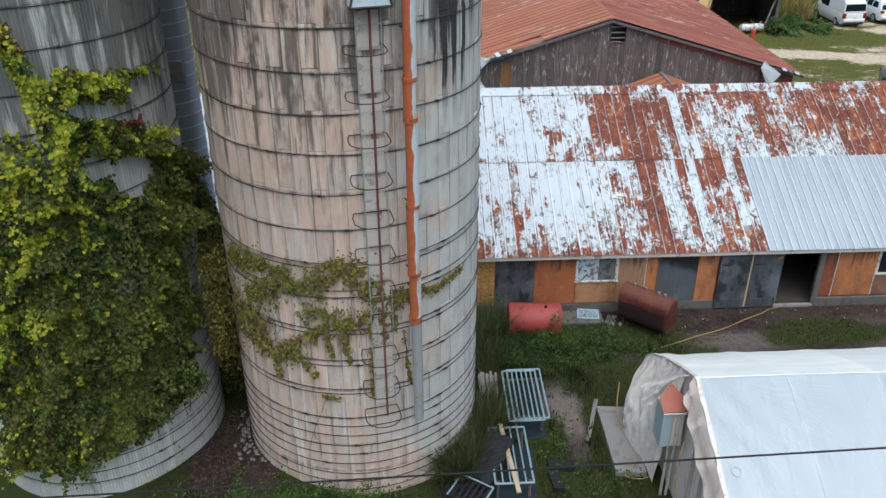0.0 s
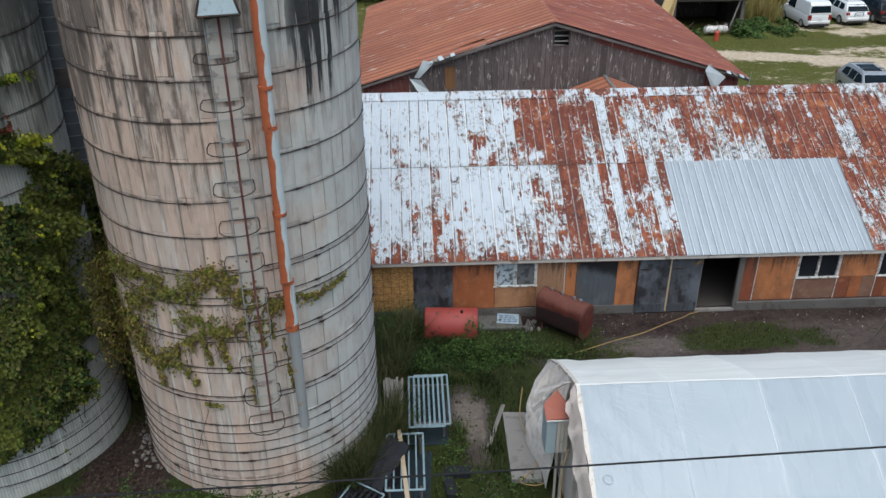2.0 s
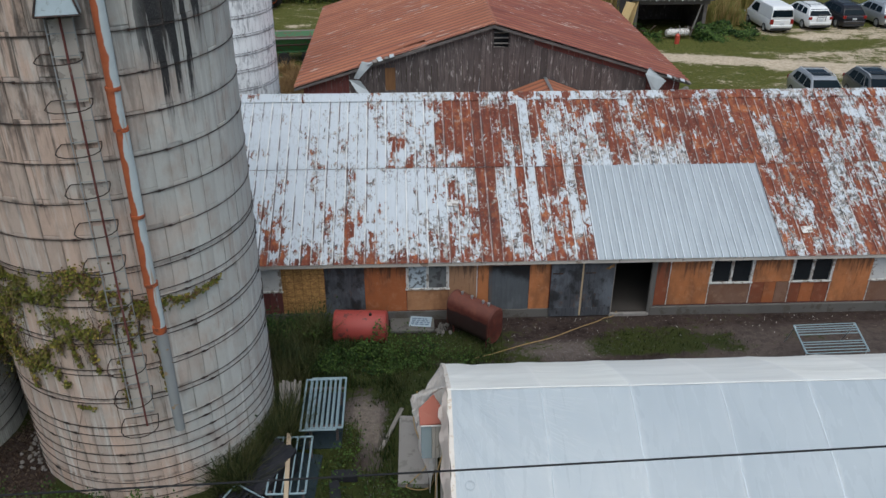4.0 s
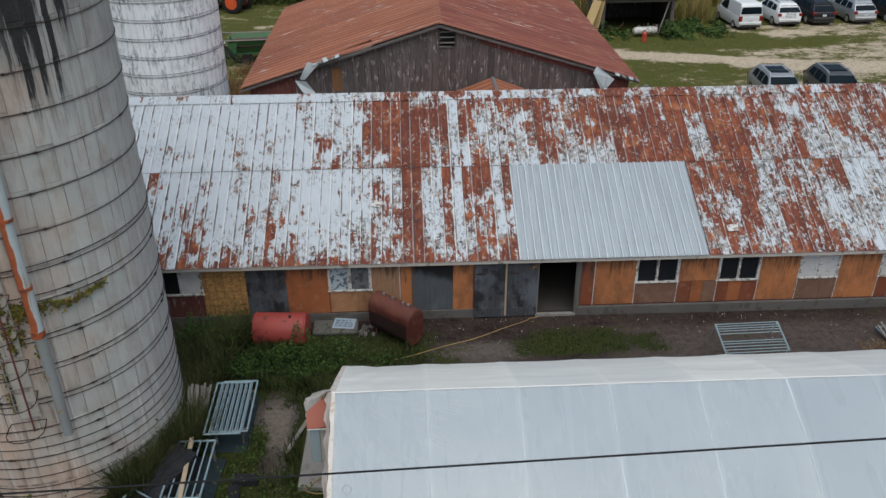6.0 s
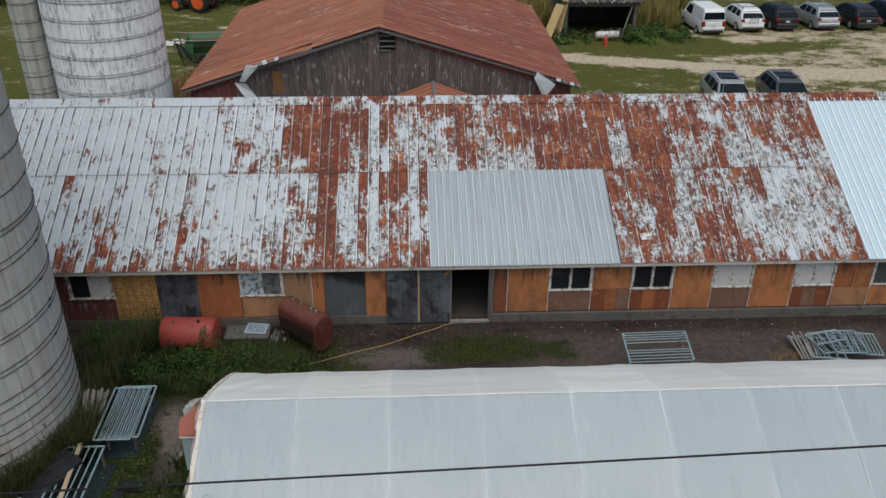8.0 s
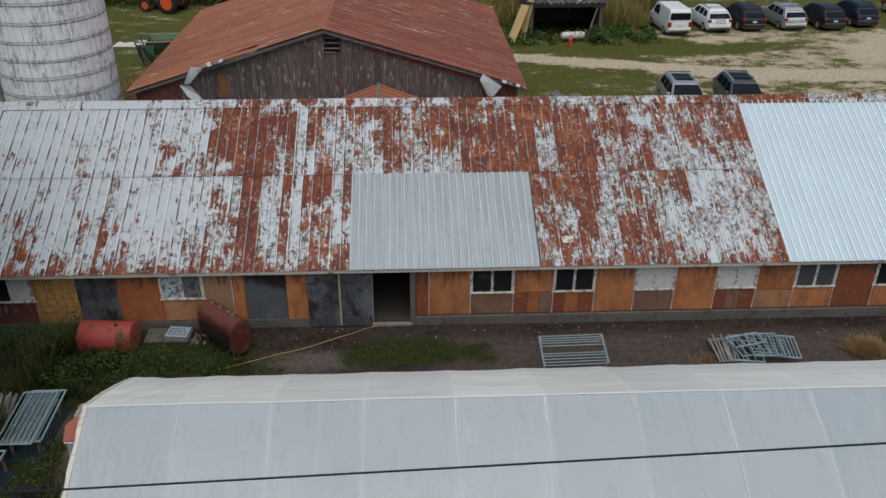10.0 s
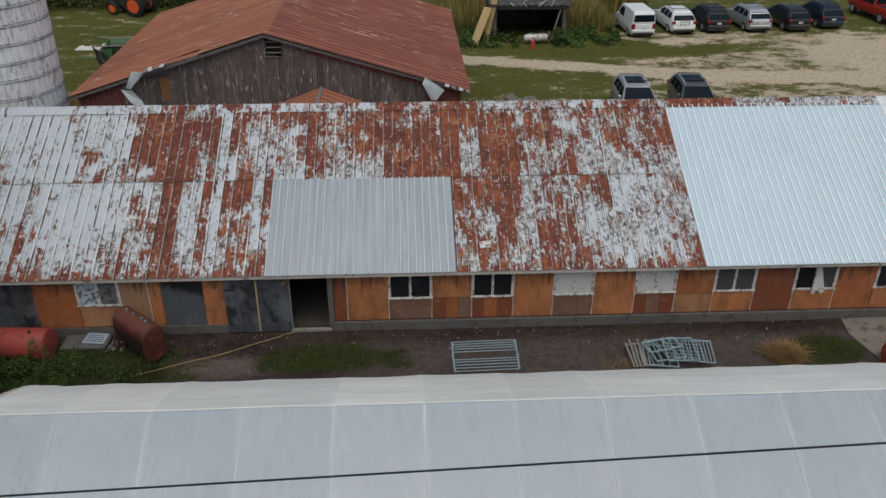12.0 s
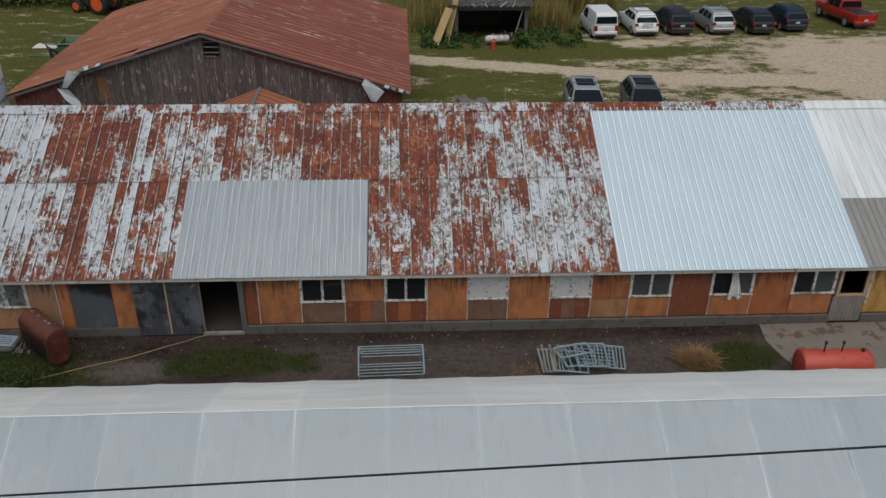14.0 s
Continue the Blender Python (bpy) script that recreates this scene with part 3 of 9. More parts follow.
M_PAD = plain("stained_yard_concrete", (0.20, 0.172, 0.145), 0.95, 0.0, 0.3, 1.2, 0.3, (0.11, 0.085, 0.065))
M_DARK_IN = plain("dark_backing", (0.12, 0.11, 0.10), 0.9)
M_TANK_RED = plain("red_tank_paint", (0.33, 0.052, 0.040), 0.6, 0.0, 0.2, 2.2, 0.12, (0.12, 0.034, 0.03))
M_TANK_RUST = plain("rusted_tank_steel", (0.13, 0.043, 0.032), 0.75, 0.0, 0.4, 1.6, 0.1, (0.05, 0.025, 0.022))
M_TANK_NEW = plain("bright_red_tank_paint", (0.52, 0.075, 0.045), 0.45, 0.0, 0.12, 2.5, 0.15, (0.35, 0.06, 0.04))
M_BLACK = plain("black_rubber", (0.018, 0.018, 0.02), 0.6)
M_BLACK_SHEET = plain("black_plastic_sheet", (0.010, 0.010, 0.014), 0.88, 0.0, 0.3, 3.0)
M_HOSE = plain("yellow_hose", (0.40, 0.26, 0.10), 0.55)
M_PIPE_ORANGE = plain("rust_orange_pipe_steel", (0.43, 0.105, 0.035), 0.7, 0.0, 0.2, 3.0, 0.35, (0.20, 0.06, 0.03))
M_PIPE_BLUE = plain("pale_blue_pipe_paint", (0.40, 0.47, 0.48), 0.5, 0.0, 0.15, 3.0, 0.3, (0.36, 0.17, 0.09))
M_PIPE_GREY = plain("dull_grey_pipe", (0.36, 0.37, 0.37), 0.5, 0.2, 0.15, 2.5, 0.15, (0.40, 0.28, 0.16))
M_CABLE = plain("cable_sheath", (0.010, 0.010, 0.011), 0.8)
M_DARK_FLOOR = plain("darkened_barn_floor", (0.07, 0.06, 0.052), 0.95, 0.0, 0.3, 2.0)
M_STONE = plain("field_stone", (0.17, 0.155, 0.14), 0.9, 0.0, 0.35, 4.0)


def oil_tank_paint():
    n = Nodes("shaded_tank_paint")
    p = n.local()
    x, y, z = n.xyz(p)
    a = n.noise(p, 3.0, 6.0, 0.65)
    base = n.ramp(a, [(0.3, (0.06, 0.017, 0.013)), (0.55, (0.115, 0.033, 0.024)), (0.75, (0.19, 0.065, 0.045))])
    # light painted on the top; shade and oil darken the lower front
    dusty = n.step(n.math("ADD", z, n.math("MULTIPLY", a, 0.3)), 1.12, 1.3)
    base = n.mix(n.math("MULTIPLY", dusty, 0.5), base, (0.17, 0.07, 0.05))
    oil = n.math("MULTIPLY", n.step(n.math("ADD", z, n.math("MULTIPLY", a, 0.35)), 1.06, 0.98), n.step(x, 0.72, 0.66))
    base = n.mix(n.math("MULTIPLY", oil, 0.88), base, (0.022, 0.016, 0.015))
    return n.done(base, n.ramp(a, [(0.3, 0.5), (0.7, 0.8)]), 0.0, n.bump(a, 0.2, 0.006), Specular_IOR_Level=0.25)


M_TANK_OIL = oil_tank_paint()


def glass(name, colour, rough=0.06, spec=0.35):
    n = Nodes(name)
    g = n.noise(n.local(), 3.0, 4.0)
    return n.done(n.mix(g, colour, tuple(c * 1.6 for c in colour)), rough, 0.0, None, Specular_IOR_Level=spec)


M_GLASS_DARK = glass("dark_window_glass", (0.012, 0.014, 0.016))
M_GLASS_CAR = glass("tinted_car_glass", (0.006, 0.011, 0.015), 0.15, 0.05)
M_GLASS_DUSTY = glass("dusty_window_glass", (0.055, 0.06, 0.058), 0.25)


def film():
    n = Nodes("greenhouse_film")
    p = n.pos()
    folds = n.noise(n.scaled(p, 2.2, 0.35, 0.35), 1.0, 5.0, 0.6, 0.5)
    wide = n.noise(n.scaled(p, 0.35, 0.3, 0.3), 1.0, 3.0)
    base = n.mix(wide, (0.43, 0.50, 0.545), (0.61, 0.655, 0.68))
    base = n.mix(n.math("MULTIPLY", n.step(folds, 0.6, 0.75), 0.3), base, (0.72, 0.75, 0.77))
    # paler bands painted along the hoops, 1.8 m apart
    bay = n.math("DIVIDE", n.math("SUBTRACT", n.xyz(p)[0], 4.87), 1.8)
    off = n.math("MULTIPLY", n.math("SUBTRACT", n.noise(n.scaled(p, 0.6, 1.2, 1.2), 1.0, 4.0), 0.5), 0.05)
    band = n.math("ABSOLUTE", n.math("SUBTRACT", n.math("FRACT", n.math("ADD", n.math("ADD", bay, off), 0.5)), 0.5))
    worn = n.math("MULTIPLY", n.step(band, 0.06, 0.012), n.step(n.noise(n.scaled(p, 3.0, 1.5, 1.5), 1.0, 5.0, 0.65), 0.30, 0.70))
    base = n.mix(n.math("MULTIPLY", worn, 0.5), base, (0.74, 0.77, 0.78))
    # creases fan out from the ridge's near end; their glint is painted paler
    fx, fy = n.math("SUBTRACT", n.xyz(p)[0], 4.75), n.math("SUBTRACT", 14.35, n.xyz(p)[1])
    fan = n.math("ARCTAN2", fy, fx)
    far = n.math("SQRT", n.math("ADD", n.math("MULTIPLY", fx, fx), n.math("MULTIPLY", fy, fy)))
    ray = n.node("ShaderNodeCombineXYZ", X=n.math("MULTIPLY", fan, 13.0), Y=n.math("MULTIPLY", far, 0.45), Z=0.0).outputs[0]
    crease = n.math("ABSOLUTE", n.math("SUBTRACT", n.noise(ray, 1.0, 3.0, 0.6), 0.5))
    crease = n.math("MULTIPLY", n.step(crease, 0.028, 0.0), n.step(far, 4.2, 0.8))
    base = n.mix(n.math("MULTIPLY", crease, 0.38), base, (0.78, 0.80, 0.81))
    # each bay of film has its own age
    age = n.t.nodes.new("ShaderNodeTexWhiteNoise")
    age.noise_dimensions = "1D"
    n.link(n.math("FLOOR", bay), age.inputs["W"])
    base = n.mix(n.math("MULTIPLY", age.outputs["Value"], 0.28), base, (0.42, 0.48, 0.53))
    n.done(base, n.ramp(folds, [(0.35, 0.22), (0.7, 0.36)]), 0.0, n.bump(n.math("ADD", folds, n.math("MULTIPLY", crease, 0.35)), 0.5, 0.025), Specular_IOR_Level=0.8)
    tr = n.node("ShaderNodeBsdfTranslucent", Color=(0.80, 0.83, 0.85))
    mx = n.node("ShaderNodeMixShader", Fac=0.28)
    n.t.links.new(n.bsdf.outputs[0], mx.inputs[1])
    n.t.links.new(tr.outputs[0], mx.inputs[2])
    n.t.links.new(mx.outputs[0], n.out.inputs[0])
    return n.mat


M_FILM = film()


# same film for the far slope, whiter to paint its stronger light
def film_far():
    n = Nodes("lit_far_film")
    p = n.pos()
    folds = n.noise(n.scaled(p, 0.35, 3.0, 3.0), 1.0, 6.0, 0.6, 0.6)
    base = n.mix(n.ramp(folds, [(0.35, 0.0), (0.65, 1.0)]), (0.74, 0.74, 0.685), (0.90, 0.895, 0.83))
    bay = n.math("DIVIDE", n.math("SUBTRACT", n.xyz(p)[0], 4.87), 1.8)
    age = n.t.nodes.new("ShaderNodeTexWhiteNoise")
    age.noise_dimensions = "1D"
    n.link(n.math("FLOOR", bay), age.inputs["W"])
    base = n.mix(n.math("MULTIPLY", age.outputs["Value"], 0.45), base, (0.60, 0.61, 0.60))
    off = n.math("MULTIPLY", n.math("SUBTRACT", n.noise(n.scaled(p, 0.6, 1.2, 1.2), 1.0, 4.0), 0.5), 0.06)
    band = n.math("ABSOLUTE", n.math("SUBTRACT", n.math("FRACT", n.math("ADD", n.math("ADD", bay, off), 0.5)), 0.5))
    base = n.mix(n.math("MULTIPLY", n.step(band, 0.05, 0.01), 0.22), base, (0.92, 0.91, 0.87))
    return n.done(base, 0.45, 0.0, n.bump(folds, 0.6, 0.03))


M_FILM_FAR = film_far()
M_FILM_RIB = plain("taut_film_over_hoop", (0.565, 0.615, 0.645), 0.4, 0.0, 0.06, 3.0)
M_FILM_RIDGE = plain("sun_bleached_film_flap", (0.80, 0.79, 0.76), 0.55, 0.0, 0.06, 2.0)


def crumpled_film():
    n = Nodes("crumpled_dirty_film")
    p = n.pos()
    a = n.noise(p, 3.5, 6.0, 0.65, 0.8)
    crease = n.noise(n.scaled(p, 13, 13, 2.2), 1.0, 6.0, 0.68, 0.8)
    base = n.ramp(a, [(0.3, (0.72, 0.635, 0.57)), (0.5, (0.84, 0.775, 0.715)), (0.75, (0.90, 0.87, 0.835))])
    # shade in the folds painted as darker creases
    base = n.mix(n.math("MULTIPLY", n.step(crease, 0.53, 0.66), 0.42), base, (0.44, 0.35, 0.29))
    n.done(base, 0.5, 0.0, n.bump(n.math("ADD", a, crease), 0.7, 0.04))
    tr = n.node("ShaderNodeBsdfTranslucent", Color=base)
    mx = n.node("ShaderNodeMixShader", Fac=0.2)
    n.t.links.new(n.bsdf.outputs[0], mx.inputs[1])
    n.t.links.new(tr.outputs[0], mx.inputs[2])
    n.t.links.new(mx.outputs[0], n.out.inputs[0])
    return n.mat


M_CRUMPLE = crumpled_film()


def leaf(name, colours, through=0.3):
    n = Nodes(name)
    r = n.island()
    k = len(colours)
    base = n.ramp(r, [((i + 0.5) / k, c) for i, c in enumerate(colours)])
    big = n.noise(n.pos(), 0.9, 3.0)
    base = n.mix(n.math("MULTIPLY", n.step(big, 0.42, 0.68), 0.55), base, colours[-1])
    n.done(base, 0.6, 0.0, None, Specular_IOR_Level=0.18)
    tr = n.node("ShaderNodeBsdfTranslucent", Color=base)
    mx = n.node("ShaderNodeMixShader", Fac=through)
    n.t.links.new(n.bsdf.outputs[0], mx.inputs[1])
    n.t.links.new(tr.outputs[0], mx.inputs[2])
    n.t.links.new(mx.outputs[0], n.out.inputs[0])
    return n.mat


# vine depth put into leaf colour: dark for shaded, yellow-green for lit
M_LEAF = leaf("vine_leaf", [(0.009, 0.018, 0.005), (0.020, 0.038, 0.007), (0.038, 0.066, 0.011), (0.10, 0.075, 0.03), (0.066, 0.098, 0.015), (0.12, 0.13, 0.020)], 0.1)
M_LEAF_LIT = leaf("lit_outer_leaf", [(0.08, 0.135, 0.012), (0.13, 0.19, 0.014), (0.20, 0.245, 0.016), (0.32, 0.33, 0.02), (0.38, 0.36, 0.035)], 0.25)
M_LEAF_AUTUMN = leaf("turning_vine_leaf", [(0.14, 0.065, 0.045), (0.085, 0.10, 0.02), (0.19, 0.19, 0.03), (0.36, 0.28, 0.06), (0.20, 0.12, 0.065), (0.12, 0.14, 0.026)], 0.2)
M_LEAF_RED = leaf("reddened_vine_leaf", [(0.10, 0.018, 0.014), (0.16, 0.03, 0.022), (0.08, 0.03, 0.018), (0.05, 0.045, 0.012)], 0.15)
M_WEED = leaf("weed_leaf", [(0.007, 0.020, 0.005), (0.015, 0.038, 0.008), (0.036, 0.078, 0.014), (0.085, 0.135, 0.028)], 0.15)
M_GRASS = leaf("grass_blade", [(0.05, 0.09, 0.016), (0.085, 0.125, 0.022), (0.13, 0.15, 0.035), (0.21, 0.19, 0.07)])
M_YARD_GRASS = leaf("yard_grass_blade", [(0.007, 0.017, 0.004), (0.014, 0.028, 0.006), (0.026, 0.040, 0.009), (0.06, 0.055, 0.02)], 0.15)
M_LITTER = leaf("leaf_litter", [(0.030, 0.018, 0.013), (0.05, 0.030, 0.02), (0.022, 0.014, 0.011), (0.09, 0.065, 0.045)], 0.05)
M_LONG_GRASS = leaf("long_grass_blade", [(0.018, 0.030, 0.010), (0.034, 0.050, 0.015), (0.062, 0.075, 0.024), (0.12, 0.115, 0.048)])
M_TALL_WEED = leaf("tall_weed_blade", [(0.010, 0.024, 0.006), (0.020, 0.040, 0.009), (0.040, 0.064, 0.015), (0.085, 0.09, 0.034)])
M_DRY = leaf("dry_stalk", [(0.34, 0.23, 0.09), (0.46, 0.33, 0.14), (0.26, 0.22, 0.07), (0.19, 0.19, 0.05)])
M_STRAW = leaf("straw", [(0.32, 0.20, 0.09), (0.42, 0.28, 0.13), (0.25, 0.15, 0.07)])
M_LADDER = plain("blue_grey_door_sheet", (0.56, 0.505, 0.44), 0.7, 0.0, 0.2, 2.5, 0.2, (0.34, 0.30, 0.26))
M_STEM = plain("vine_stem", (0.10, 0.065, 0.05), 0.9)


def ground_material():
    n = Nodes("yard_ground")
    p = n.pos()
    grass = n.attr("grass")
    pale = n.attr("pale")
    a = n.noise(n.scaled(p, 0.6, 1.0, 1.0), 1.0, 7.0, 0.68)
    b = n.noise(p, 5.2, 7.0, 0.72)
    c = n.noise(p, 38.0, 4.0, 0.7)
    v = n.math("ADD", grass, n.math("ADD", n.math("MULTIPLY", n.math("SUBTRACT", a, 0.5), 2.0), n.math("ADD", n.math("MULTIPLY", n.math("SUBTRACT", b, 0.5), 1.7), n.math("MULTIPLY", n.math("SUBTRACT", c, 0.5), 0.5))))
    mask = n.step(v, 0.40, 0.64)
    dirt = n.mix(n.math("MULTIPLY", n.math("ADD", n.step(a, 0.36, 0.66), n.step(b, 0.3, 0.7)), 0.5), (0.013, 0.008, 0.007), (0.066, 0.047, 0.041))
    light = n.mix(n.step(b, 0.25, 0.75), (0.32, 0.25, 0.17), (0.65, 0.54, 0.405))
    gravel = n.mix(n.step(b, 0.2, 0.8), (0.105, 0.086, 0.076), (0.225, 0.19, 0.168))
    light = n.mix(n.step(pale, 0.55, 0.95), gravel, light)
    dirt = n.mix(pale, dirt, light)
    stones = n.step(n.noise(p, 26.0, 3.0, 0.6), 0.62, 0.70)
    dirt = n.mix(n.math("MULTIPLY", stones, 0.3), dirt, (0.28, 0.255, 0.235))
    leafy = n.ramp(b, [(0.28, (0.034, 0.048, 0.010)), (0.45, (0.080, 0.092, 0.018)), (0.6, (0.15, 0.138, 0.036)), (0.75, (0.26, 0.20, 0.085))])
    leafy = n.mix(n.math("MULTIPLY", n.step(c, 0.35, 0.7), 0.6), leafy, (0.03, 0.04, 0.012))
    leafy = n.mix(n.math("MULTIPLY", n.step(pale, 0.85, 0.45), 0.86), leafy, (0.016, 0.024, 0.008))
    dull = n.step(n.noise(p, 0.35, 5.0, 0.6), 0.36, 0.64)
    leafy = n.mix(n.math("ADD", 0.10, n.math("MULTIPLY", dull, 0.5)), leafy, n.mix(n.step(pale, 0.5, 0.9), (0.040, 0.048, 0.010), (0.080, 0.080, 0.016)))
    base = n.mix(mask, dirt, leafy)
    return n.done(base, 0.95, 0.0, n.bump(n.math("ADD", c, b), 0.35, 0.02), Specular_IOR_Level=0.15)


M_GROUND = ground_material()


# ---- ground ----
def smooth(v, a, b):
    t = min(1.0, max(0.0, (v - a) / (b - a)))
    return t * t * (3 - 2 * t)


def blob(x, y, cx, cy, rx, ry):
    return smooth(1.35 - math.hypot((x - cx) / rx, (y - cy) / ry), 0.0, 0.7)


def ground_z(x, y):
    z = -0.02 * min(45.0, max(0.0, y - 27.0))
    z += 0.35 * math.exp(-((x + 4.5) / 2.2) ** 2 - ((y - 14.6) / 2.2) ** 2)
    return z + 0.05 * noise.noise(Vector((x * 0.25, y * 0.25, 0.0)))


def track(x):
    return 53.6 - 0.32 * max(0.0, x - 15.0) * (1.0 if x < 30 else 30.0 / x)


def cover(x, y):
    """How grassy, and how pale where bare, the ground is."""
    if y > 29:
        g = 0.80
        g -= 0.75 * smooth(1.5 - abs(y - track(x)), 0.0, 1.0) * smooth(x, 8, 14)
        lot = smooth(x, 24, 31) * smooth(y, 38.5, 41.5) * smooth(57.5 - y, 0, 2.5)
        g -= 0.33 * lot
        g -= 0.30 * smooth(x, 27, 30) * smooth(43 - x, 0, 4) * smooth(y, 55.8, 57.2) * smooth(60.5 - y, 0, 1.5)
        g -= 0.5 * smooth(x, 38, 45) * smooth(y, 43, 46) * smooth(61 - y, 0, 4)
        g -= 0.5 * blob(x, y, -6.0, 64.9, 2.6, 0.8) + 0.4 * blob(x, y, -3.6, 61.3, 1.0, 0.5)
        g += 0.42 * blob(x, y, 29, 55, 8, 2.0)
        g -= 0.5 * blob(x, y, 32.5, 56.5, 2.2, 0.9)
        return max(0.0, g), 1.0
    g = 0.18
    g += 0.75 * (1.0 - smooth(x, 5.0, 9.0)) * (1.0 - smooth(y, 21.0, 21.7))
    g += 0.85 * blob(x, y, 11.0, 20.5, 1.7, 0.65) * (0.85 + 0.7 * noise.noise(Vector((x * 1.7, y * 2.2, 3.0)))) + 0.4 * blob(x, y, 13.3, 20.4, 0.5, 0.6)
    g += 0.6 * blob(x, y, 25.8, 20.3, 1.1, 0.8)
    g += 0.6 * (1.0 - smooth(y, 8, 12))
    g -= 0.6 * blob(x, y, 2.85, 17.9, 0.6, 0.7) + 0.6 * blob(x, y, 3.15, 16.6, 0.4, 1.2) + 0.35 * blob(x, y, 5.2, 19.4, 0.9, 0.5)
    g -= 0.85 * blob(x, y, -4.9, 15.6, 1.0, 1.9)
    pale = -0.30 * smooth(y, 20.9, 21.6) + 0.62 * blob(x, y, 2.95, 17.4, 0.62, 1.1) + 0.4 * blob(x, y, 3.3, 15.2, 0.35, 1.4) + 0.52 * blob(x, y, 8.3, 20.2, 1.5, 0.42) + 0.3 * blob(x, y, 4.9, 19.3, 0.8, 0.6) + 0.03 + 0.27 * smooth(x, 10.5, 14.0)
    return max(0.0, g), max(0.0, min(1.0, pale))


def steps(*spans):
    out = []
    for a, b, d in spans:
        out += list(np.arange(a, b - 1e-6, d))
    return out + [spans[-1][1]]


def make_ground():
    xs = steps((-900, -60, 120), (-60, -14, 4), (-14, 34, 0.32), (34, 62, 0.7), (62, 120, 6), (120, 900, 120))
    ys = steps((-600, -40, 110), (-40, 8, 4), (8, 24, 0.32), (24, 38, 1.0), (38, 64, 0.5), (64, 120, 6), (120, 1500, 200))
    v, f, g, p = [], [], [], []
    for y in ys:
        for x in xs:
            a, b = cover(x, y)
            v.append((x, y, ground_z(x, y)))
            g.append(a)
            p.append(b)
    n = len(xs)
    for j in range(len(ys) - 1):
        for i in range(n - 1):
            f.append((j * n + i, j * n + i + 1, (j + 1) * n + i + 1, (j + 1) * n + i))
    me = bpy.data.meshes.new("ground")
    me.from_pydata(v, [], f)
    for name, values in (("grass", g), ("pale", p)):
        me.attributes.new(name, "FLOAT", "POINT").data.foreach_set("value", values)
    me.polygons.foreach_set("use_smooth", [True] * len(me.polygons))
    me.materials.append(M_GROUND)
    return tagged(new("ground", me), "farmyard ground of trodden dirt, gravel and rough grass", "ground", kind="structure")


make_ground()


# ---- long low barn ----
EAVE_Y, EAVE_Z, RIDGE_Y, RIDGE_Z = 21.72, 2.13, 27.58, 5.13
SLOPE = math.atan2(RIDGE_Z - EAVE_Z, RIDGE_Y - EAVE_Y)
BARN_L, BARN_R = -9.0, 41.0
WALL_Y = 22.0
barn = thing("long_barn", (0, 0, 0), "long low barn with plywood-clad wall and rusty patched metal roof", "barn")


def on_roof(x, s, up=0.0):
    """A pose on the near slope, s metres up from the eave."""
    return pose(x, EAVE_Y + s * math.cos(SLOPE) - up * math.sin(SLOPE), EAVE_Z + s * math.sin(SLOPE) + up * math.cos(SLOPE), math.degrees(SLOPE), 0, 0)


OPENINGS = [  # x0, x1, z0, z1
    (-0.84, 0.39, 1.09, 1.96), (4.03, 5.25, 1.09, 1.96), (10.13, 11.30, 0.0, 1.98), (13.03, 14.30, 1.09, 1.96), (15.49, 16.72, 1.09, 1.96),
    (17.92, 19.12, 1.09, 1.96), (20.37, 21.60, 1.09, 1.96), (22.77, 24.01, 1.09, 1.96), (25.22, 26.49, 1.09, 1.96), (27.72, 29.02, 1.09, 1.96),
    (29.16, 30.02, 0.95, 1.9)]


def barn_shell():
    s = Shape()
    x = BARN_L
    for a, b, z0, z1 in OPENINGS:
        s.box(x, a, WALL_Y, WALL_Y + 0.14, 0.0, 2.2)
        if z0 > 0:
            s.box(a, b, WALL_Y, WALL_Y + 0.14, 0.0, z0)
        s.box(a, b, WALL_Y, WALL_Y + 0.14, z1, 2.2)
        x = b
    s.box(x, BARN_R, WALL_Y, WALL_Y + 0.14, 0.0, 2.2)
    far = 2 * RIDGE_Y - WALL_Y
    s.box(BARN_L, BARN_R, far - 0.14, far, -0.3, 2.2)
    for x in (BARN_L, BARN_R - 0.14):
        s.prism([(WALL_Y + 0.14, -0.2), (far - 0.14, -0.3), (far - 0.14, 2.2), (RIDGE_Y, RIDGE_Z - 0.12), (WALL_Y + 0.14, 2.2)], "x", x, x + 0.14)
    wall = part("wall", s, M_BARN_RED, barn, "dark red board wall behind the panels")
    # floor colour darkened to stand for the shade indoors
    part("barn_floor", Shape().box(BARN_L + 0.14, BARN_R - 0.14, WALL_Y + 0.14, far - 0.14, -0.25, 0.06), M_DARK_FLOOR, barn, "barn floor, darkened for the dim inside")
    for a, b, d in ((-8.9, 10.1, 0.05), (11.32, 29.05, 0.10), (30.06, 40.9, 0.10)):
        part("foundation", Shape().box(a, b, WALL_Y - d, WALL_Y - 0.002, -0.15, 0.30, 0.013), M_KERB, barn, "low stained concrete kerb")
    part("doorstep", Shape().box(10.10, 11.30, WALL_Y - 0.12, WALL_Y - 0.002, -0.1, 0.10, 0.01), M_CONCRETE, barn)
    return wall


barn_wall = barn_shell()

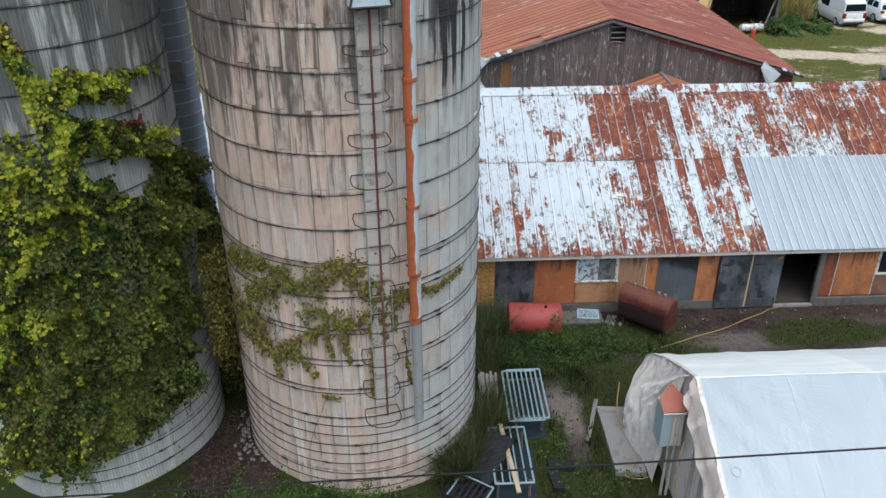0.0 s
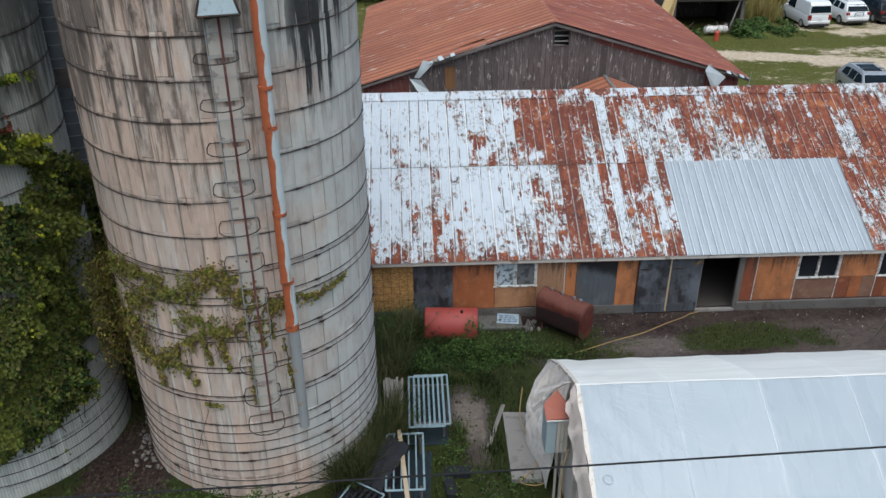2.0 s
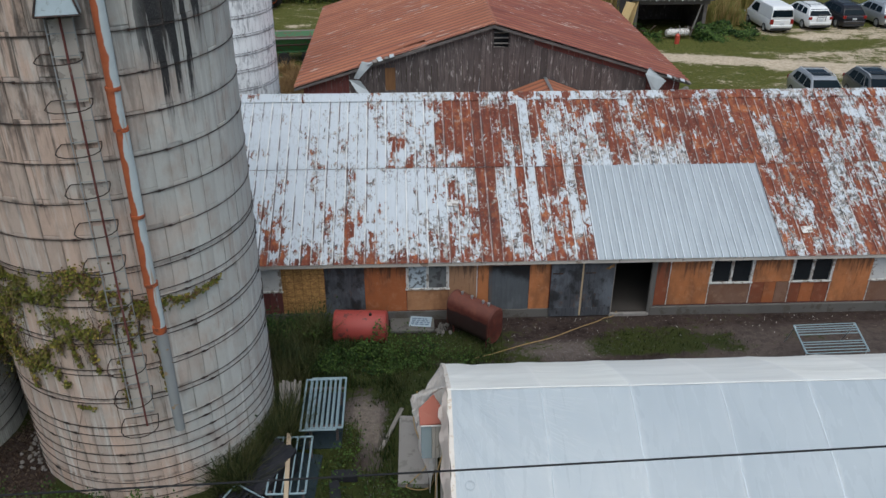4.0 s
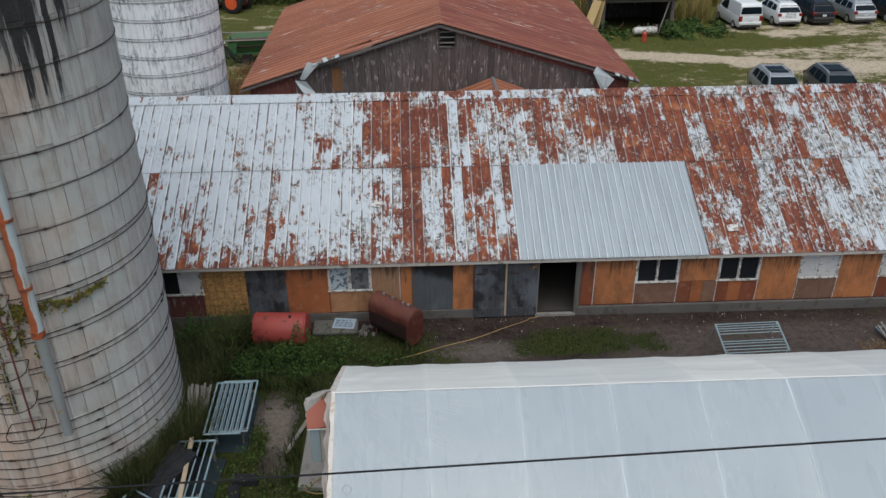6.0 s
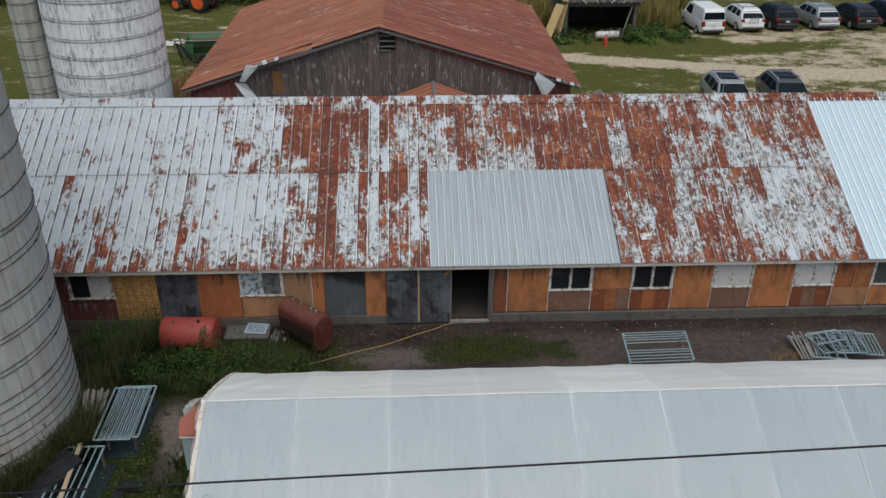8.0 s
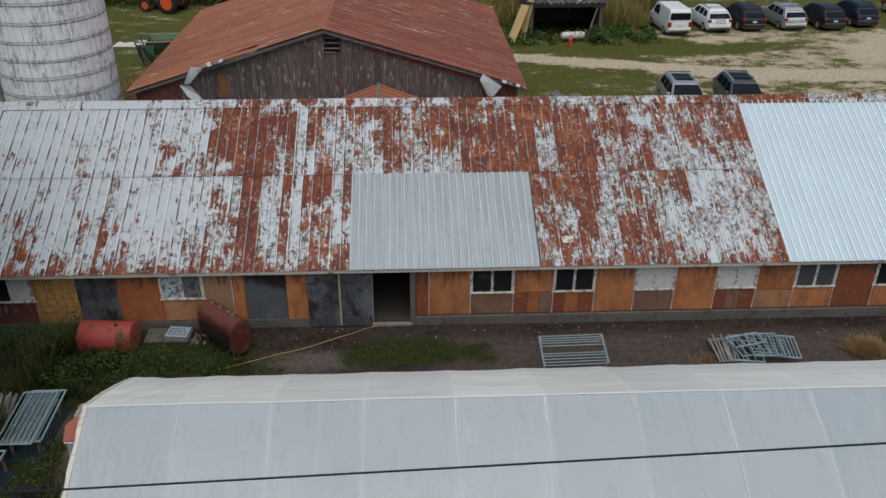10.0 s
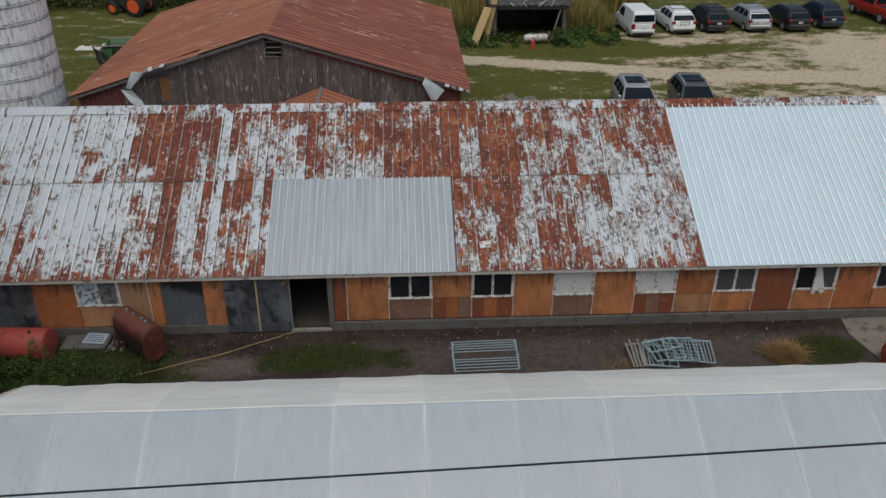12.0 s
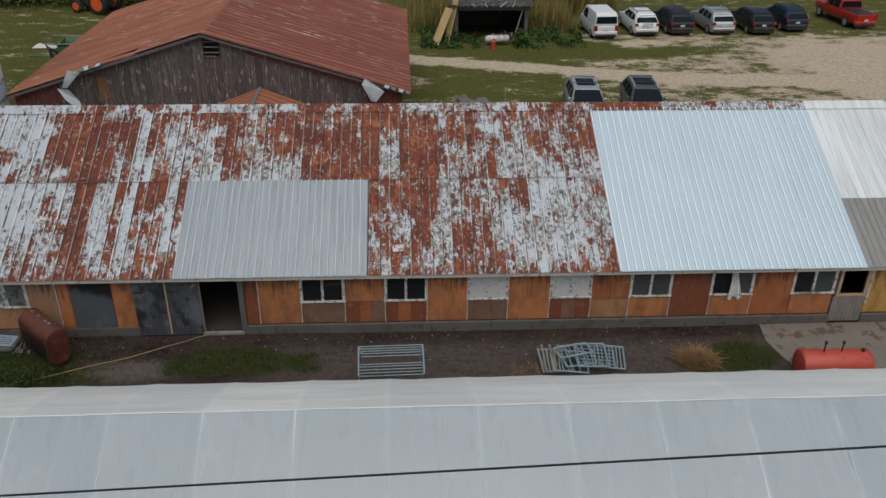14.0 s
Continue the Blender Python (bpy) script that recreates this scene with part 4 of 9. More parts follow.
TONES = {"o": (0.50, 0.185, 0.065), "p": (0.50, 0.25, 0.12), "r": (0.40, 0.125, 0.042), "d": (0.24, 0.065, 0.028), "b": (0.22, 0.125, 0.085),
         "y": (0.55, 0.31, 0.08), "t": (0.36, 0.205, 0.115), "s": (0.66, 0.36, 0.115)}
PANELS_BY_DOORS = [  # x0, x1, z0, z1, tone, board
    (0.40, 1.64, 0.30, 1.97, "s", "osb"), (1.65, 2.80, 0.28, 1.97, "", "dark"), (2.81, 4.02, 0.32, 1.97, "r", "ply"), (4.04, 5.24, 0.33, 1.08, "p", "ply"),
    (5.25, 6.10, 0.32, 1.97, "t", "ply"), (6.11, 6.43, 0.32, 1.97, "o", "ply"), (6.44, 7.63, 1.80, 1.97, "d", "ply"), (6.44, 7.63, 0.22, 1.79, "", "scorched"),
    (7.64, 8.24, 0.24, 1.97, "o", "ply"), (11.42, 11.79, 0.34, 1.97, "d", "ply"), (11.80, 13.02, 0.34, 1.97, "o", "ply"), (13.04, 14.29, 0.34, 1.06, "b", "ply"),
    (14.30, 15.48, 1.07, 1.97, "o", "ply"), (14.30, 14.72, 0.34, 1.06, "d", "ply"), (14.73, 15.08, 0.34, 1.06, "r", "ply"), (15.09, 15.48, 0.34, 1.06, "b", "ply"),
    (15.50, 15.85, 0.34, 1.06, "d", "ply"), (15.86, 16.25, 0.34, 1.06, "r", "ply"),
]
PANELS_BY_WINDOWS = [  # x0, x1, z0, z1, tone, board
    (16.26, 16.71, 0.34, 1.06, "d", "ply"), (16.73, 17.91, 0.34, 1.97, "o", "ply"), (17.93, 19.11, 0.34, 1.06, "b", "ply"), (19.13, 20.36, 0.34, 1.97, "o", "ply"),
    (20.38, 20.75, 0.34, 1.06, "d", "ply"), (20.76, 21.16, 0.34, 1.06, "b", "ply"), (21.17, 21.59, 0.34, 1.06, "d", "ply"), (21.61, 22.18, 0.98, 1.97, "r", "ply"),
    (22.19, 22.76, 0.98, 1.97, "o", "ply"), (21.61, 22.76, 0.34, 0.97, "p", "ply"), (22.78, 24.00, 0.34, 1.06, "o", "ply"), (24.02, 25.21, 0.34, 1.97, "d", "ply"),
    (25.23, 26.48, 0.34, 1.06, "o", "ply"), (26.50, 27.71, 0.34, 1.97, "r", "ply"), (27.73, 29.0, 0.34, 1.06, "o", "ply"), (30.08, 31.30, 0.34, 1.97, "y", "ply"),
    (31.31, 32.52, 0.34, 1.97, "y", "ply"), (32.53, 33.75, 0.34, 1.97, "o", "ply"),
]
PANEL_MATS = {"osb": M_OSB, "ply": M_PLY, "dark": M_DOOR, "scorched": M_SCORCH}


def clad():
    rng = random.Random(4)
    for x0, x1, z0, z1, tone, board in PANELS_BY_DOORS + PANELS_BY_WINDOWS:
        w, h = x1 - x0, z1 - z0
        s = Shape().box(0, w, -0.018, 0, 0, h, 0.003)
        ob = part("panel", s, PANEL_MATS[board], barn_wall, m=pose(x0, WALL_Y - 0.004 - rng.uniform(0, 0.012), z0, rng.uniform(-0.4, 0.4), rng.uniform(-0.3, 0.3), 0))
        if tone:
            k = rng.uniform(0.88, 1.12)
            ob.color = (*(c * k for c in TONES[tone]), 1)
    # thin pale battens over the joints
    for x in (11.80, 13.03, 14.30, 15.49, 16.72, 17.92, 19.12, 20.37, 21.6, 22.77, 24.01, 25.22, 26.49):
        s = Shape().box(-0.012, 0.012, -0.012, 0, 0, rng.uniform(0.68, 0.74) if rng.random() < 0.6 else 1.6, 0.002)
        part("batten", s, M_WHITE_PAINT, barn_wall, m=pose(x, WALL_Y - 0.035, 0.34, 0, rng.uniform(-0.5, 0.5), 0))


clad()


def barn_window(x0, x1, kinds, z0=1.09, z1=1.96, frame_mat=None, curtain=False):
    """One window of two lights; each light is glass, dusty glass, a white board or an empty dark opening."""
    mat = frame_mat or M_WHITE_PAINT
    win = part("window", Shape().box(x0, x1, WALL_Y + 0.03, WALL_Y + 0.09, z1 - 0.05, z1, 0.004), mat, barn, "weathered white two-light window")
    t = 0.065
    part("jamb", Shape().box(x0 - 0.02, x0 + t, WALL_Y - 0.045, WALL_Y + 0.03, z0, z1, 0.006), mat, win)
    part("jamb", Shape().box(x1 - t, x1 + 0.02, WALL_Y - 0.045, WALL_Y + 0.03, z0, z1, 0.006), mat, win)
    part("mullion", Shape().box((x0 + x1) / 2 - t * 0.6, (x0 + x1) / 2 + t * 0.6, WALL_Y - 0.035, WALL_Y + 0.03, z0, z1, 0.006), mat, win)
    part("window_sill", Shape().box(x0 - 0.04, x1 + 0.04, WALL_Y - 0.07, WALL_Y + 0.03, z0 - 0.045, z0, 0.006), mat, win)
    mid = (x0 + x1) / 2
    for k, (a, b) in zip(kinds, ((x0 + t, mid - t * 0.6), (mid + t * 0.6, x1 - t))):
        if k == "g":
            part("pane", Shape().box(a, b, WALL_Y + 0.012, WALL_Y + 0.018, z0, z1), M_GLASS_DARK, win, "dark window glass")
        elif k == "d":
            part("pane", Shape().box(a, b, WALL_Y - 0.004, WALL_Y + 0.002, z0, z1), M_GLASS_DUSTY, win, "dusty grey window glass")
        elif k == "m":
            part("pane", Shape().box(a, b, WALL_Y - 0.004, WALL_Y + 0.002, z0, z1), M_MESH, win, "grey dust-clogged mesh over the opening")
        elif k == "p":
            part("board", Shape().box(a, b, WALL_Y - 0.014, WALL_Y, z0, z1, 0.002), M_PEEL, win, "peeling blue-white board over the opening")
        elif k == "w":
            part("board", Shape().box(a, b, WALL_Y - 0.014, WALL_Y, z0, z1, 0.002), M_WHITE_BOARD, win, "dirty white board over the opening")
    if curtain:
        rings = []
        for i in range(9):
            z = z1 - (z1 - z0 + 0.12) * i / 8
            w = 0.12 + 0.30 * i / 8
            rings.append([(mid - 0.05 + w * (j / 14) - 0.05 * i / 8, WALL_Y - 0.08 - 0.035 * math.sin(j * 1.7 + i * 0.3), z - 0.07 * math.sin(j * 0.7) * (i / 8)) for j in range(15)])
        s = Shape().loft(rings, False, False)
        part("curtain", s, M_FILM_RIDGE, win, "torn pale plastic hanging out", True, False)
    return win


barn_window(-0.84, 0.39, "gw")
barn_window(4.03, 5.25, "pm")
barn_window(13.03, 14.30, "gg")
barn_window(15.49, 16.72, "gg")
barn_window(17.92, 19.12, "ww")
barn_window(20.37, 21.60, "ww")
barn_window(22.77, 24.01, "dd")
barn_window(25.22, 26.49, "gd", curtain=True)
barn_window(27.72, 29.02, "gd")


def barn_doors():
    # two charcoal leaves, standing shut and a little proud
    for x0, x1, tilt in ((8.26, 9.16, -1.2), (9.22, 10.12, 1.0)):
        w = x1 - x0
        leafy = part("door", Shape().box(0, w, -0.04, 0, 0, 1.86, 0.006), M_DOOR, barn, "charcoal board door, worn at the foot", m=pose(x0, WALL_Y - 0.06, 0.06, 1.6, 0, tilt))
        part("foot_board", Shape().box(0.02, w - 0.02, -0.052, -0.042, 0.0, 0.30, 0.004), M_DOOR, leafy, "mud-stained board at the foot of the door")
        part("hinge", Shape().box(0.03, 0.34, -0.075, -0.06, 1.5, 1.54, 0.003), M_HOOP, leafy)
    st = Shape().box(9.165, 9.215, WALL_Y - 0.12, WALL_Y - 0.07, 0.08, 1.98, 0.004)
    part("door_batten", st, M_PALE_WOOD, barn, "pale ochre wooden strip between the doors")
    for x0, x1, t in ((8.30, 9.1, "d"), (9.6, 10.12, "y")):
        ob = part("panel", Shape().box(0, x1 - x0, -0.02, 0, 0, 0.2, 0.003), M_PLY, barn_wall, m=pose(x0, WALL_Y - 0.03, 1.79, 0, 0, 0))
        ob.color = (*TONES[t], 1)
    part("batten", Shape().box(6.075, 6.10, WALL_Y - 0.05, WALL_Y - 0.03, 0.45, 1.95, 0.003), M_WHITE_BOARD, barn_wall)
    ragged = [(9.24, 1.99), (9.24, 1.86), (9.4, 1.84), (9.55, 1.74), (9.68, 1.79), (9.8, 1.70), (9.95, 1.66), (10.02, 1.74), (10.10, 1.72), (10.10, 1.99)]
    ob = part("panel", Shape().prism(ragged, "y", WALL_Y - 0.135, WALL_Y - 0.125), M_PLY, barn_wall)
    ob.color = (*TONES["y"], 1)
    # jambs of the open doorway
    part("door_jamb", Shape().box(11.24, 11.40, WALL_Y - 0.09, WALL_Y - 0.003, 0.1, 1.98, 0.008), M_JAMB, barn, "grey wooden jamb of the open doorway")
    part("door_jamb", Shape().box(10.10, 10.16, WALL_Y - 0.05, WALL_Y - 0.003, 0.1, 1.98, 0.006), M_GREY_WOOD, barn)
    # small door with a yellow window frame
    d = part("door", Shape().box(29.06, 30.05, WALL_Y - 0.05, WALL_Y - 0.01, 0.05, 0.92, 0.006), M_GREY_WOOD, barn, "grey wooden half door with a yellow-framed opening above")
    f = Shape()
    f.box(29.12, 29.22, WALL_Y - 0.06, WALL_Y + 0.0, 0.93, 1.95, 0.008)
    f.box(29.96, 30.06, WALL_Y - 0.06, WALL_Y + 0.0, 0.93, 1.95, 0.008)
    f.box(29.22, 29.96, WALL_Y - 0.06, WALL_Y + 0.0, 0.93, 1.02, 0.008)
    f.box(29.22, 29.96, WALL_Y - 0.06, WALL_Y + 0.0, 1.87, 1.95, 0.008)
    part("door_frame", f, M_PALE_WOOD, d, "yellow wooden frame")
    part("jamb", Shape().box(30.06, 30.12, WALL_Y - 0.08, WALL_Y - 0.01, 0.7, 1.97, 0.006), M_WHITE_PAINT, d, "flaking white jamb")


barn_doors()


def ribbed(width, length, ribs, rise, half=0.018, wave=0.0, rows=6, seed=0):
    """A roof sheet lying along y, with raised ribs at the places given across its width."""
    rng = random.Random(seed)
    xs = [(0.0, 0.0)]
    for r in ribs:
        xs += [(r - half * 1.7, 0.0), (r - half * 0.7, rise), (r + half * 0.7, rise), (r + half * 1.7, 0.0)]
    xs.append((width, 0.0))
    xs = sorted((min(width, max(0.0, x)), z) for x, z in xs)
    rings = []
    for j in range(rows + 1):
        y = length * j / rows
        w = rng.uniform(-wave, wave) if 0 < j < rows else 0
        rings.append([(x, y, z + w * math.sin(math.pi * x / width)) for x, z in xs])
    return Shape().loft(rings, False, False)


# how rusted the old sheets are: share of rust from each x on, at three heights of each row
LOW_FOOT = [(-9, 0.3), (-1.3, 0.50), (1.2, 0.34), (2.3, 0.72), (3.0, 0.42), (5.3, 0.66), (7.1, 0.50), (8.2, 0.62), (14.8, 0.62), (16.1, 0.34), (17.2, 0.72), (19.4, 0.40), (20.6, 0.48), (21.7, 0.66)]
LOW_MID = [(-9, 0.15), (-1.0, 0.20), (-0.1, 0.34), (0.6, 0.10), (2.1, 0.46), (2.9, 0.10), (3.9, 0.16), (5.3, 0.55), (6.1, 0.85), (6.9, 0.10), (7.3, 0.55), (7.7, 0.05), (8.05, 0.52), (9.0, 0.40), (14.8, 0.62), (15.4, 0.40), (16.2, 0.92), (17.0, 0.20), (17.35, 0.70), (18.5, 0.40), (19.0, 0.12), (21.4, 0.25)]
LOW_HEAD = [(-9, 0.1), (-1.6, 0.80), (-1.15, 0.05), (1.7, 0.22), (2.5, 0.07), (5.2, 0.22), (6.05, 0.97), (6.9, 0.18), (7.25, 0.95), (7.7, 0.05), (8.05, 0.92), (8.8, 0.30), (9.2, 0.75), (14.8, 0.85), (15.5, 0.70), (16.5, 0.86), (17.25, 0.08), (17.8, 0.60), (18.7, 0.14), (19.1, 0.82), (19.8, 0.10), (21.0, 0.50)]
HIGH_FOOT = [(-9, 0.03), (1.0, 0.30), (1.9, 0.05), (3.4, 0.46), (5.2, 0.62), (5.9, 0.80), (7.0, 0.20), (7.4, 0.50), (7.75, 0.08), (8.3, 0.76), (9.0, 0.34), (10.4, 0.60), (11.1, 0.12), (12.8, 0.92), (15.4, 0.48), (15.9, 0.99), (17.2, 0.34), (18.1, 0.62), (19.1, 0.28), (21.7, 0.44)]
HIGH_MID = [(-9, 0.03), (1.4, 0.09), (3.2, 0.27), (4.2, 0.14), (5.05, 0.97), (6.7, 0.82), (7.7, 0.05), (8.05, 0.72), (8.7, 0.30), (10.2, 0.72), (11.1, 0.58), (12.0, 0.86), (14.6, 1.00), (15.45, 0.36), (15.85, 0.94), (17.3, 0.68), (19.0, 0.54), (21.6, 0.86)]
HIGH_HEAD = [(-9, 0.04), (2.9, 0.14), (5.2, 0.92), (6.6, 0.62), (7.7, 0.08), (8.05, 0.55), (9.5, 0.82), (11.2, 0.38), (12.1, 0.70), (14.8, 1.00), (16.0, 0.56), (17.5, 0.74), (18.4, 0.48), (20.0, 0.66)]


def rusted(x, s):
    """Share of rust on the old roof at x, s metres up from the eave; it changes from strip to strip at the seams."""
    x = 22.34 - (math.floor((22.34 - x) / 0.305) + 0.5) * 0.305
    def at(table):
        return [f for a, f in table if a <= max(x, -8.9)][-1]
    if s < 3.44:
        return float(np.interp(s, [0.0, 0.15, 0.45, 1.7, 3.2], [0.72, at(LOW_FOOT), at(LOW_FOOT) * 0.6 + at(LOW_MID) * 0.4, at(LOW_MID), at(LOW_HEAD)]))
    return float(np.interp(s, [3.7, 5.0, 6.3], [at(HIGH_FOOT), at(HIGH_MID), at(HIGH_HEAD)]))


def barn_roof():
    total = (RIDGE_Y - EAVE_Y) / math.cos(SLOPE)
    half = RIDGE_Y - EAVE_Y
    s = Shape()
    s.prism([(EAVE_Y + 0.02, EAVE_Z - 0.03), (RIDGE_Y, RIDGE_Z - 0.03), (2 * RIDGE_Y - EAVE_Y, EAVE_Z - 0.03), (2 * RIDGE_Y - EAVE_Y, EAVE_Z - 0.11), (RIDGE_Y, RIDGE_Z - 0.11), (EAVE_Y + 0.02, EAVE_Z - 0.11)], "x", BARN_L, BARN_R)
    roof = part("roof", s, M_GREY_WOOD_X, barn, "low-pitched roof of old rusty and newer metal sheets")
    part("fascia", Shape().box(BARN_L, BARN_R, EAVE_Y - 0.03, EAVE_Y + 0.015, EAVE_Z - 0.15, EAVE_Z - 0.045, 0.005), M_FASCIA, barn, "flaking white eave board")
    part("soffit", Shape().box(BARN_L, BARN_R, EAVE_Y + 0.018, WALL_Y - 0.03, EAVE_Z - 0.16, EAVE_Z - 0.115), M_GREY_WOOD_X, barn)
    w, split = 0.61, 3.44
    rng = random.Random(8)
    n = int((22.34 - BARN_L) / w) + 1
    for i in range(n):
        x = 22.34 - (i + 1) * w
        if x < BARN_L - 0.3:
            break
        c = x + w / 2
        for row in (0, 1):
            if row == 0 and 9.7 < c < 14.9:
                continue
            start = -0.06 if row == 0 else split
            me = ribbed(w + 0.03, split + 0.06 if row == 0 else total - split, (0.03, 0.335, 0.625), 0.03, 0.016, 0.012, 9, 3 * i + row).mesh("old_sheet")
            me.attributes.new("rust", "FLOAT", "POINT").data.foreach_set("value", [rusted(x + min(w - 0.01, max(0.01, q.co.x - 0.03)), min(start + q.co.y, 3.43) if row == 0 else start + q.co.y) for q in me.vertices])
            part("roof_sheet", me, M_SHEET_OLD, roof, m=on_roof(x, start, 0.004 + 0.022 * row + 0.003 * (i % 2)))
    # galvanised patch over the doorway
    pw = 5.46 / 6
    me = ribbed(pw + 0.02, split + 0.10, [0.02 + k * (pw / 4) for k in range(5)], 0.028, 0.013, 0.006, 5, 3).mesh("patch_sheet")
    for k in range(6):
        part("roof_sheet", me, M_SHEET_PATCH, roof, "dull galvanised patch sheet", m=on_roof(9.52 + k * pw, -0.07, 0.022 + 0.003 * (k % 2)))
    # pale blue new sheets
    bw = 7.35 / 11
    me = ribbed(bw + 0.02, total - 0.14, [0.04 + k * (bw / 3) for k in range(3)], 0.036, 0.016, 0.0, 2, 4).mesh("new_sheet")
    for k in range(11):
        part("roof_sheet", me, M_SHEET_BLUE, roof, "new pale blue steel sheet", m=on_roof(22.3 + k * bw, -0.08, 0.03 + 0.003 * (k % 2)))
    # white upper and grey lower sheets at the far end
    bw = 7.35 / 9
    me = ribbed(bw + 0.02, total - 2.5, [0.03 + k * (bw / 3) for k in range(4)], 0.02, 0.016, 0.01, 4, 5).mesh("white_sheet")
    mg = ribbed(bw + 0.02, 2.56, [0.03 + k * (bw / 4) for k in range(5)], 0.02, 0.014, 0.01, 4, 6).mesh("grey_sheet")
    for k in range(12):
        part("roof_sheet", me, M_SHEET_WHITE, roof, "white painted sheet", m=on_roof(29.66 + k * bw, 2.48, 0.03 + 0.003 * (k % 2)))
        part("roof_sheet", mg, M_SHEET_GREY, roof, "dull grey sheet", m=on_roof(29.66 + k * bw, -0.06, 0.012 + 0.003 * (k % 2)))
    # two loose scraps of sheet lying on the old roof
    for x, up, turn in ((15.9, 0.85, 6), (5.45, 2.05, -10)):
        tagged(solo("sheet_scrap", Shape().box(-0.17, 0.17, -0.12, 0.12, 0.0, 0.012, 0.003), M_WHITE_PAINT, "small white scrap of sheet lying on the rusty roof", "scrap", at=on_roof(x, up, 0.045) @ pose(0, 0, 0, 0, 0, turn)), "small white scrap of sheet lying on the rusty roof", "scrap")
    # far slope, out of sight, in one sheet, and the ridge cap
    far = Shape().prism([(RIDGE_Y, RIDGE_Z), (2 * RIDGE_Y - EAVE_Y + 0.1, EAVE_Z - 0.05), (2 * RIDGE_Y - EAVE_Y + 0.1, EAVE_Z - 0.07), (RIDGE_Y, RIDGE_Z - 0.02)], "x", BARN_L, BARN_R)
    part("far_slope", far, M_SHEET_GREY, roof)
    x, k = BARN_L, 0
    while x < BARN_R - 0.01:
        e = min(x + 2.44, BARN_R, *[q for q in (22.3, 29.66) if q > x + 0.01])
        m = M_SHEET_OLD if x < 29.6 else M_SHEET_WHITE
        d, t = 0.32, 0.066 + 0.004 * (k % 2)
        s = Shape().prism([(RIDGE_Y - d, RIDGE_Z - d * 0.52 + t), (RIDGE_Y, RIDGE_Z + t + 0.012), (RIDGE_Y + d, RIDGE_Z - d * 0.52 + t), (RIDGE_Y, RIDGE_Z + t - 0.004)], "x", x, e + 0.02)
        me = s.mesh("ridge_cap")
        share = (0.10 + (0.55 if x < 12 else 0.75) * rusted(x + 1.2, 6.5) if x < 22.2 else 0.72 - 0.09 * (x - 22.2)) + rng.uniform(-0.1, 0.15)
        me.attributes.new("rust", "FLOAT", "POINT").data.foreach_set("value", [share] * len(me.vertices))
        part("ridge_cap", me, m, roof)
        x, k = e, k + 1


barn_roof()


# ---- large weathered barn behind ----
GB_Y, GB_BACK, GB_PEAK, GB_PZ, GB_L, GB_LZ, GB_R, GB_RZ = 35.9, 50.6, 7.85, 5.46, -0.62, 2.83, 16.46, 2.92
great = thing("great_barn", (0, 0, 0), "large weathered grey board barn with a rust-red corrugated roof", "barn")


M_RAKE = streaked_wood("weathered_rake_board", (0.07, 0.06, 0.055), (0.25, 0.22, 0.20), "x")
M_BROWN_WOOD = streaked_wood("brown_board", (0.16, 0.075, 0.03), (0.34, 0.17, 0.07), "z")


M_FLASH = plain("pale_zinc_flashing", (0.56, 0.60, 0.61), 0.45, 0.1, 0.15, 3.0)


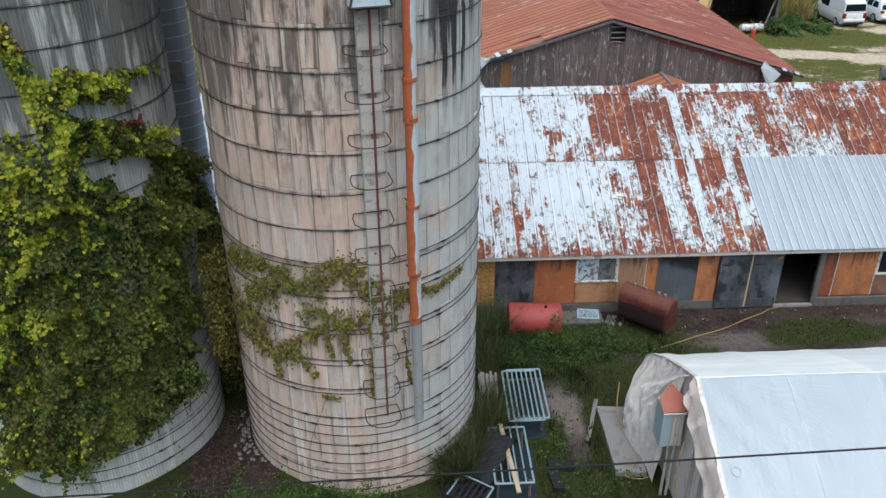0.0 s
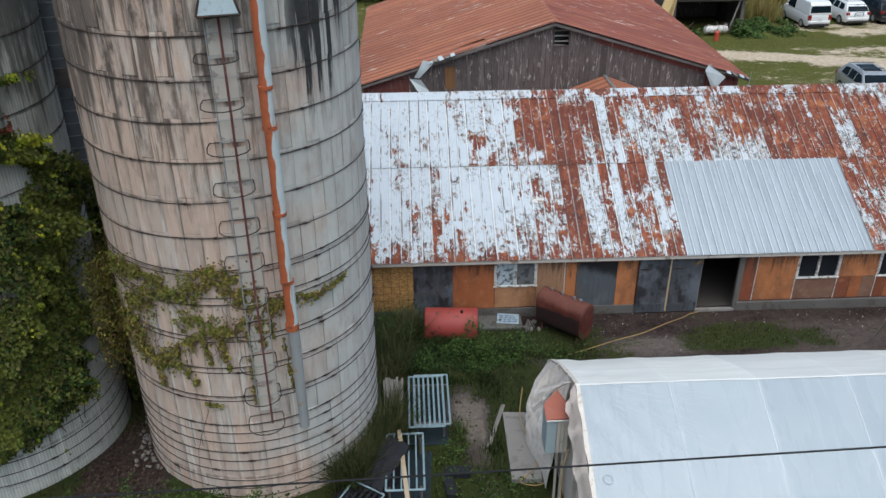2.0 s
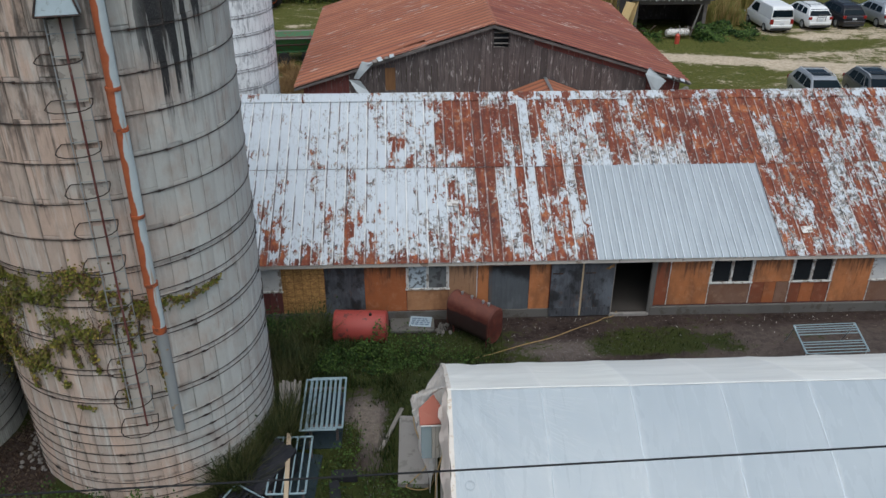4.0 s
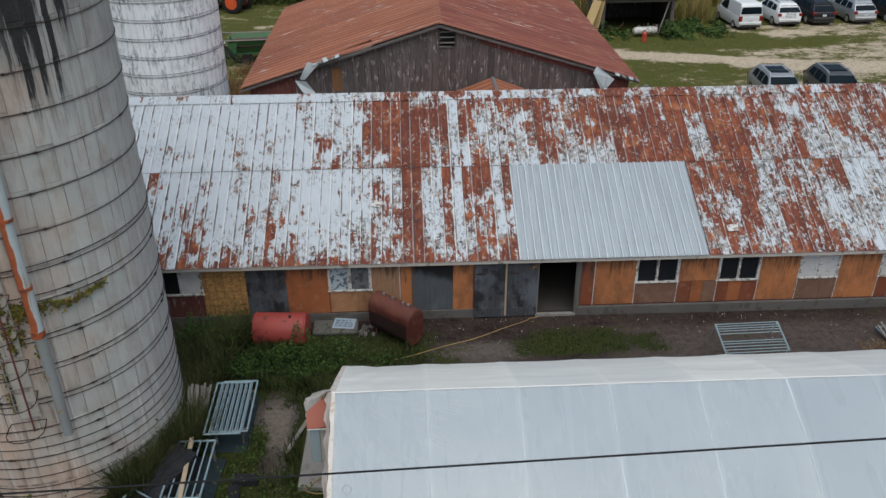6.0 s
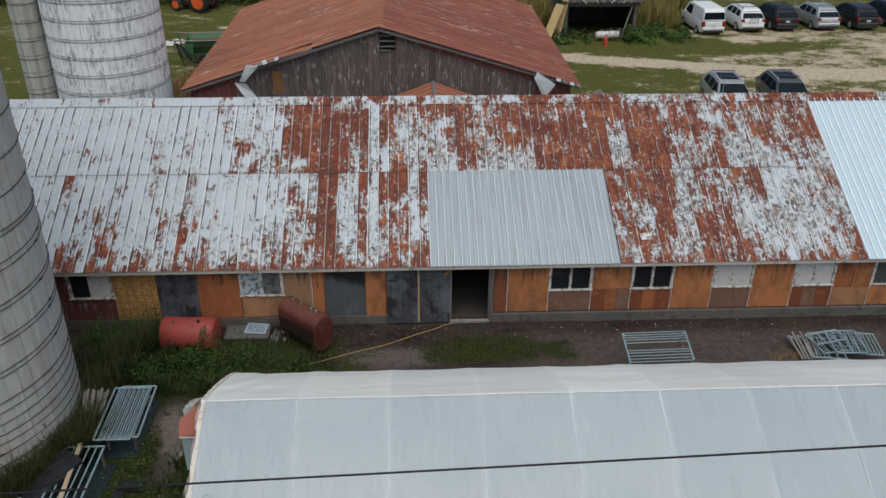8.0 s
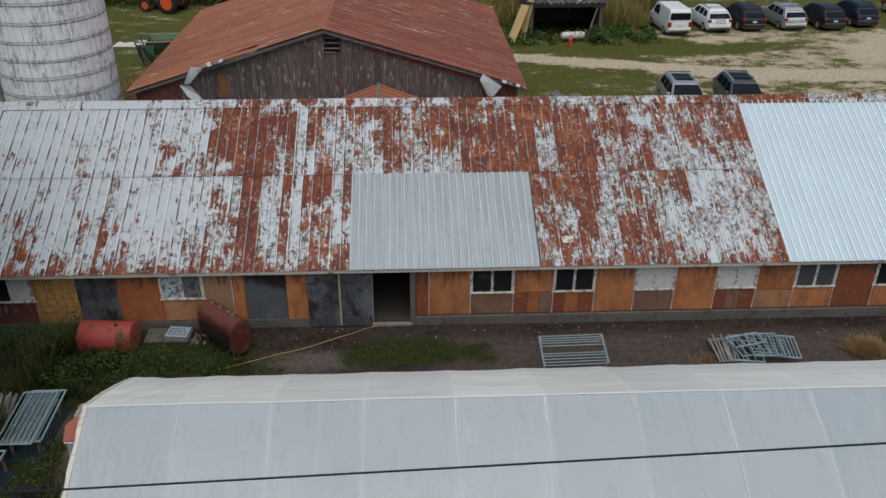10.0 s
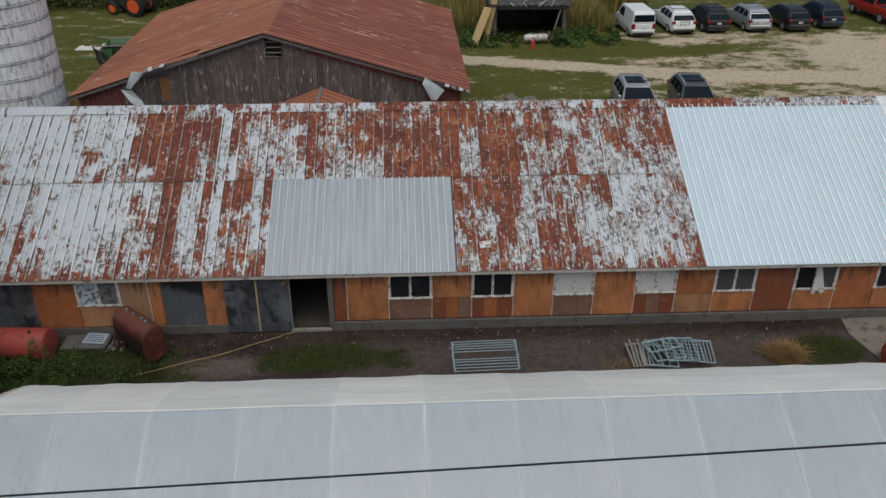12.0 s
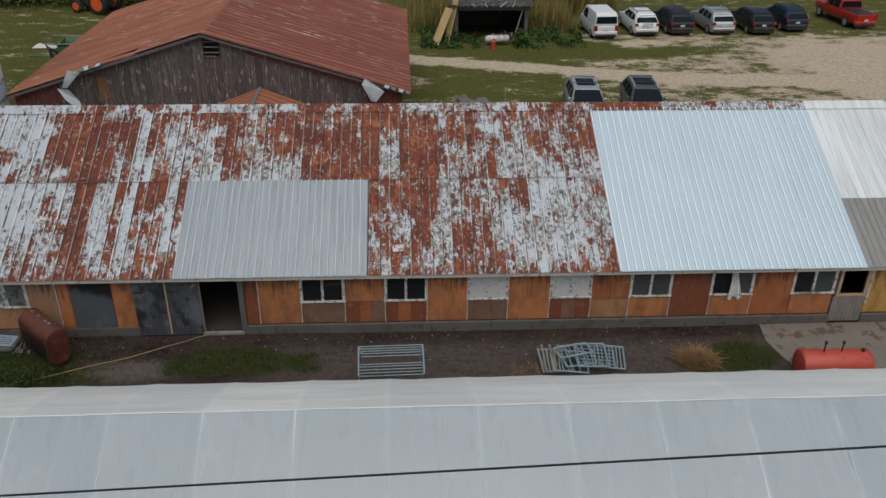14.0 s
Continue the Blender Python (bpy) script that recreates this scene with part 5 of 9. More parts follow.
def great_barn():
    base = -0.6
    back = Shape()
    back.box(GB_L + 0.35, GB_L + 0.5, GB_Y + 0.2, GB_BACK - 0.3, base, GB_LZ - 0.02)
    back.box(GB_R - 0.5, GB_R - 0.35, GB_Y + 0.2, GB_BACK - 0.3, base, GB_RZ - 0.02)
    back.prism([(GB_L + 0.35, base), (GB_R - 0.35, base), (GB_R - 0.35, GB_RZ), (GB_PEAK, GB_PZ - 0.12), (GB_L + 0.35, GB_LZ)], "y", GB_BACK - 0.3, GB_BACK - 0.15)
    wall = part("wall", back, M_BARN_BOARD, great, "weathered grey boards")
    # front boards, each its own, cut to the gable's slope
    rng = random.Random(21)
    x = GB_L + 0.35
    while x < GB_R - 0.36:
        w = min(rng.uniform(0.20, 0.30), GB_R - 0.35 - x)
        top = []
        for q in (x, x + w):
            t = GB_LZ + (GB_PZ - GB_LZ) * (q - GB_L) / (GB_PEAK - GB_L) if q < GB_PEAK else GB_RZ + (GB_PZ - GB_RZ) * (GB_R - q) / (GB_R - GB_PEAK)
            top.append(t - 0.13)
        if abs(x + w / 2 - GB_PEAK - 0.35) < 0.40:
            top = [min(t, 4.46) for t in top]
        lo = base
        if 3.2 < x + w / 2 < 3.75:
            s = Shape().prism([(x, 3.62), (x + w - 0.012, 3.62), (x + w - 0.012, max(3.64, top[1])), (x, max(3.63, top[0]))], "y", GB_Y, GB_Y + 0.028)
            part("board", s, M_BARN_BOARD, wall)
            top = [2.62, 2.62]
        dy = rng.uniform(0, 0.012)
        s = Shape().prism([(x, lo), (x + w - 0.012, lo), (x + w - 0.012, top[1]), (x, top[0])], "y", GB_Y + dy, GB_Y + dy + 0.028)
        red = x < 1.7 or x > GB_R - 2.0
        part("board", s, M_BARN_RED if red else M_BARN_BOARD, wall)
        x += w
    # strip of old red paint sheltered under the right rake
    for i in range(6):
        s = Shape()
        q = 9.6 + i * 1.0
        z = GB_RZ + (GB_PZ - GB_RZ) * (GB_R - q) / (GB_R - GB_PEAK) - 0.15
        z2 = GB_RZ + (GB_PZ - GB_RZ) * (GB_R - q - 0.98) / (GB_R - GB_PEAK) - 0.15
        s.prism([(q, z - 0.22), (q + 0.98, z2 - 0.24), (q + 0.98, z2), (q, z)], "y", GB_Y - 0.02, GB_Y - 0.003)
        part("frieze_board", s, M_BARN_RED, wall, "strip of old red paint under the rake")
    # dark sheet added behind the boards for the unlit inside
    part("dark_lining", Shape().box(GB_L + 0.6, GB_R - 0.6, GB_Y + 0.6, GB_Y + 0.66, base, 2.8), M_DARK_IN, great)
    # gable vent: a dark hole with its slats half gone
    v = part("vent", Shape().box(7.87, 8.50, GB_Y - 0.03, GB_Y + 0.02, 4.40, 4.45, 0.006), M_BARN_BOARD, great, "broken slatted gable vent")
    part("stile", Shape().box(7.84, 7.88, GB_Y - 0.03, GB_Y + 0.02, 4.452, 5.2, 0.006), M_BARN_BOARD, v)
    part("stile", Shape().box(8.50, 8.54, GB_Y - 0.03, GB_Y + 0.02, 4.452, 5.1, 0.006), M_BARN_BOARD, v)
    for i in range(6):
        x0 = 7.88 if i != 0 else 8.1
        part("slat", Shape().box(x0, 8.5 - 0.16 * (i % 3 == 2), -0.03, 0.03, -0.010, 0.010, 0.003), M_GREY_WOOD, v, m=pose(0, GB_Y + 0.06, 4.50 + i * 0.115, 48, (-4, 0, 2, 0, 5, 0)[i], 0))
    # black sheet added so that the vent hole looks dark
    part("vent_lining", Shape().box(7.6, 8.8, GB_Y + 0.5, GB_Y + 0.53, 4.0, 5.2), M_BLACK, great)
    part("loft_board", Shape().box(3.14, 3.84, GB_Y + 0.06, GB_Y + 0.09, 2.5, 3.8), M_BROWN_WOOD, great, "brown board behind the wall opening")
    # roof
    frame_s = Shape()
    for a, az, b, bz in ((GB_L, GB_LZ, GB_PEAK, GB_PZ), (GB_R, GB_RZ, GB_PEAK, GB_PZ)):
        frame_s.prism([(a, az - 0.03), (b, bz - 0.03), (b, bz - 0.10), (a, az - 0.10)], "y", GB_Y - 0.2, GB_BACK + 0.1)
    roof = part("roof", frame_s, M_GREY_WOOD, great, "rust-red corrugated roof")
    r = Shape()
    for a, az in ((GB_L, GB_LZ), (GB_R, GB_RZ)):
        d = 1 if a < GB_PEAK else -1
        r.prism([(a - 0.02 * d, az - 0.02), (GB_PEAK, GB_PZ - 0.005), (GB_PEAK, GB_PZ - 0.13), (a - 0.02 * d, az - 0.13)], "y", GB_Y - 0.25, GB_Y - 0.2)
    part("barge_board", r, M_RAKE, roof, "grey weathered rake board")
    pitch, cols = 0.5, 2
    for side in (0, 1):
        ax, az = ((GB_L, GB_LZ), (GB_R, GB_RZ))[side]
        run = math.hypot(GB_PEAK - ax, GB_PZ - az)
        tilt = math.degrees(math.atan2(GB_PZ - az, abs(GB_PEAK - ax)))
        lng = run / 3 + 0.06
        rings = []
        for j in range(5):
            rings.append([(lng * j / 4, k * pitch / 4, 0.04 * (1.0, 0.5, -0.3, 0.5)[k % 4]) for k in range(cols * 4 + 1)])
        me = Shape().loft(rings, False, False).mesh("corrugated_sheet", True)
        width = cols * pitch - 0.03
        count = int((GB_BACK - GB_Y + 0.4) / width) + 1
        rng = random.Random(side)
        for i in range(count):
            for j in range(3):
                s0 = run * j / 3 - 0.04
                d = 1 if side == 0 else -1
                p = Vector((ax + d * s0 * math.cos(radians(tilt)), GB_Y - 0.28 + i * width, az + s0 * math.sin(radians(tilt)) + 0.012 + 0.008 * j + 0.004 * (i % 2)))
                m = Matrix.Translation(p) @ (pose(0, 0, 0, 0, -tilt, 0) if side == 0 else pose(0, width, 0, 0, tilt, 0) @ pose(0, 0, 0, 0, 0, 180))
                if side == 0 and i == 0 and j == 1:
                    m = m @ pose(0, 0, 0.03, 3, 2, 4)
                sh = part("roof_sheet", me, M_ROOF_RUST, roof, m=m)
                # left slope painted lighter and warmer, as if lit from that side
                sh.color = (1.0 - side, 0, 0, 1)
    cap = Shape().prism([(GB_PEAK - 0.16, GB_PZ + 0.01), (GB_PEAK, GB_PZ + 0.075), (GB_PEAK + 0.16, GB_PZ + 0.01), (GB_PEAK, GB_PZ + 0.05)], "y", GB_Y - 0.3, GB_BACK + 0.1)
    part("ridge_cap", cap, M_ROOF_RUST, roof)
    # broken sheathing where the rake has torn away
    for i in range(5):
        x = 2.6 + i * 0.24
        z = GB_LZ + (GB_PZ - GB_LZ) * (x - GB_L) / (GB_PEAK - GB_L)
        part("broken_batten", Shape().box(-0.09, 0.10, -0.05, 0.25, -0.012, 0.012, 0.003), M_GREY_WOOD if i % 2 else M_FLASH, roof, m=pose(x, GB_Y - 0.42, z + 0.08, 8 * (i % 3), -17 + 9 * (i % 2), 14 * (i % 3) - 10))
    # torn flashing: a bent strip by the gap, a kinked piece and a row of shreds at the low corner
    def strip(lab, *rings):
        part("flashing", Shape().loft([[(x, y, z) for x, y, z in ring] for ring in rings], False, False), M_FLASH, roof, lab, False, False)
    y = GB_Y - 0.36
    strip("bent pale metal flashing", ((2.30, y - 0.05, 4.02), (2.78, y, 3.92)), ((2.10, y - 0.10, 3.62), (2.48, y - 0.04, 3.62)), ((1.92, y, 3.28), (2.14, y - 0.05, 3.26)))
    strip("torn pale metal flashing hanging down", ((1.72, y - 0.03, 3.24), (2.20, y - 0.08, 3.20)), ((2.02, y - 0.12, 2.75), (2.52, y - 0.02, 2.72)), ((2.42, y - 0.06, 2.30), (2.72, y - 0.1, 2.22)))
    strip("kinked pale metal flashing at the corner", ((14.55, y, 3.62), (14.62, y - 0.06, 3.60)), ((14.40, y - 0.10, 3.36), (15.36, y - 0.03, 3.04)), ((14.78, y - 0.05, 2.62), (15.0, y - 0.08, 2.60)))
    for i in range(4):
        x = 15.45 + i * 0.30
        z = GB_RZ + (GB_PZ - GB_RZ) * (GB_R - x) / (GB_R - GB_PEAK)
        part("broken_batten", Shape().box(-0.10, 0.10, -0.03, 0.22, -0.012, 0.012, 0.003), M_FLASH if i % 2 == 0 else M_GREY_WOOD, roof, m=pose(x, GB_Y - 0.50, z + 0.02, 10, 17 + 6 * (i % 2), 12 * (i % 2) - 6))


great_barn()


# ---- rusty link roof between the two barns ----
def link():
    ob = thing("link_building", (0, 0, 0), "low connecting building with a rust-orange gabled metal roof", "outbuilding")
    px, pz, w, drop = 10.1, 3.2, 3.3, 1.25
    s = Shape().prism([(px - w + 0.3, -0.3), (px + w - 0.3, -0.3), (px + w - 0.3, pz - drop), (px, pz - 0.12), (px - w + 0.3, pz - drop)], "y", 33.3, 35.84)
    part("wall", s, M_BARN_RED, ob)
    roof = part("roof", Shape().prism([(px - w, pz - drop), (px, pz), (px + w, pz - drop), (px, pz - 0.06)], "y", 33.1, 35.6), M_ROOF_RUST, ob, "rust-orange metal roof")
    part("ridge_cap", Shape().box(px - 0.07, px + 0.07, 33.05, 35.6, pz + 0.005, pz + 0.035, 0.01), M_GALV, roof, "pale metal ridge strip")


link()


# ---- silos ----
COURSE = 0.735


def silo(name, cx, cy, r, top, base, n, mat, label, hoops, front, near=None, stagger=0.0, hoop_mat=None):
    """A stave silo: a mortar core, staves in courses, and steel hoops. Staves between the bearings near[0] and near[1] are single pieces."""
    ob = thing(name, (cx, cy, 0), label, "silo", "stave silos")
    part("core", Shape().cyl((0, 0, base - 0.4), (0, 0, top), r - 0.035, n=72), M_CORE, ob, smooth=True)
    part("cap", Shape().cyl((0, 0, top), (0, 0, top + 0.9), r, 0.3, 48), M_GALV, ob, "low grey metal cap", True)
    wide = 2 * math.pi / n
    gap = 0.0030 / r
    me = {}

    def stave(h):
        rings = []
        for z in (0.004, 0.016, h - 0.016, h - 0.004):
            ins = 0.003 if z in (0.004, h - 0.004) else 0.0
            rings.append([((r - ins) * math.sin(a), -(r - ins) * math.cos(a), z) for a in (-wide / 2 + gap, -wide / 2 + gap * 2.2, 0.0, wide / 2 - gap * 2.2, wide / 2 - gap)])
        s = Shape().loft(rings, False, False)
        back = [[(x * (r - 0.05) / r, y * (r - 0.05) / r, z) for x, y, z in rings[0]], rings[0]]
        s.loft(back, False, False)
        back = [rings[3], [(x * (r - 0.05) / r, y * (r - 0.05) / r, z) for x, y, z in rings[3]]]
        s.loft(back, False, False)
        for j in (0, 4):
            s.add([rings[0][j], rings[3][j], tuple(c * (r - 0.05) / r if q < 2 else c for q, c in enumerate(rings[3][j])), tuple(c * (r - 0.05) / r if q < 2 else c for q, c in enumerate(rings[0][j]))], [(0, 1, 2, 3)])
        return s

    piece = stave(COURSE)
    piece_mesh = piece.mesh("stave", False, False)
    rest = Shape()
    rng = random.Random(n)
    courses = int((top - base) / COURSE) + 1
    for i in range(n):
        a = math.degrees(wide * i)
        a = a - 360 if a > 180 else a
        for k in range(courses):
            z = base + k * COURSE + stagger * (i % 2)
            out = rng.uniform(0.994, 1.004)
            if near and near[0] <= a <= near[1] and z < near[2]:
                m = pose(0, 0, z, 0, 0, a) @ Matrix.Diagonal((out, out, 1, 1))
                part("stave", piece_mesh, mat, ob, m=m)
            elif front[0] <= a <= front[1]:
                m = pose(0, 0, z, 0, 0, a)
                rest.add([m @ Vector(p) for p in piece.v], piece.f)
    st = part("stave_wall", rest, mat, ob, "", False, False)
    tagged(st, kind="stuff")
    hoop_mat = hoop_mat or M_HOOP
    for z in hoops:
        pts = [((r + 0.012) * math.sin(t), -(r + 0.012) * math.cos(t), z + 0.012 * math.sin(3 * t + z * 5)) for t in np.linspace(0, 2 * math.pi, 72, endpoint=False)]
        h = part("hoop", Shape().tube(pts, 0.009, 5, True), hoop_mat, ob, smooth=True)
        # turnbuckle lugs along the hoop
        for a in (rng.uniform(-40, 5), rng.uniform(34, 46), rng.uniform(80, 160)):
            lug = Shape().box(-0.085, 0.085, -0.014, 0.018, -0.008, 0.010, 0.004).box(-0.035, 0.015, -0.014, 0.022, -0.022, 0.022, 0.005)
            t = radians(a)
            part("lug", lug, hoop_mat, h, m=pose((r + 0.02) * math.sin(t), -(r + 0.02) * math.cos(t), z + 0.012 * math.sin(3 * t + z * 5), 0, 4, a))
    return ob


M_HOOP_GREY = plain("limewashed_hoop_steel", (0.40, 0.405, 0.41), 0.7, 0.1, 0.2, 2.0, 0.75, (0.16, 0.15, 0.15))
HOOPS_1 = [14.7, 13.97, 13.23, 12.5, 11.77, 11.05, 10.33, 9.6, 8.87, 8.14, 7.38, 6.66, 5.99, 5.88, 5.37, 5.22, 4.48, 4.37, 3.75, 3.63, 3.02, 2.90, 2.29, 2.06, 1.79, 1.52, 1.29, 1.03, 0.74, 0.5, 0.26]
silo("silo", -2.05, 17.51, 2.75, 15.0, -0.685, 56, M_STAVE, "tan-grey concrete stave silo with dark steel hoops, streaked with stains", HOOPS_1, (-115, 115), (-60, 75, 11.2), 0.075)
HOOPS_2 = [13.6, 12.86, 12.12, 11.4, 10.65, 9.92, 9.2, 8.5, 7.78, 7.05, 6.3, 5.6, 4.9, 4.55, 4.1, 3.7, 3.12, 2.6, 2.05, 1.5, 1.1, 0.8, 0.5]
silo("silo", -8.2, 17.6, 2.62, 14.5, -0.37, 64, M_STAVE_DARK, "grey concrete stave silo thickly grown over with vine", HOOPS_2, (-60, 150))
HOOPS_3 = [z + d for z in (1.3, 2.05, 2.8, 3.58, 4.3, 5.05, 5.82, 6.58, 7.34, 8.1) for d in (0.0, 0.1)]
silo("silo", -3.92, 37.5, 2.37, 9.5, -0.83, 52, M_STAVE_WHITE, "limewashed white concrete stave silo with paired hoops", HOOPS_3, (-120, 130), hoop_mat=M_HOOP_GREY)


# ---- greenhouse ----
GH_X0, GH_BAY, GH_N, GH_Y, GH_Z = 4.87, 1.80, 17, 14.25, 3.46
GH_X1 = GH_X0 + GH_BAY * GH_N


def gh_profile():
    """Half section from the ridge down: distance from the ridge and height."""
    return [(0.0, 3.46), (0.5, 3.25), (1.0, 3.02), (1.5, 2.775), (2.0, 2.505), (2.5, 2.21), (2.82, 1.98), (3.0, 1.80), (3.12, 1.55), (3.3, 1.0), (3.42, 0.5), (3.5, 0.02)]


M_SKIRT = plain("yellowed_film_edge", (0.80, 0.68, 0.60), 0.5, 0.0, 0.08, 3.0, 0.15, (0.66, 0.54, 0.46))
M_TRIM_CREAM = plain("cream_batten", (0.68, 0.62, 0.55), 0.6, 0.0, 0.2, 5.0, 0.25, (0.50, 0.40, 0.30))
greenhouse = thing("greenhouse", (0, 0, 0), "long hoop greenhouse covered in milky white plastic film", "greenhouse")


def build_greenhouse():
    rng = random.Random(5)
    prof = gh_profile()
    def skin(side):
        rings, sub = [], 16
        shape = [(d0 + (d1 - d0) * q / 3, z0 + (z1 - z0) * q / 3) for (d0, z0), (d1, z1) in zip(prof, prof[1:]) for q in range(3)] + [prof[-1]]
        for i in range(GH_N * sub + 1):
            u = i / sub
            sag = math.sin(math.pi * (u - math.floor(u))) ** 0.7 if i % sub else 0.0
            x = GH_X0 + GH_BAY * u
            ring = []
            for d, z in shape:
                k = 0.03 * sag * (1.0 if 0.3 < d < 3.0 else 0.3)
                wob = 0.02 * min(1.0, d) * noise.noise(Vector((x * 0.8, d * 1.5, side * 5.0)))
                near_end = math.exp(-(x - GH_X0) / 1.6) * min(1.0, max(0.0, (x - GH_X0) * 4)) * min(1.0, 3 * d) * (1.0 if d < 2.9 else 0.2)
                wob += 0.022 * near_end * math.sin((x - GH_X0) * 8.0 - d * 5.0 + 2.0 * noise.noise(Vector((x, d, 2.0))))
                ridge = 0.02 * noise.noise(Vector((x * 0.5, 0, 0))) if d < 0.1 else 0
                ring.append((x, GH_Y + side * (d + 0.03 * min(1.0, 2 * d) * noise.noise(Vector((x * 0.6, d, 9.0)))), z - k + wob + ridge))
            rings.append(ring)
        return Shape().loft(rings, False, False)
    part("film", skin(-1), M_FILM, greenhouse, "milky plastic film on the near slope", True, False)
    part("film", skin(1), M_FILM_FAR, greenhouse, "milky plastic film on the far slope", True, False)
    for i in range(GH_N + 1):
        x = GH_X0 + GH_BAY * i
        pts = [(x, GH_Y - d, z - 0.06) for d, z in prof][::-1] + [(x, GH_Y + d, z - 0.06) for d, z in prof[1:]]
        part("hoop", Shape().tube(pts, 0.024, 6), M_GALV, greenhouse, "galvanised steel hoop", True)
        if 0 < i < GH_N:
            # film pulled taut and doubled over the hoop
            for side in (-1,):
                rings = []
                for d, z in prof[:-3]:
                    w = 0.010 + 0.03 * abs(noise.noise(Vector((i * 3.1, d * 1.7, side))))
                    dx = 0.03 * noise.noise(Vector((i * 7.7, d * 0.9, side * 3.0)))
                    rings.append([(x + dx - w, GH_Y + side * d, z + 0.006), (x + dx, GH_Y + side * d, z + 0.014), (x + dx + w, GH_Y + side * d, z + 0.006)])
                part("film_fold", Shape().loft(rings, False, False), M_FILM_RIB if side < 0 else M_FILM_FAR, greenhouse, "", True, False)
    # a round taped patch low on the near slope
    tilt = pose(5.15, 12.47, 2.635, 29, 0, 0)
    ring = [tilt @ Vector((0.085 * math.cos(t), 0.085 * math.sin(t), 0.0)) for t in np.linspace(0, 2 * math.pi, 28, endpoint=False)]
    part("film_patch", Shape().tube(ring, 0.010, 6, True), M_FILM_RIB, greenhouse, "round taped patch", True)
    crown = [(GH_X0 - 0.04 + 0.45 * k, GH_Y - 0.02 + 0.012 * noise.noise(Vector((k * 0.7, 0, 4.0))), 3.458 + 0.02 * noise.noise(Vector(((GH_X0 + 0.45 * k) * 0.5, 0, 0)))) for k in range(int((GH_X1 - GH_X0) / 0.45) + 1)]
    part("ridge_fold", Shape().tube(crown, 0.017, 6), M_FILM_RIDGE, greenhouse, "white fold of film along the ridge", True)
    part("ridge_pipe", Shape().tube([(GH_X0, GH_Y, 3.41), (GH_X1, GH_Y, 3.41)], 0.024, 6), M_GALV, greenhouse)
    for side in (-1, 1):
        part("base_board", Shape().box(GH_X0, GH_X1, GH_Y + side * 3.53 - 0.02, GH_Y + side * 3.53 + 0.02, -0.05, 0.25, 0.005), M_GREY_WOOD_X, greenhouse)
    # pale wooden edge of the open end, and the boarded end wall
    for side in (-1, 1):
        rings = []
        fine = [(d0 + (d1 - d0) * q / 4, z0 + (z1 - z0) * q / 4) for (d0, z0), (d1, z1) in zip(prof, prof[1:]) for q in range(4)]
        for d, z in fine:
            e = 0.02 * noise.noise(Vector((d * 6, z * 6, side)))
            z += 0.4 * abs(e)
            rings.append([(GH_X0 - 0.06 + e, GH_Y + side * d, z - 0.06), (GH_X0 + 0.015, GH_Y + side * d, z - 0.07), (GH_X0 + 0.015, GH_Y + side * d, z + 0.015), (GH_X0 - 0.07 + 1.5 * e, GH_Y + side * d, z + 0.015)])
        part("end_trim", Shape().loft(rings), M_TRIM_CREAM, greenhouse, "pale batten clamping the film at the end")
    # yellowed film folded round the near edge of the end
    rings = []
    for d, z in fine:
        w = 0.46 + 0.10 * noise.noise(Vector((d * 2.5, z * 2.5, 3.0)))
        q = 0.03 * math.sin(d * 9) + 0.02 * noise.noise(Vector((d * 7, z * 7, 6.0)))
        rings.append([(GH_X0 - 0.075, GH_Y - d, z + 0.012), (GH_X0 - 0.15 - q, GH_Y - d + 0.3 * w * min(1.0, d), z - 0.35 * w), (GH_X0 - 0.13 + q, GH_Y - d + 0.6 * w * min(1.0, d), z - 0.65 * w), (GH_X0 - 0.22 - q, GH_Y - d + w * min(1.0, d), z - w)])
    part("film_edge", Shape().loft(rings, False, False), M_SKIRT, greenhouse, "yellowed film folded round the end", True, False)
    out = [(GH_Y - d, z - 0.05) for d, z in prof[:-1]][::-1] + [(GH_Y + d, z - 0.05) for d, z in prof[1:-1]]
    out = [(GH_Y - 3.45, -0.05)] + out + [(GH_Y + 3.45, -0.05)]
    part("end_wall", Shape().prism(out, "x", GH_X0 - 0.01, GH_X0 + 0.02), M_CRUMPLE, greenhouse, "end wall of dirty sagging film")
    part("far_end_wall", Shape().prism(out, "x", GH_X1 - 0.02, GH_X1), M_FILM, greenhouse)


build_greenhouse()


# ---- leaves and blades ----
def leaf_cloud(points, normals, sizes, seed, droop=0.5):
    """Many small folded, lobed leaves; one row of points, normals and sizes for each."""
    rng = np.random.default_rng(seed)
    n = len(points)
    nrm = normals + rng.normal(0, 0.45, (n, 3))
    nrm /= np.linalg.norm(nrm, axis=1)[:, None]
    down = rng.normal(0, 0.6, (n, 3)) + np.array((0, 0, -droop))
    tip = down - nrm * np.sum(down * nrm, 1)[:, None]
    tip /= np.linalg.norm(tip, axis=1)[:, None]
    side = np.cross(nrm, tip)
    s = sizes[:, None]
    fold = nrm * s * 0.16
    v = np.stack([points - tip * s * 0.5, points - tip * s * 0.15 + side * s * 0.52 + fold, points + tip * s * 0.12 + side * s * 0.33 + fold * 0.6,
                  points + tip * s * 0.6, points + tip * s * 0.12 - side * s * 0.33 + fold * 0.6, points - tip * s * 0.15 - side * s * 0.52 + fold], 1).reshape(-1, 3)
    base = (np.arange(n) * 6)[:, None]
    f = np.concatenate([base + np.array(q) for q in ((0, 1, 2, 3), (0, 3, 4, 5))])
    return v, f


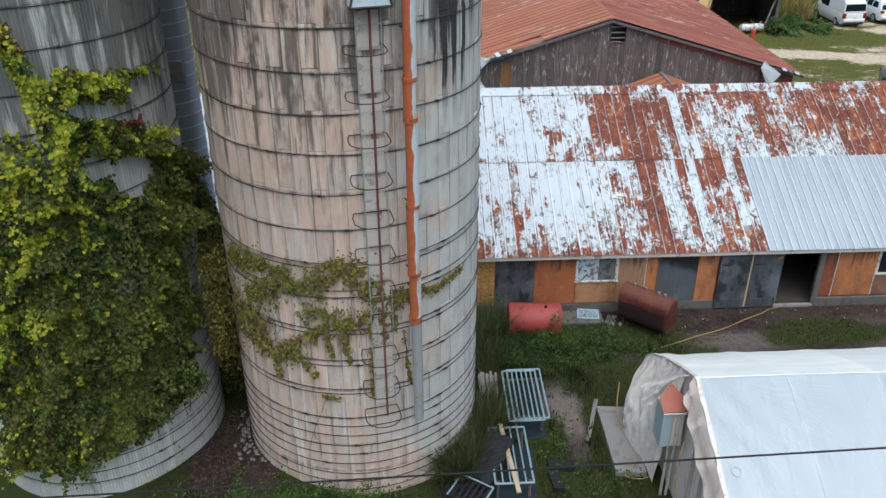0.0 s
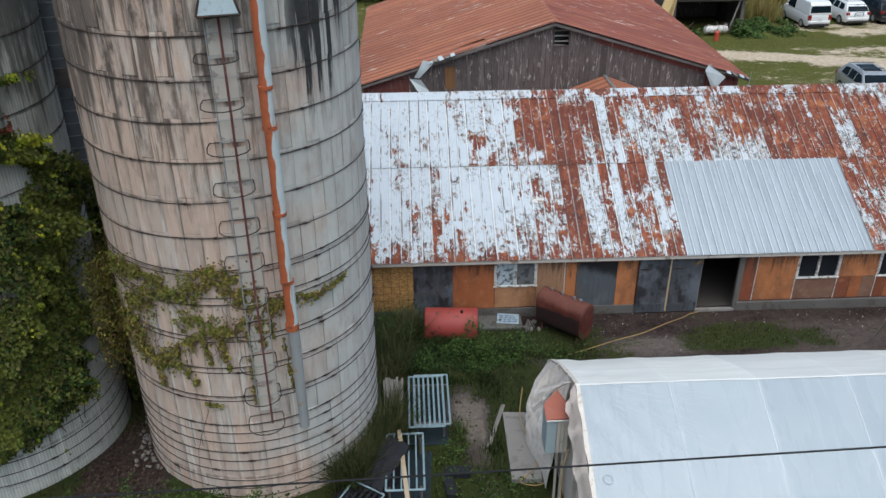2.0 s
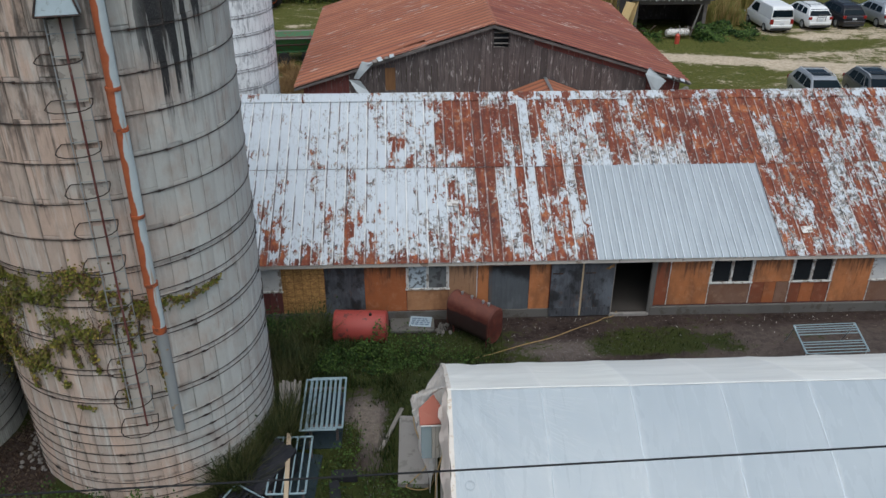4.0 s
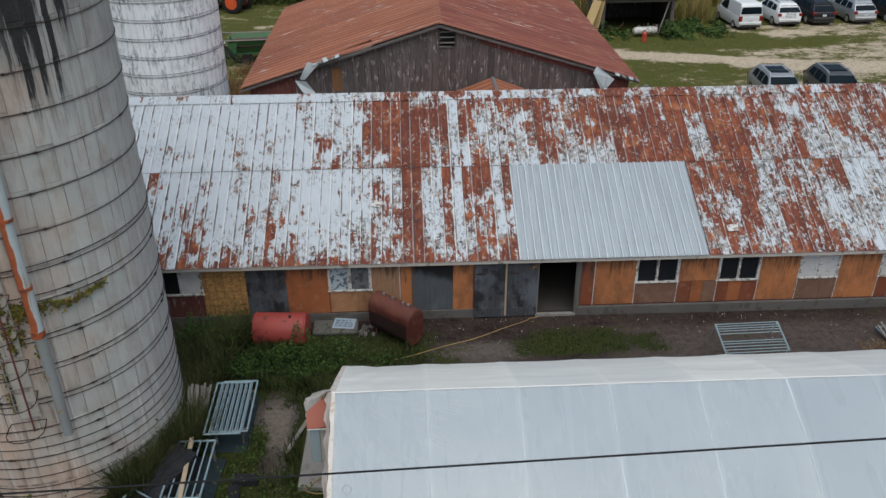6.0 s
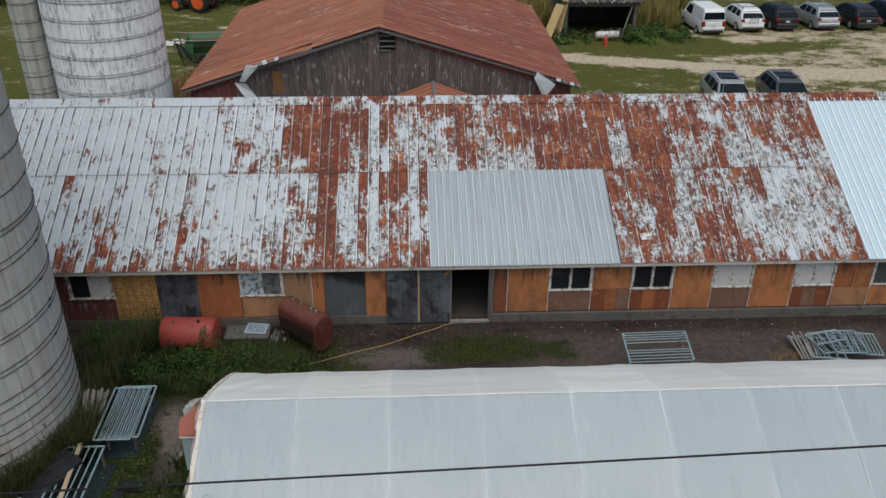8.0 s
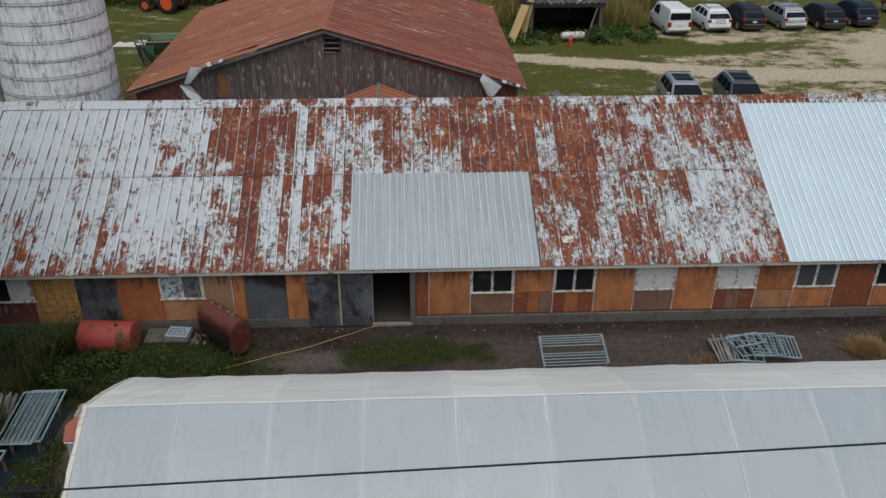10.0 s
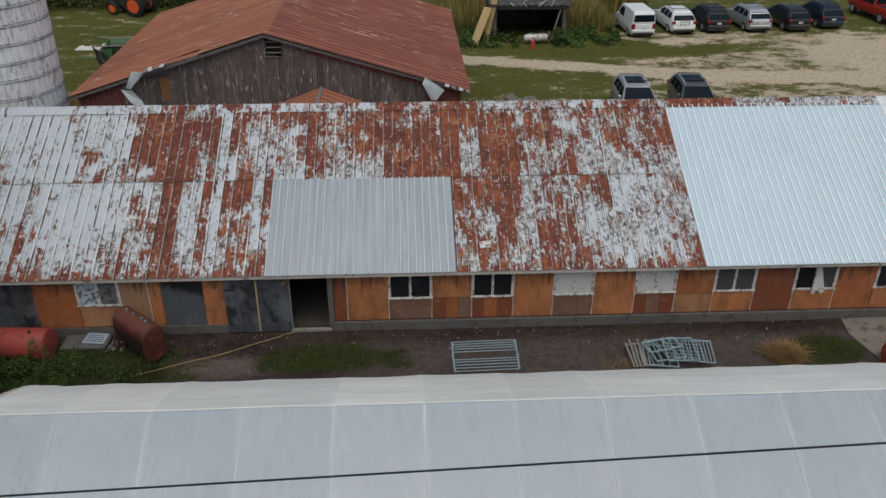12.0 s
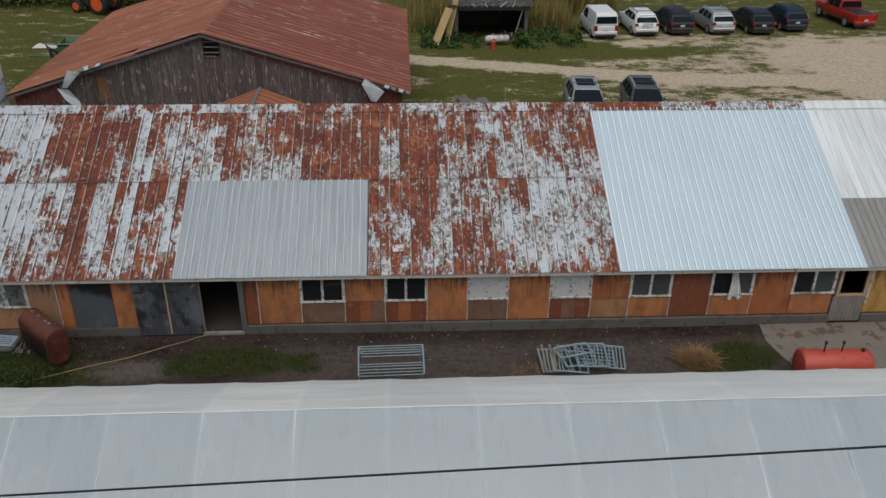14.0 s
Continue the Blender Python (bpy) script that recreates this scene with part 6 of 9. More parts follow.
def blade_cloud(roots, heights, widths, seed, lean=0.45):
    rng = np.random.default_rng(seed)
    n = len(roots)
    a = rng.uniform(0, 2 * np.pi, n)
    d = np.stack([np.cos(a), np.sin(a), np.zeros(n)], 1)
    w = np.stack([-np.sin(a), np.cos(a), np.zeros(n)], 1) * widths[:, None]
    k = (rng.uniform(0.1, 1.0, n) * lean * heights)[:, None]
    up = np.array((0, 0, 1.0)) * heights[:, None]
    v = np.stack([roots - w, roots + w, roots + up * 0.55 + d * k * 0.35 + w * 0.8, roots + up * 0.55 + d * k * 0.35 - w * 0.8, roots + up + d * k], 1).reshape(-1, 3)
    base = (np.arange(n) * 5)[:, None]
    quads = (base + np.array((0, 1, 2, 3))).tolist()
    tris = (base + np.array((3, 2, 4))).tolist()
    return v, quads + tris


def cloud(name, v, f, mat, label, category, parent=None, at=None):
    me = bpy.data.meshes.new(name)
    me.from_pydata(v.tolist() if hasattr(v, "tolist") else v, [], f.tolist() if hasattr(f, "tolist") else f)
    me.materials.append(mat)
    ob = new(name, me)
    ob.parent = parent
    if at is not None:
        ob.matrix_basis = at
    return tagged(ob, label, category, "", "stuff")


# ---- vine on the overgrown silo ----
def on_silo(a, out, z, r=2.75, cx=-2.05, cy=17.51):
    t = radians(a)
    return Vector((cx + (r + out) * math.sin(t), cy - (r + out) * math.cos(t), z))


def wall_point(cx, cy, r, a, z, out):
    t = np.radians(a)
    n = np.stack([np.sin(t), -np.cos(t), np.zeros_like(t)], 1)
    p = np.stack([cx + (r + out) * np.sin(t), cy - (r + out) * np.cos(t), z], 1)
    return p, n


def vine_density(a, z):
    """How thickly the vine covers the bearing a and height z of the overgrown silo."""
    lump = noise.noise(Vector((a * 0.05, z * 0.55, 3.0))) + 0.6 * noise.noise(Vector((a * 0.13, z * 1.4, 8.0)))
    d = 1.25 - smooth(z, 6.5, 9.3) * 1.6 - 0.8 * smooth(a, 58, 76) * smooth(z, 6.2, 7.6) + 0.55 * lump - 0.8 * smooth(a, 84, 98) * smooth(z, 4.5, 7.0)
    d -= 1.6 * smooth(1.25 - math.hypot((a - 54) / 10, (z - 7.35) / 0.42), 0, 0.6)
    d -= 1.2 * smooth(1.2 - math.hypot((a - 40) / 6, (z - 7.7) / 0.3), 0, 0.6)
    d -= 1.3 * smooth(1.2 - math.hypot((a - 74) / 9, (z - 2.6) / 1.3), 0, 0.6)
    d -= 1.0 * smooth(1.2 - math.hypot((a - 38) / 6, (z - 5.2) / 0.3), 0, 0.6)
    d -= 1.5 * smooth(a, 66, 78) * (1.0 - smooth(z, 5.6, 6.6))
    d -= 1.6 * (1.0 - smooth(z, 0.75 + 0.012 * max(0, a), 1.35 + 0.02 * max(0, a)))
    for (a0, z0, a1, z1, w) in ((18, 10.4, 30, 8.4, 0.35), (34, 9.3, 52, 9.1, 0.45), (55, 9.25, 80, 9.1, 0.16), (30, 8.5, 62, 7.9, 0.42), (60, 8.0, 84, 7.0, 0.3)):
        t = min(1.0, max(0.0, ((a - a0) * (a1 - a0) / 400 + (z - z0) * (z1 - z0)) / (((a1 - a0) ** 2) / 400 + (z1 - z0) ** 2)))
        q = math.hypot((a - a0 - t * (a1 - a0)) / 20, z - z0 - t * (z1 - z0))
        d += 1.5 * smooth(w - q, 0, w * 0.8)
    return d


def vine_on_silo_2():
    rng = np.random.default_rng(12)
    a, z = rng.uniform(-25, 100, 270000), rng.uniform(0.3, 11.5, 270000)
    keep = [k for k in range(len(a)) if rng.random() < vine_density(a[k], z[k]) * 0.52]
    a, z = a[keep], z[keep]
    bulge = np.array([max(0.0, 1.2 * noise.noise(Vector((x * 0.06, y * 0.9, 20.0)))) + max(0.0, 1.1 * noise.noise(Vector((x * 0.17, y * 2.8, 5.0)))) for x, y in zip(a, z)])
    # lit, yellower leaves go outward, higher up and to the left
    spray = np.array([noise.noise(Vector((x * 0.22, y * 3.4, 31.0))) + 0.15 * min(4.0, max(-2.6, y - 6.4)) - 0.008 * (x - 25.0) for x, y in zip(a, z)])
    outer = spray + rng.normal(0, 0.16, len(a)) > 0.34
    red = (np.hypot((a - 55) / 6, (z - 8.5) / 0.22) + rng.normal(0, 0.3, len(a)) < 1.0) | ((z > 10.0) & (a < 27) & (rng.random(len(a)) < 0.5))
    outer &= ~red
    out = rng.uniform(0.02, 0.2, len(a)) + bulge * rng.uniform(0.2, 0.9, len(a))
    out = np.where(outer, out + bulge * 0.25 + 0.05, out)
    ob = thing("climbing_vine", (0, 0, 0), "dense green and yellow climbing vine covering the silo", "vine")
    for pick, mat, lo, hi, lab in ((~outer & ~red, M_LEAF, 0.04, 0.10, "dark green leaves"), (outer, M_LEAF_LIT, 0.04, 0.10, "yellow-green outer leaves, coloured as lit"), (red, M_LEAF_RED, 0.04, 0.09, "reddened leaves")):
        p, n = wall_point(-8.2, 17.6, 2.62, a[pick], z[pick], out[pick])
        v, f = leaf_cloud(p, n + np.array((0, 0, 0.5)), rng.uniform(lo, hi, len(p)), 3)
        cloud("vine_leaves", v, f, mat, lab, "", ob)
    s = Shape()
    r2 = random.Random(3)
    for k in range(16):
        q, h = r2.uniform(-15, 90), r2.uniform(1.2, 2.0)
        pts = []
        for i in range(14):
            t = radians(q)
            pts.append((-8.2 + 2.66 * math.sin(t), 17.6 - 2.66 * math.cos(t), h))
            q += r2.uniform(-4, 4)
            h += r2.uniform(0.35, 0.7)
        part("stem", Shape().tube([p for p in pts if p[2] < 6.6], 0.012, 4), M_STEM, ob, "bare brown vine stem")


vine_on_silo_2()

VINE_MORE = 2.3
VINE_UPPER = [  # strands on the tan silo: bearing and height at both ends, half-width, leaves
    (-58, 5.60, -38, 5.75, 0.20, 600), (-38, 5.75, -22, 5.65, 0.15, 380), (-30, 5.35, -10, 5.50, 0.15, 420), (-12, 5.50, -2, 5.95, 0.20, 600),
    (-2, 5.95, 6, 5.65, 0.20, 540), (6, 5.60, 13, 5.20, 0.18, 460), (13, 5.20, 26, 5.10, 0.14, 380), (26, 5.10, 36, 5.10, 0.09, 150), (36, 5.05, 56, 5.15, 0.06, 170),
]
VINE_SIDE = [  # strands on the tan silo: bearing and height at both ends, half-width, leaves
    (-92, 5.0, -62, 4.9, 0.50, 1300), (-90, 4.2, -58, 4.0, 0.55, 1600), (-84, 3.2, -64, 3.2, 0.40, 800), (-78, 2.7, -72, 2.3, 0.20, 160),
    (-46, 4.9, -30, 5.2, 0.26, 420), (-58, 4.4, -38, 4.2, 0.32, 700), (-46, 3.8, -26, 3.75, 0.20, 460), (-28, 3.75, -20, 4.2, 0.15, 240),
    (-20, 4.2, -5, 4.62, 0.12, 230), (-5, 4.62, 8, 4.75, 0.15, 230), (-20, 4.85, -2, 4.9, 0.18, 170),
]
HANGING = [  # strands on the tan silo: bearing and height at both ends, half-width, leaves
    (-2, 4.6, 0, 3.75, 0.08, 140), (-9, 4.55, -7, 3.85, 0.06, 100), (-21, 3.75, -14, 3.35, 0.10, 130), (-34, 3.7, -32, 3.1, 0.09, 130), (-12, 2.85, -5, 2.83, 0.05, 50),
    (19, 5.1, 19, 4.4, 0.09, 140), (23, 4.3, 25, 3.0, 0.05, 110), (9, 4.9, 9, 2.85, 0.06, 140), (14, 5.0, 15, 4.2, 0.08, 100),
]


def vine_on_silo_1():
    rng = np.random.default_rng(31)
    pts, nrm = [], []
    ob = thing("climbing_vine", (0, 0, 0), "straggling vine with turning brown-green leaves on the silo", "vine")
    s = Shape()
    for a0, z0, a1, z1, w, count in VINE_UPPER + VINE_SIDE + HANGING:
        count = int(count * VINE_MORE)
        t = rng.random(count)
        lump = np.array([0.4 + abs(noise.noise(Vector((a0 + (a1 - a0) * q, q * 6 + z0, 1.0)))) * 1.7 for q in t])
        a = a0 + (a1 - a0) * t + rng.normal(0, w * 11, count) * lump
        z = z0 + (z1 - z0) * t + rng.normal(0, w * 0.75, count) * lump
        keep = np.array([noise.noise(Vector((q * 0.4, h * 7.0, 2.0))) > -0.12 for q, h in zip(a, z)])
        a, z = a[keep], z[keep]
        count = len(a)
        out = rng.uniform(0.02, 0.10, count) + (0.55 * rng.random(count) * (a < -58))
        p, n = wall_point(-2.05, 17.51, 2.75, a, z, out)
        pts.append(p)
        nrm.append(n)
        line = []
        for i in range(9):
            q = i / 8
            t1 = radians(a0 + (a1 - a0) * q + rng.normal(0, 1.0))
            line.append((-2.05 + 2.80 * math.sin(t1), 17.51 - 2.80 * math.cos(t1), z0 + (z1 - z0) * q + rng.normal(0, 0.06)))
        part("stem", Shape().tube(line, 0.010, 4), M_STEM, ob, "bare brown vine stem")
    p, n = np.concatenate(pts), np.concatenate(nrm)
    v, f = leaf_cloud(p, n + np.array((0, 0, 0.4)), rng.uniform(0.028, 0.07, len(p)), 9)
    cloud("vine_leaves", v, f, M_LEAF_AUTUMN, "brown, yellow and green leaves", "", ob)
    for k in range(46):
        a0, z0 = rng.uniform(-60, 14), rng.uniform(4.3, 5.5)
        line, a1 = [], a0
        for i in range(6):
            q = on_silo(a1, 0.03 + 0.05 * rng.random(), z0 - i * 0.12 * (0.5 + rng.random()))
            line.append(q)
            a1 += rng.normal(0, 1.2)
        part("twig", Shape().tube(line, 0.005, 3), M_STEM, ob)
    # crack-like stem line low on the wall
    line = [(-2.05 + 2.782 * math.sin(radians(a)), 17.51 - 2.782 * math.cos(radians(a)), z) for a, z in ((-10, 2.95), (-14, 2.4), (-18, 1.9), (-21, 1.4), (-22, 0.9))]
    part("stem", Shape().tube(line, 0.005, 4), M_STEM, ob)


vine_on_silo_1()


# ---- ladder, hatch and fill pipe on the tan silo ----
def silo_ladder():
    ob = thing("caged_ladder", (0, 0, 0), "thin steel ladder with open cage hoops fixed to the silo", "ladder")
    a0, a1, lo, hi = 9.6, 14.2, 2.35, 14.2
    part("rail", Shape().tube([on_silo(a0, 0.14, lo + 0.5), on_silo(a0, 0.14, hi)], 0.012, 6), M_PIPE_GREY, ob, "grey steel rail")
    part("rail", Shape().tube([on_silo(a1, 0.14, lo), on_silo(a1, 0.14, hi)], 0.022, 6), M_BARN_RED, ob, "dark red rust-coated rail")
    part("rail", Shape().tube([on_silo(a0 + 8.4, 0.14, lo + 0.4), on_silo(a0 + 8.4, 0.14, hi)], 0.011, 5), M_PIPE_GREY, ob, "grey steel rail")
    for k in range(13):
        z = 2.62 + 0.735 * k
        panel = []
        for a in (a0 + 0.3, a0 + 2.3, a0 + 4.3, a0 + 6.2, a0 + 8.2):
            panel.append(on_silo(a, 0.030, z))
        s = Shape().loft([[p + Vector((0, 0, h)) for p in panel] for h in (0.0, 0.64)], False, False)
        part("backing_sheet", s, M_LADDER, ob, "pale blue-grey sheet behind the rungs", False, False)
    z = lo + 0.35
    while z < 11.5:
        part("rung", Shape().tube([on_silo(a0, 0.14, z), on_silo(a0 + 8.4, 0.14, z)], 0.009, 5), M_GALV, ob)
        z += 0.367
    for z in (2.5, 3.23, 4.0, 4.78, 5.5, 6.27, 7.0, 7.75, 8.5, 9.27, 10.05):
        pts = [on_silo(a0 - 4.2, 0.02, z)]
        for k in range(9):
            t = math.pi * (k / 8)
            pts.append(on_silo(11.9 - 7.0 * math.cos(t), 0.16 + 0.48 * math.sin(t) ** 0.7, z - 0.02))
        pts.append(on_silo(19.0, 0.02, z))
        part("cage_hoop", Shape().tube(pts, 0.010, 5), M_HOOP, ob)
        part("bracket", Shape().tube([on_silo(a0 - 4.2, 0.03, z + 0.01), on_silo(19.0, 0.03, z + 0.01)], 0.009, 5), M_HOOP, ob)


silo_ladder()


M_HATCH = plain("pale_blue_hatch_sheet", (0.44, 0.52, 0.55), 0.5, 0.0, 0.12, 9.0, 0.08, (0.30, 0.34, 0.35))


def silo_hatch():
    ob = thing("silo_hatch", (0, 0, 0), "pale blue-grey sheet metal chute hatch on the silo", "hatch")
    c = on_silo(14.2, 0.0, 0)
    m = pose(c.x, c.y, 10.72, 0, 0, 14)
    s = Shape()
    s.add([m @ Vector(p) for p in ((-0.33, -0.02, 0), (0.33, -0.02, 0), (0.33, -0.34, 0), (-0.33, -0.34, 0), (-0.2, 0.0, 0.62), (0.2, 0.0, 0.62), (0.2, -0.24, 0.62), (-0.2, -0.24, 0.62))],
          [(0, 1, 2, 3), (4, 7, 6, 5), (0, 4, 5, 1), (1, 5, 6, 2), (2, 6, 7, 3), (3, 7, 4, 0)])
    part("hood", s, M_HATCH, ob)
    fr = Shape()
    fr.tube([m @ Vector(p) for p in ((-0.34, -0.35, 0), (0.34, -0.35, 0))], 0.02, 6)
    fr.tube([m @ Vector(p) for p in ((-0.34, -0.35, 0), (-0.16, -0.25, 0.62))], 0.018, 6)
    fr.tube([m @ Vector(p) for p in ((0.34, -0.35, 0), (0.16, -0.25, 0.62))], 0.018, 6)
    part("rim", fr, M_HOOP, ob)
    part("chute", Shape().box(-0.26, 0.26, -0.3, 0.05, 0.62, 3.6, 0.02, m), M_HATCH, ob)


silo_hatch()


def two_tone_pipe():
    n = Nodes("half_rusted_pipe")
    p = n.pos()
    x = n.math("ADD", n.xyz(n.local())[0], n.math("MULTIPLY", n.math("SUBTRACT", n.noise(n.scaled(p, 3, 3, 1.9), 1.0, 5.0), 0.5), 0.19))
    mask = n.step(x, 0.022, 0.036)
    rust = n.mix(n.noise(p, 7.0, 5.0), (0.30, 0.065, 0.025), (0.50, 0.14, 0.05))
    paint = n.mix(n.noise(p, 5.0, 5.0), (0.42, 0.48, 0.49), (0.56, 0.61, 0.61))
    run = n.step(n.noise(n.scaled(p, 16, 16, 0.8), 1.0, 5.0, 0.6), 0.56, 0.66)
    paint = n.mix(n.math("MULTIPLY", n.math("MULTIPLY", run, n.step(n.xyz(p)[2], 9.6, 8.6)), 0.7), paint, (0.38, 0.22, 0.09))
    return n.done(n.mix(mask, rust, paint), 0.65, 0.0, n.bump(n.noise(p, 40.0, 3.0), 0.2, 0.004))


M_PIPE_TWO = two_tone_pipe()


def fill_pipe():
    ob = thing("fill_pipe", (-0.72, 14.72, 0), "tall silo fill pipe, half rust orange, half pale blue", "pipe")
    prev = None
    for i, (z0, z1) in enumerate(((12.6, 14.6), (9.52, 12.6), (8.80, 9.5), (7.18, 8.78), (5.75, 7.15), (4.78, 5.73))):
        dx = 0.02 * (i % 2) - 0.01
        seg = part("pipe_section", Shape().cyl((0, 0, 0), (0, 0, z1 - z0), 0.112, n=20), M_PIPE_TWO, ob, "", True, m=pose(dx, 0, z0, 0, 0, 10 * (i % 3) - 8))
    for z in (12.6, 9.5, 8.79, 7.16, 5.74):
        part("collar", Shape().cyl((0, 0, z - 0.035), (0, 0, z + 0.035), 0.128, n=20), M_PIPE_ORANGE, ob, "rusty joint collar", True)
    part("elbow", Shape().cyl((0, 0, 4.66), (0, 0, 4.80), 0.130, n=20), M_PIPE_ORANGE, ob, "rusty end collar", True)
    part("lower_pipe", Shape().cyl((0.03, 0.0, 2.25), (0.02, 0, 4.68), 0.10, 0.108, 18), M_PIPE_GREY, ob, "dull grey lower pipe", True)
    for z in (10.3, 7.17, 5.75, 3.0):
        part("stand_off", Shape().tube([(0, 0.0, z), (-0.17, 0.36, z)], 0.012, 5), M_HOOP, ob)


fill_pipe()


def ringed_tube(name, cx, cy, r, z0, z1, step, mat, ring_mat, label):
    ob = thing(name, (cx, cy, 0), label, "silo chute")
    part("tube", Shape().cyl((0, 0, z0), (0, 0, z1), r, n=32), mat, ob, "", True)
    z = z0 + step
    while z < z1:
        pts = [((r + 0.008) * math.cos(t), (r + 0.008) * math.sin(t), z) for t in np.linspace(0, 2 * math.pi, 32, endpoint=False)]
        part("ring", Shape().tube(pts, 0.012, 5, True), ring_mat, ob)
        z += step
    return ob


chute_2 = ringed_tube("silo_chute", -6.19, 20.16, 0.56, 0.0, 14.0, 0.30, plain("blue_grey_chute_steel", (0.24, 0.265, 0.30), 0.45, 0.4, 0.15, 3.0), M_GALV, "blue-grey ringed metal chute beside the overgrown silo")
part("door", Shape().box(0.02, 0.44, -0.60, -0.40, 8.05, 8.50, 0.01), M_RAKE, chute_2, "dark brown wooden hatch")
ringed_tube("silo_chute", -7.0, 37.2, 0.60, -0.6, 9.0, 0.76, M_STAVE_DARK, M_HOOP, "grey concrete ringed chute beside the white silo")


# ---- rods on the barn ridge ----
def ridge_rods():
    s = Shape().cyl((0, 0, 0), (0, 0, 0.5), 0.012, 0.005, 8)
    base = thing("lightning_rod", (0, RIDGE_Y, RIDGE_Z + 0.05), "thin pale lightning rod on the barn ridge", "lightning rod", "ridge rods")
    part("rod", s, M_GALV, base)
    part("foot", Shape().box(-0.06, 0.06, -0.06, 0.06, 0.0, 0.03, 0.006), M_GALV, base)
    for x in (6.5, 13.0, 19.5, 26.0, 32.5):
        copy_thing(base, pose(x, RIDGE_Y, RIDGE_Z + 0.05, 0, random.uniform(-6, 6), 0))


ridge_rods()


# ---- overhead cable ----
def cable():
    pts = []
    for i in range(41):
        t = i / 40
        x = -22 + 80 * t
        q = (x + 5) / 35
        pts.append((x, 11.1 - 2.3 * q, 4.02 + 3.46 * q - 0.06 * (1 - ((x - 12) / 20) ** 2) * (1 if abs(x - 12) < 20 else 0)))
    return solo("overhead_cable", Shape().tube(pts, 0.016, 6), M_CABLE, "black overhead cable slung across the yard", "cable")


cable()


# ---- tanks ----
def drum(name, at, turn, length, r, mat, label, cradle=True):
    ob = thing(name, at, label, "tank", turn=turn)
    rings = []
    for x, q in ((-length / 2, r * 0.86), (-length / 2 + 0.02, r * 0.97), (-length / 2 + 0.05, r), (length / 2 - 0.05, r), (length / 2 - 0.02, r * 0.97), (length / 2, r * 0.86)):
        rings.append([(x, q * math.cos(t), r + q * math.sin(t)) for t in np.linspace(0, 2 * math.pi, 36, endpoint=False)])
    body = part("tank_body", Shape().loft(rings), mat, ob, "", True)
    for x in (-length / 2 + 0.06, length / 2 - 0.06):
        pts = [(x, (r + 0.004) * math.cos(t), r + (r + 0.004) * math.sin(t)) for t in np.linspace(0, 2 * math.pi, 36, endpoint=False)]
        part("seam", Shape().tube(pts, 0.010, 5, True), mat, ob)
    return ob


red = drum("fuel_tank", (2.70, 21.0, 0.0), -4, 1.52, 0.46, M_TANK_RED, "faded red steel drum tank lying in weeds")
part("bung", Shape().cyl((0.3, -0.1, 0.9), (0.3, -0.1, 0.97), 0.04), M_HOOP, red)


def obround_tank():
    ob = thing("heating_oil_tank", (5.95, 21.02, 0), "rusted brown obround heating oil tank on short legs", "tank", turn=-43)
    hw, h, L, z0 = 0.33, 1.12, 1.55, 0.14
    def ring(x, k):
        pts = []
        for t in np.linspace(0, math.pi, 13):
            pts.append((x, hw * k * math.cos(t), z0 + h - hw + hw * k * math.sin(t)))
        for t in np.linspace(math.pi, 2 * math.pi, 13):
            pts.append((x, hw * k * math.cos(t), z0 + hw + hw * k * math.sin(t)))
        return pts
    rings = [ring(-L / 2, 0.9), ring(-L / 2 + 0.03, 1.0), ring(L / 2 - 0.03, 1.0), ring(L / 2, 0.9)]
    part("tank_body", Shape().loft(rings), M_TANK_OIL, ob, "", True)
    for x in (-L / 2 + 0.03, L / 2 - 0.03):
        part("seam", Shape().tube(ring(x, 1.01), 0.012, 5, True), M_TANK_RUST, ob)
    for x in (-0.45, -0.1, 0.3, 0.5):
        part("fitting", Shape().cyl((x, 0, z0 + h - 0.01), (x, 0, z0 + h + 0.07), 0.03, n=10).cyl((x, 0, z0 + h + 0.05), (x, 0, z0 + h + 0.09), 0.045, n=6), M_GALV, ob, "grey pipe fitting", True)
    for x in (-0.6, 0.6):
        for y in (-0.2, 0.2):
            part("leg", Shape().cyl((x, y, 0), (x, y, z0 + 0.12), 0.025, n=8), M_TANK_RUST, ob)
    return ob


obround_tank()
newtank = drum("fuel_tank", (27.9, 19.3, 0.0), -1, 1.95, 0.42, M_TANK_NEW, "bright red cylindrical tank with two upright pipes")
for px in (-0.35, 0.15):
    part("riser", Shape().cyl((px, 0, 0.82), (px, 0, 1.12), 0.02, n=8).cyl((px, 0, 1.10), (px, 0, 1.18), 0.04, n=8), M_HOOP, newtank, "dark upright filler pipe", True)
part("gauge", Shape().cyl((0.75, 0, 0.82), (0.75, 0, 0.92), 0.045, n=10), M_HOOP, newtank, "", True)


# ---- clutter by the barn wall ----
solo("concrete_slab", Shape().box(3.52, 4.82, 21.25, 21.93, 0.0, 0.10, 0.02), plain("damp_dark_concrete", (0.12, 0.115, 0.105), 0.9, 0.0, 0.25, 2.0, 0.25, (0.07, 0.066, 0.06)), "grey weathered slab lying against the barn", "slab")
M_SIGN = plain("pale_blue_sign_paint", (0.36, 0.45, 0.52), 0.5, 0.0, 0.15, 9.0, 0.1, (0.25, 0.28, 0.30))
M_SIGN_INK = plain("blue_sign_ink", (0.10, 0.15, 0.22), 0.6)
sign = solo("sign_board", Shape().box(-0.32, 0.32, -0.24, 0.24, 0, 0.015, 0.003), M_SIGN, "small pale blue sign board lying flat with unreadable lettering", "sign", at=pose(4.42, 21.68, 0.11, 3, 0, -8))
rs = random.Random(2)
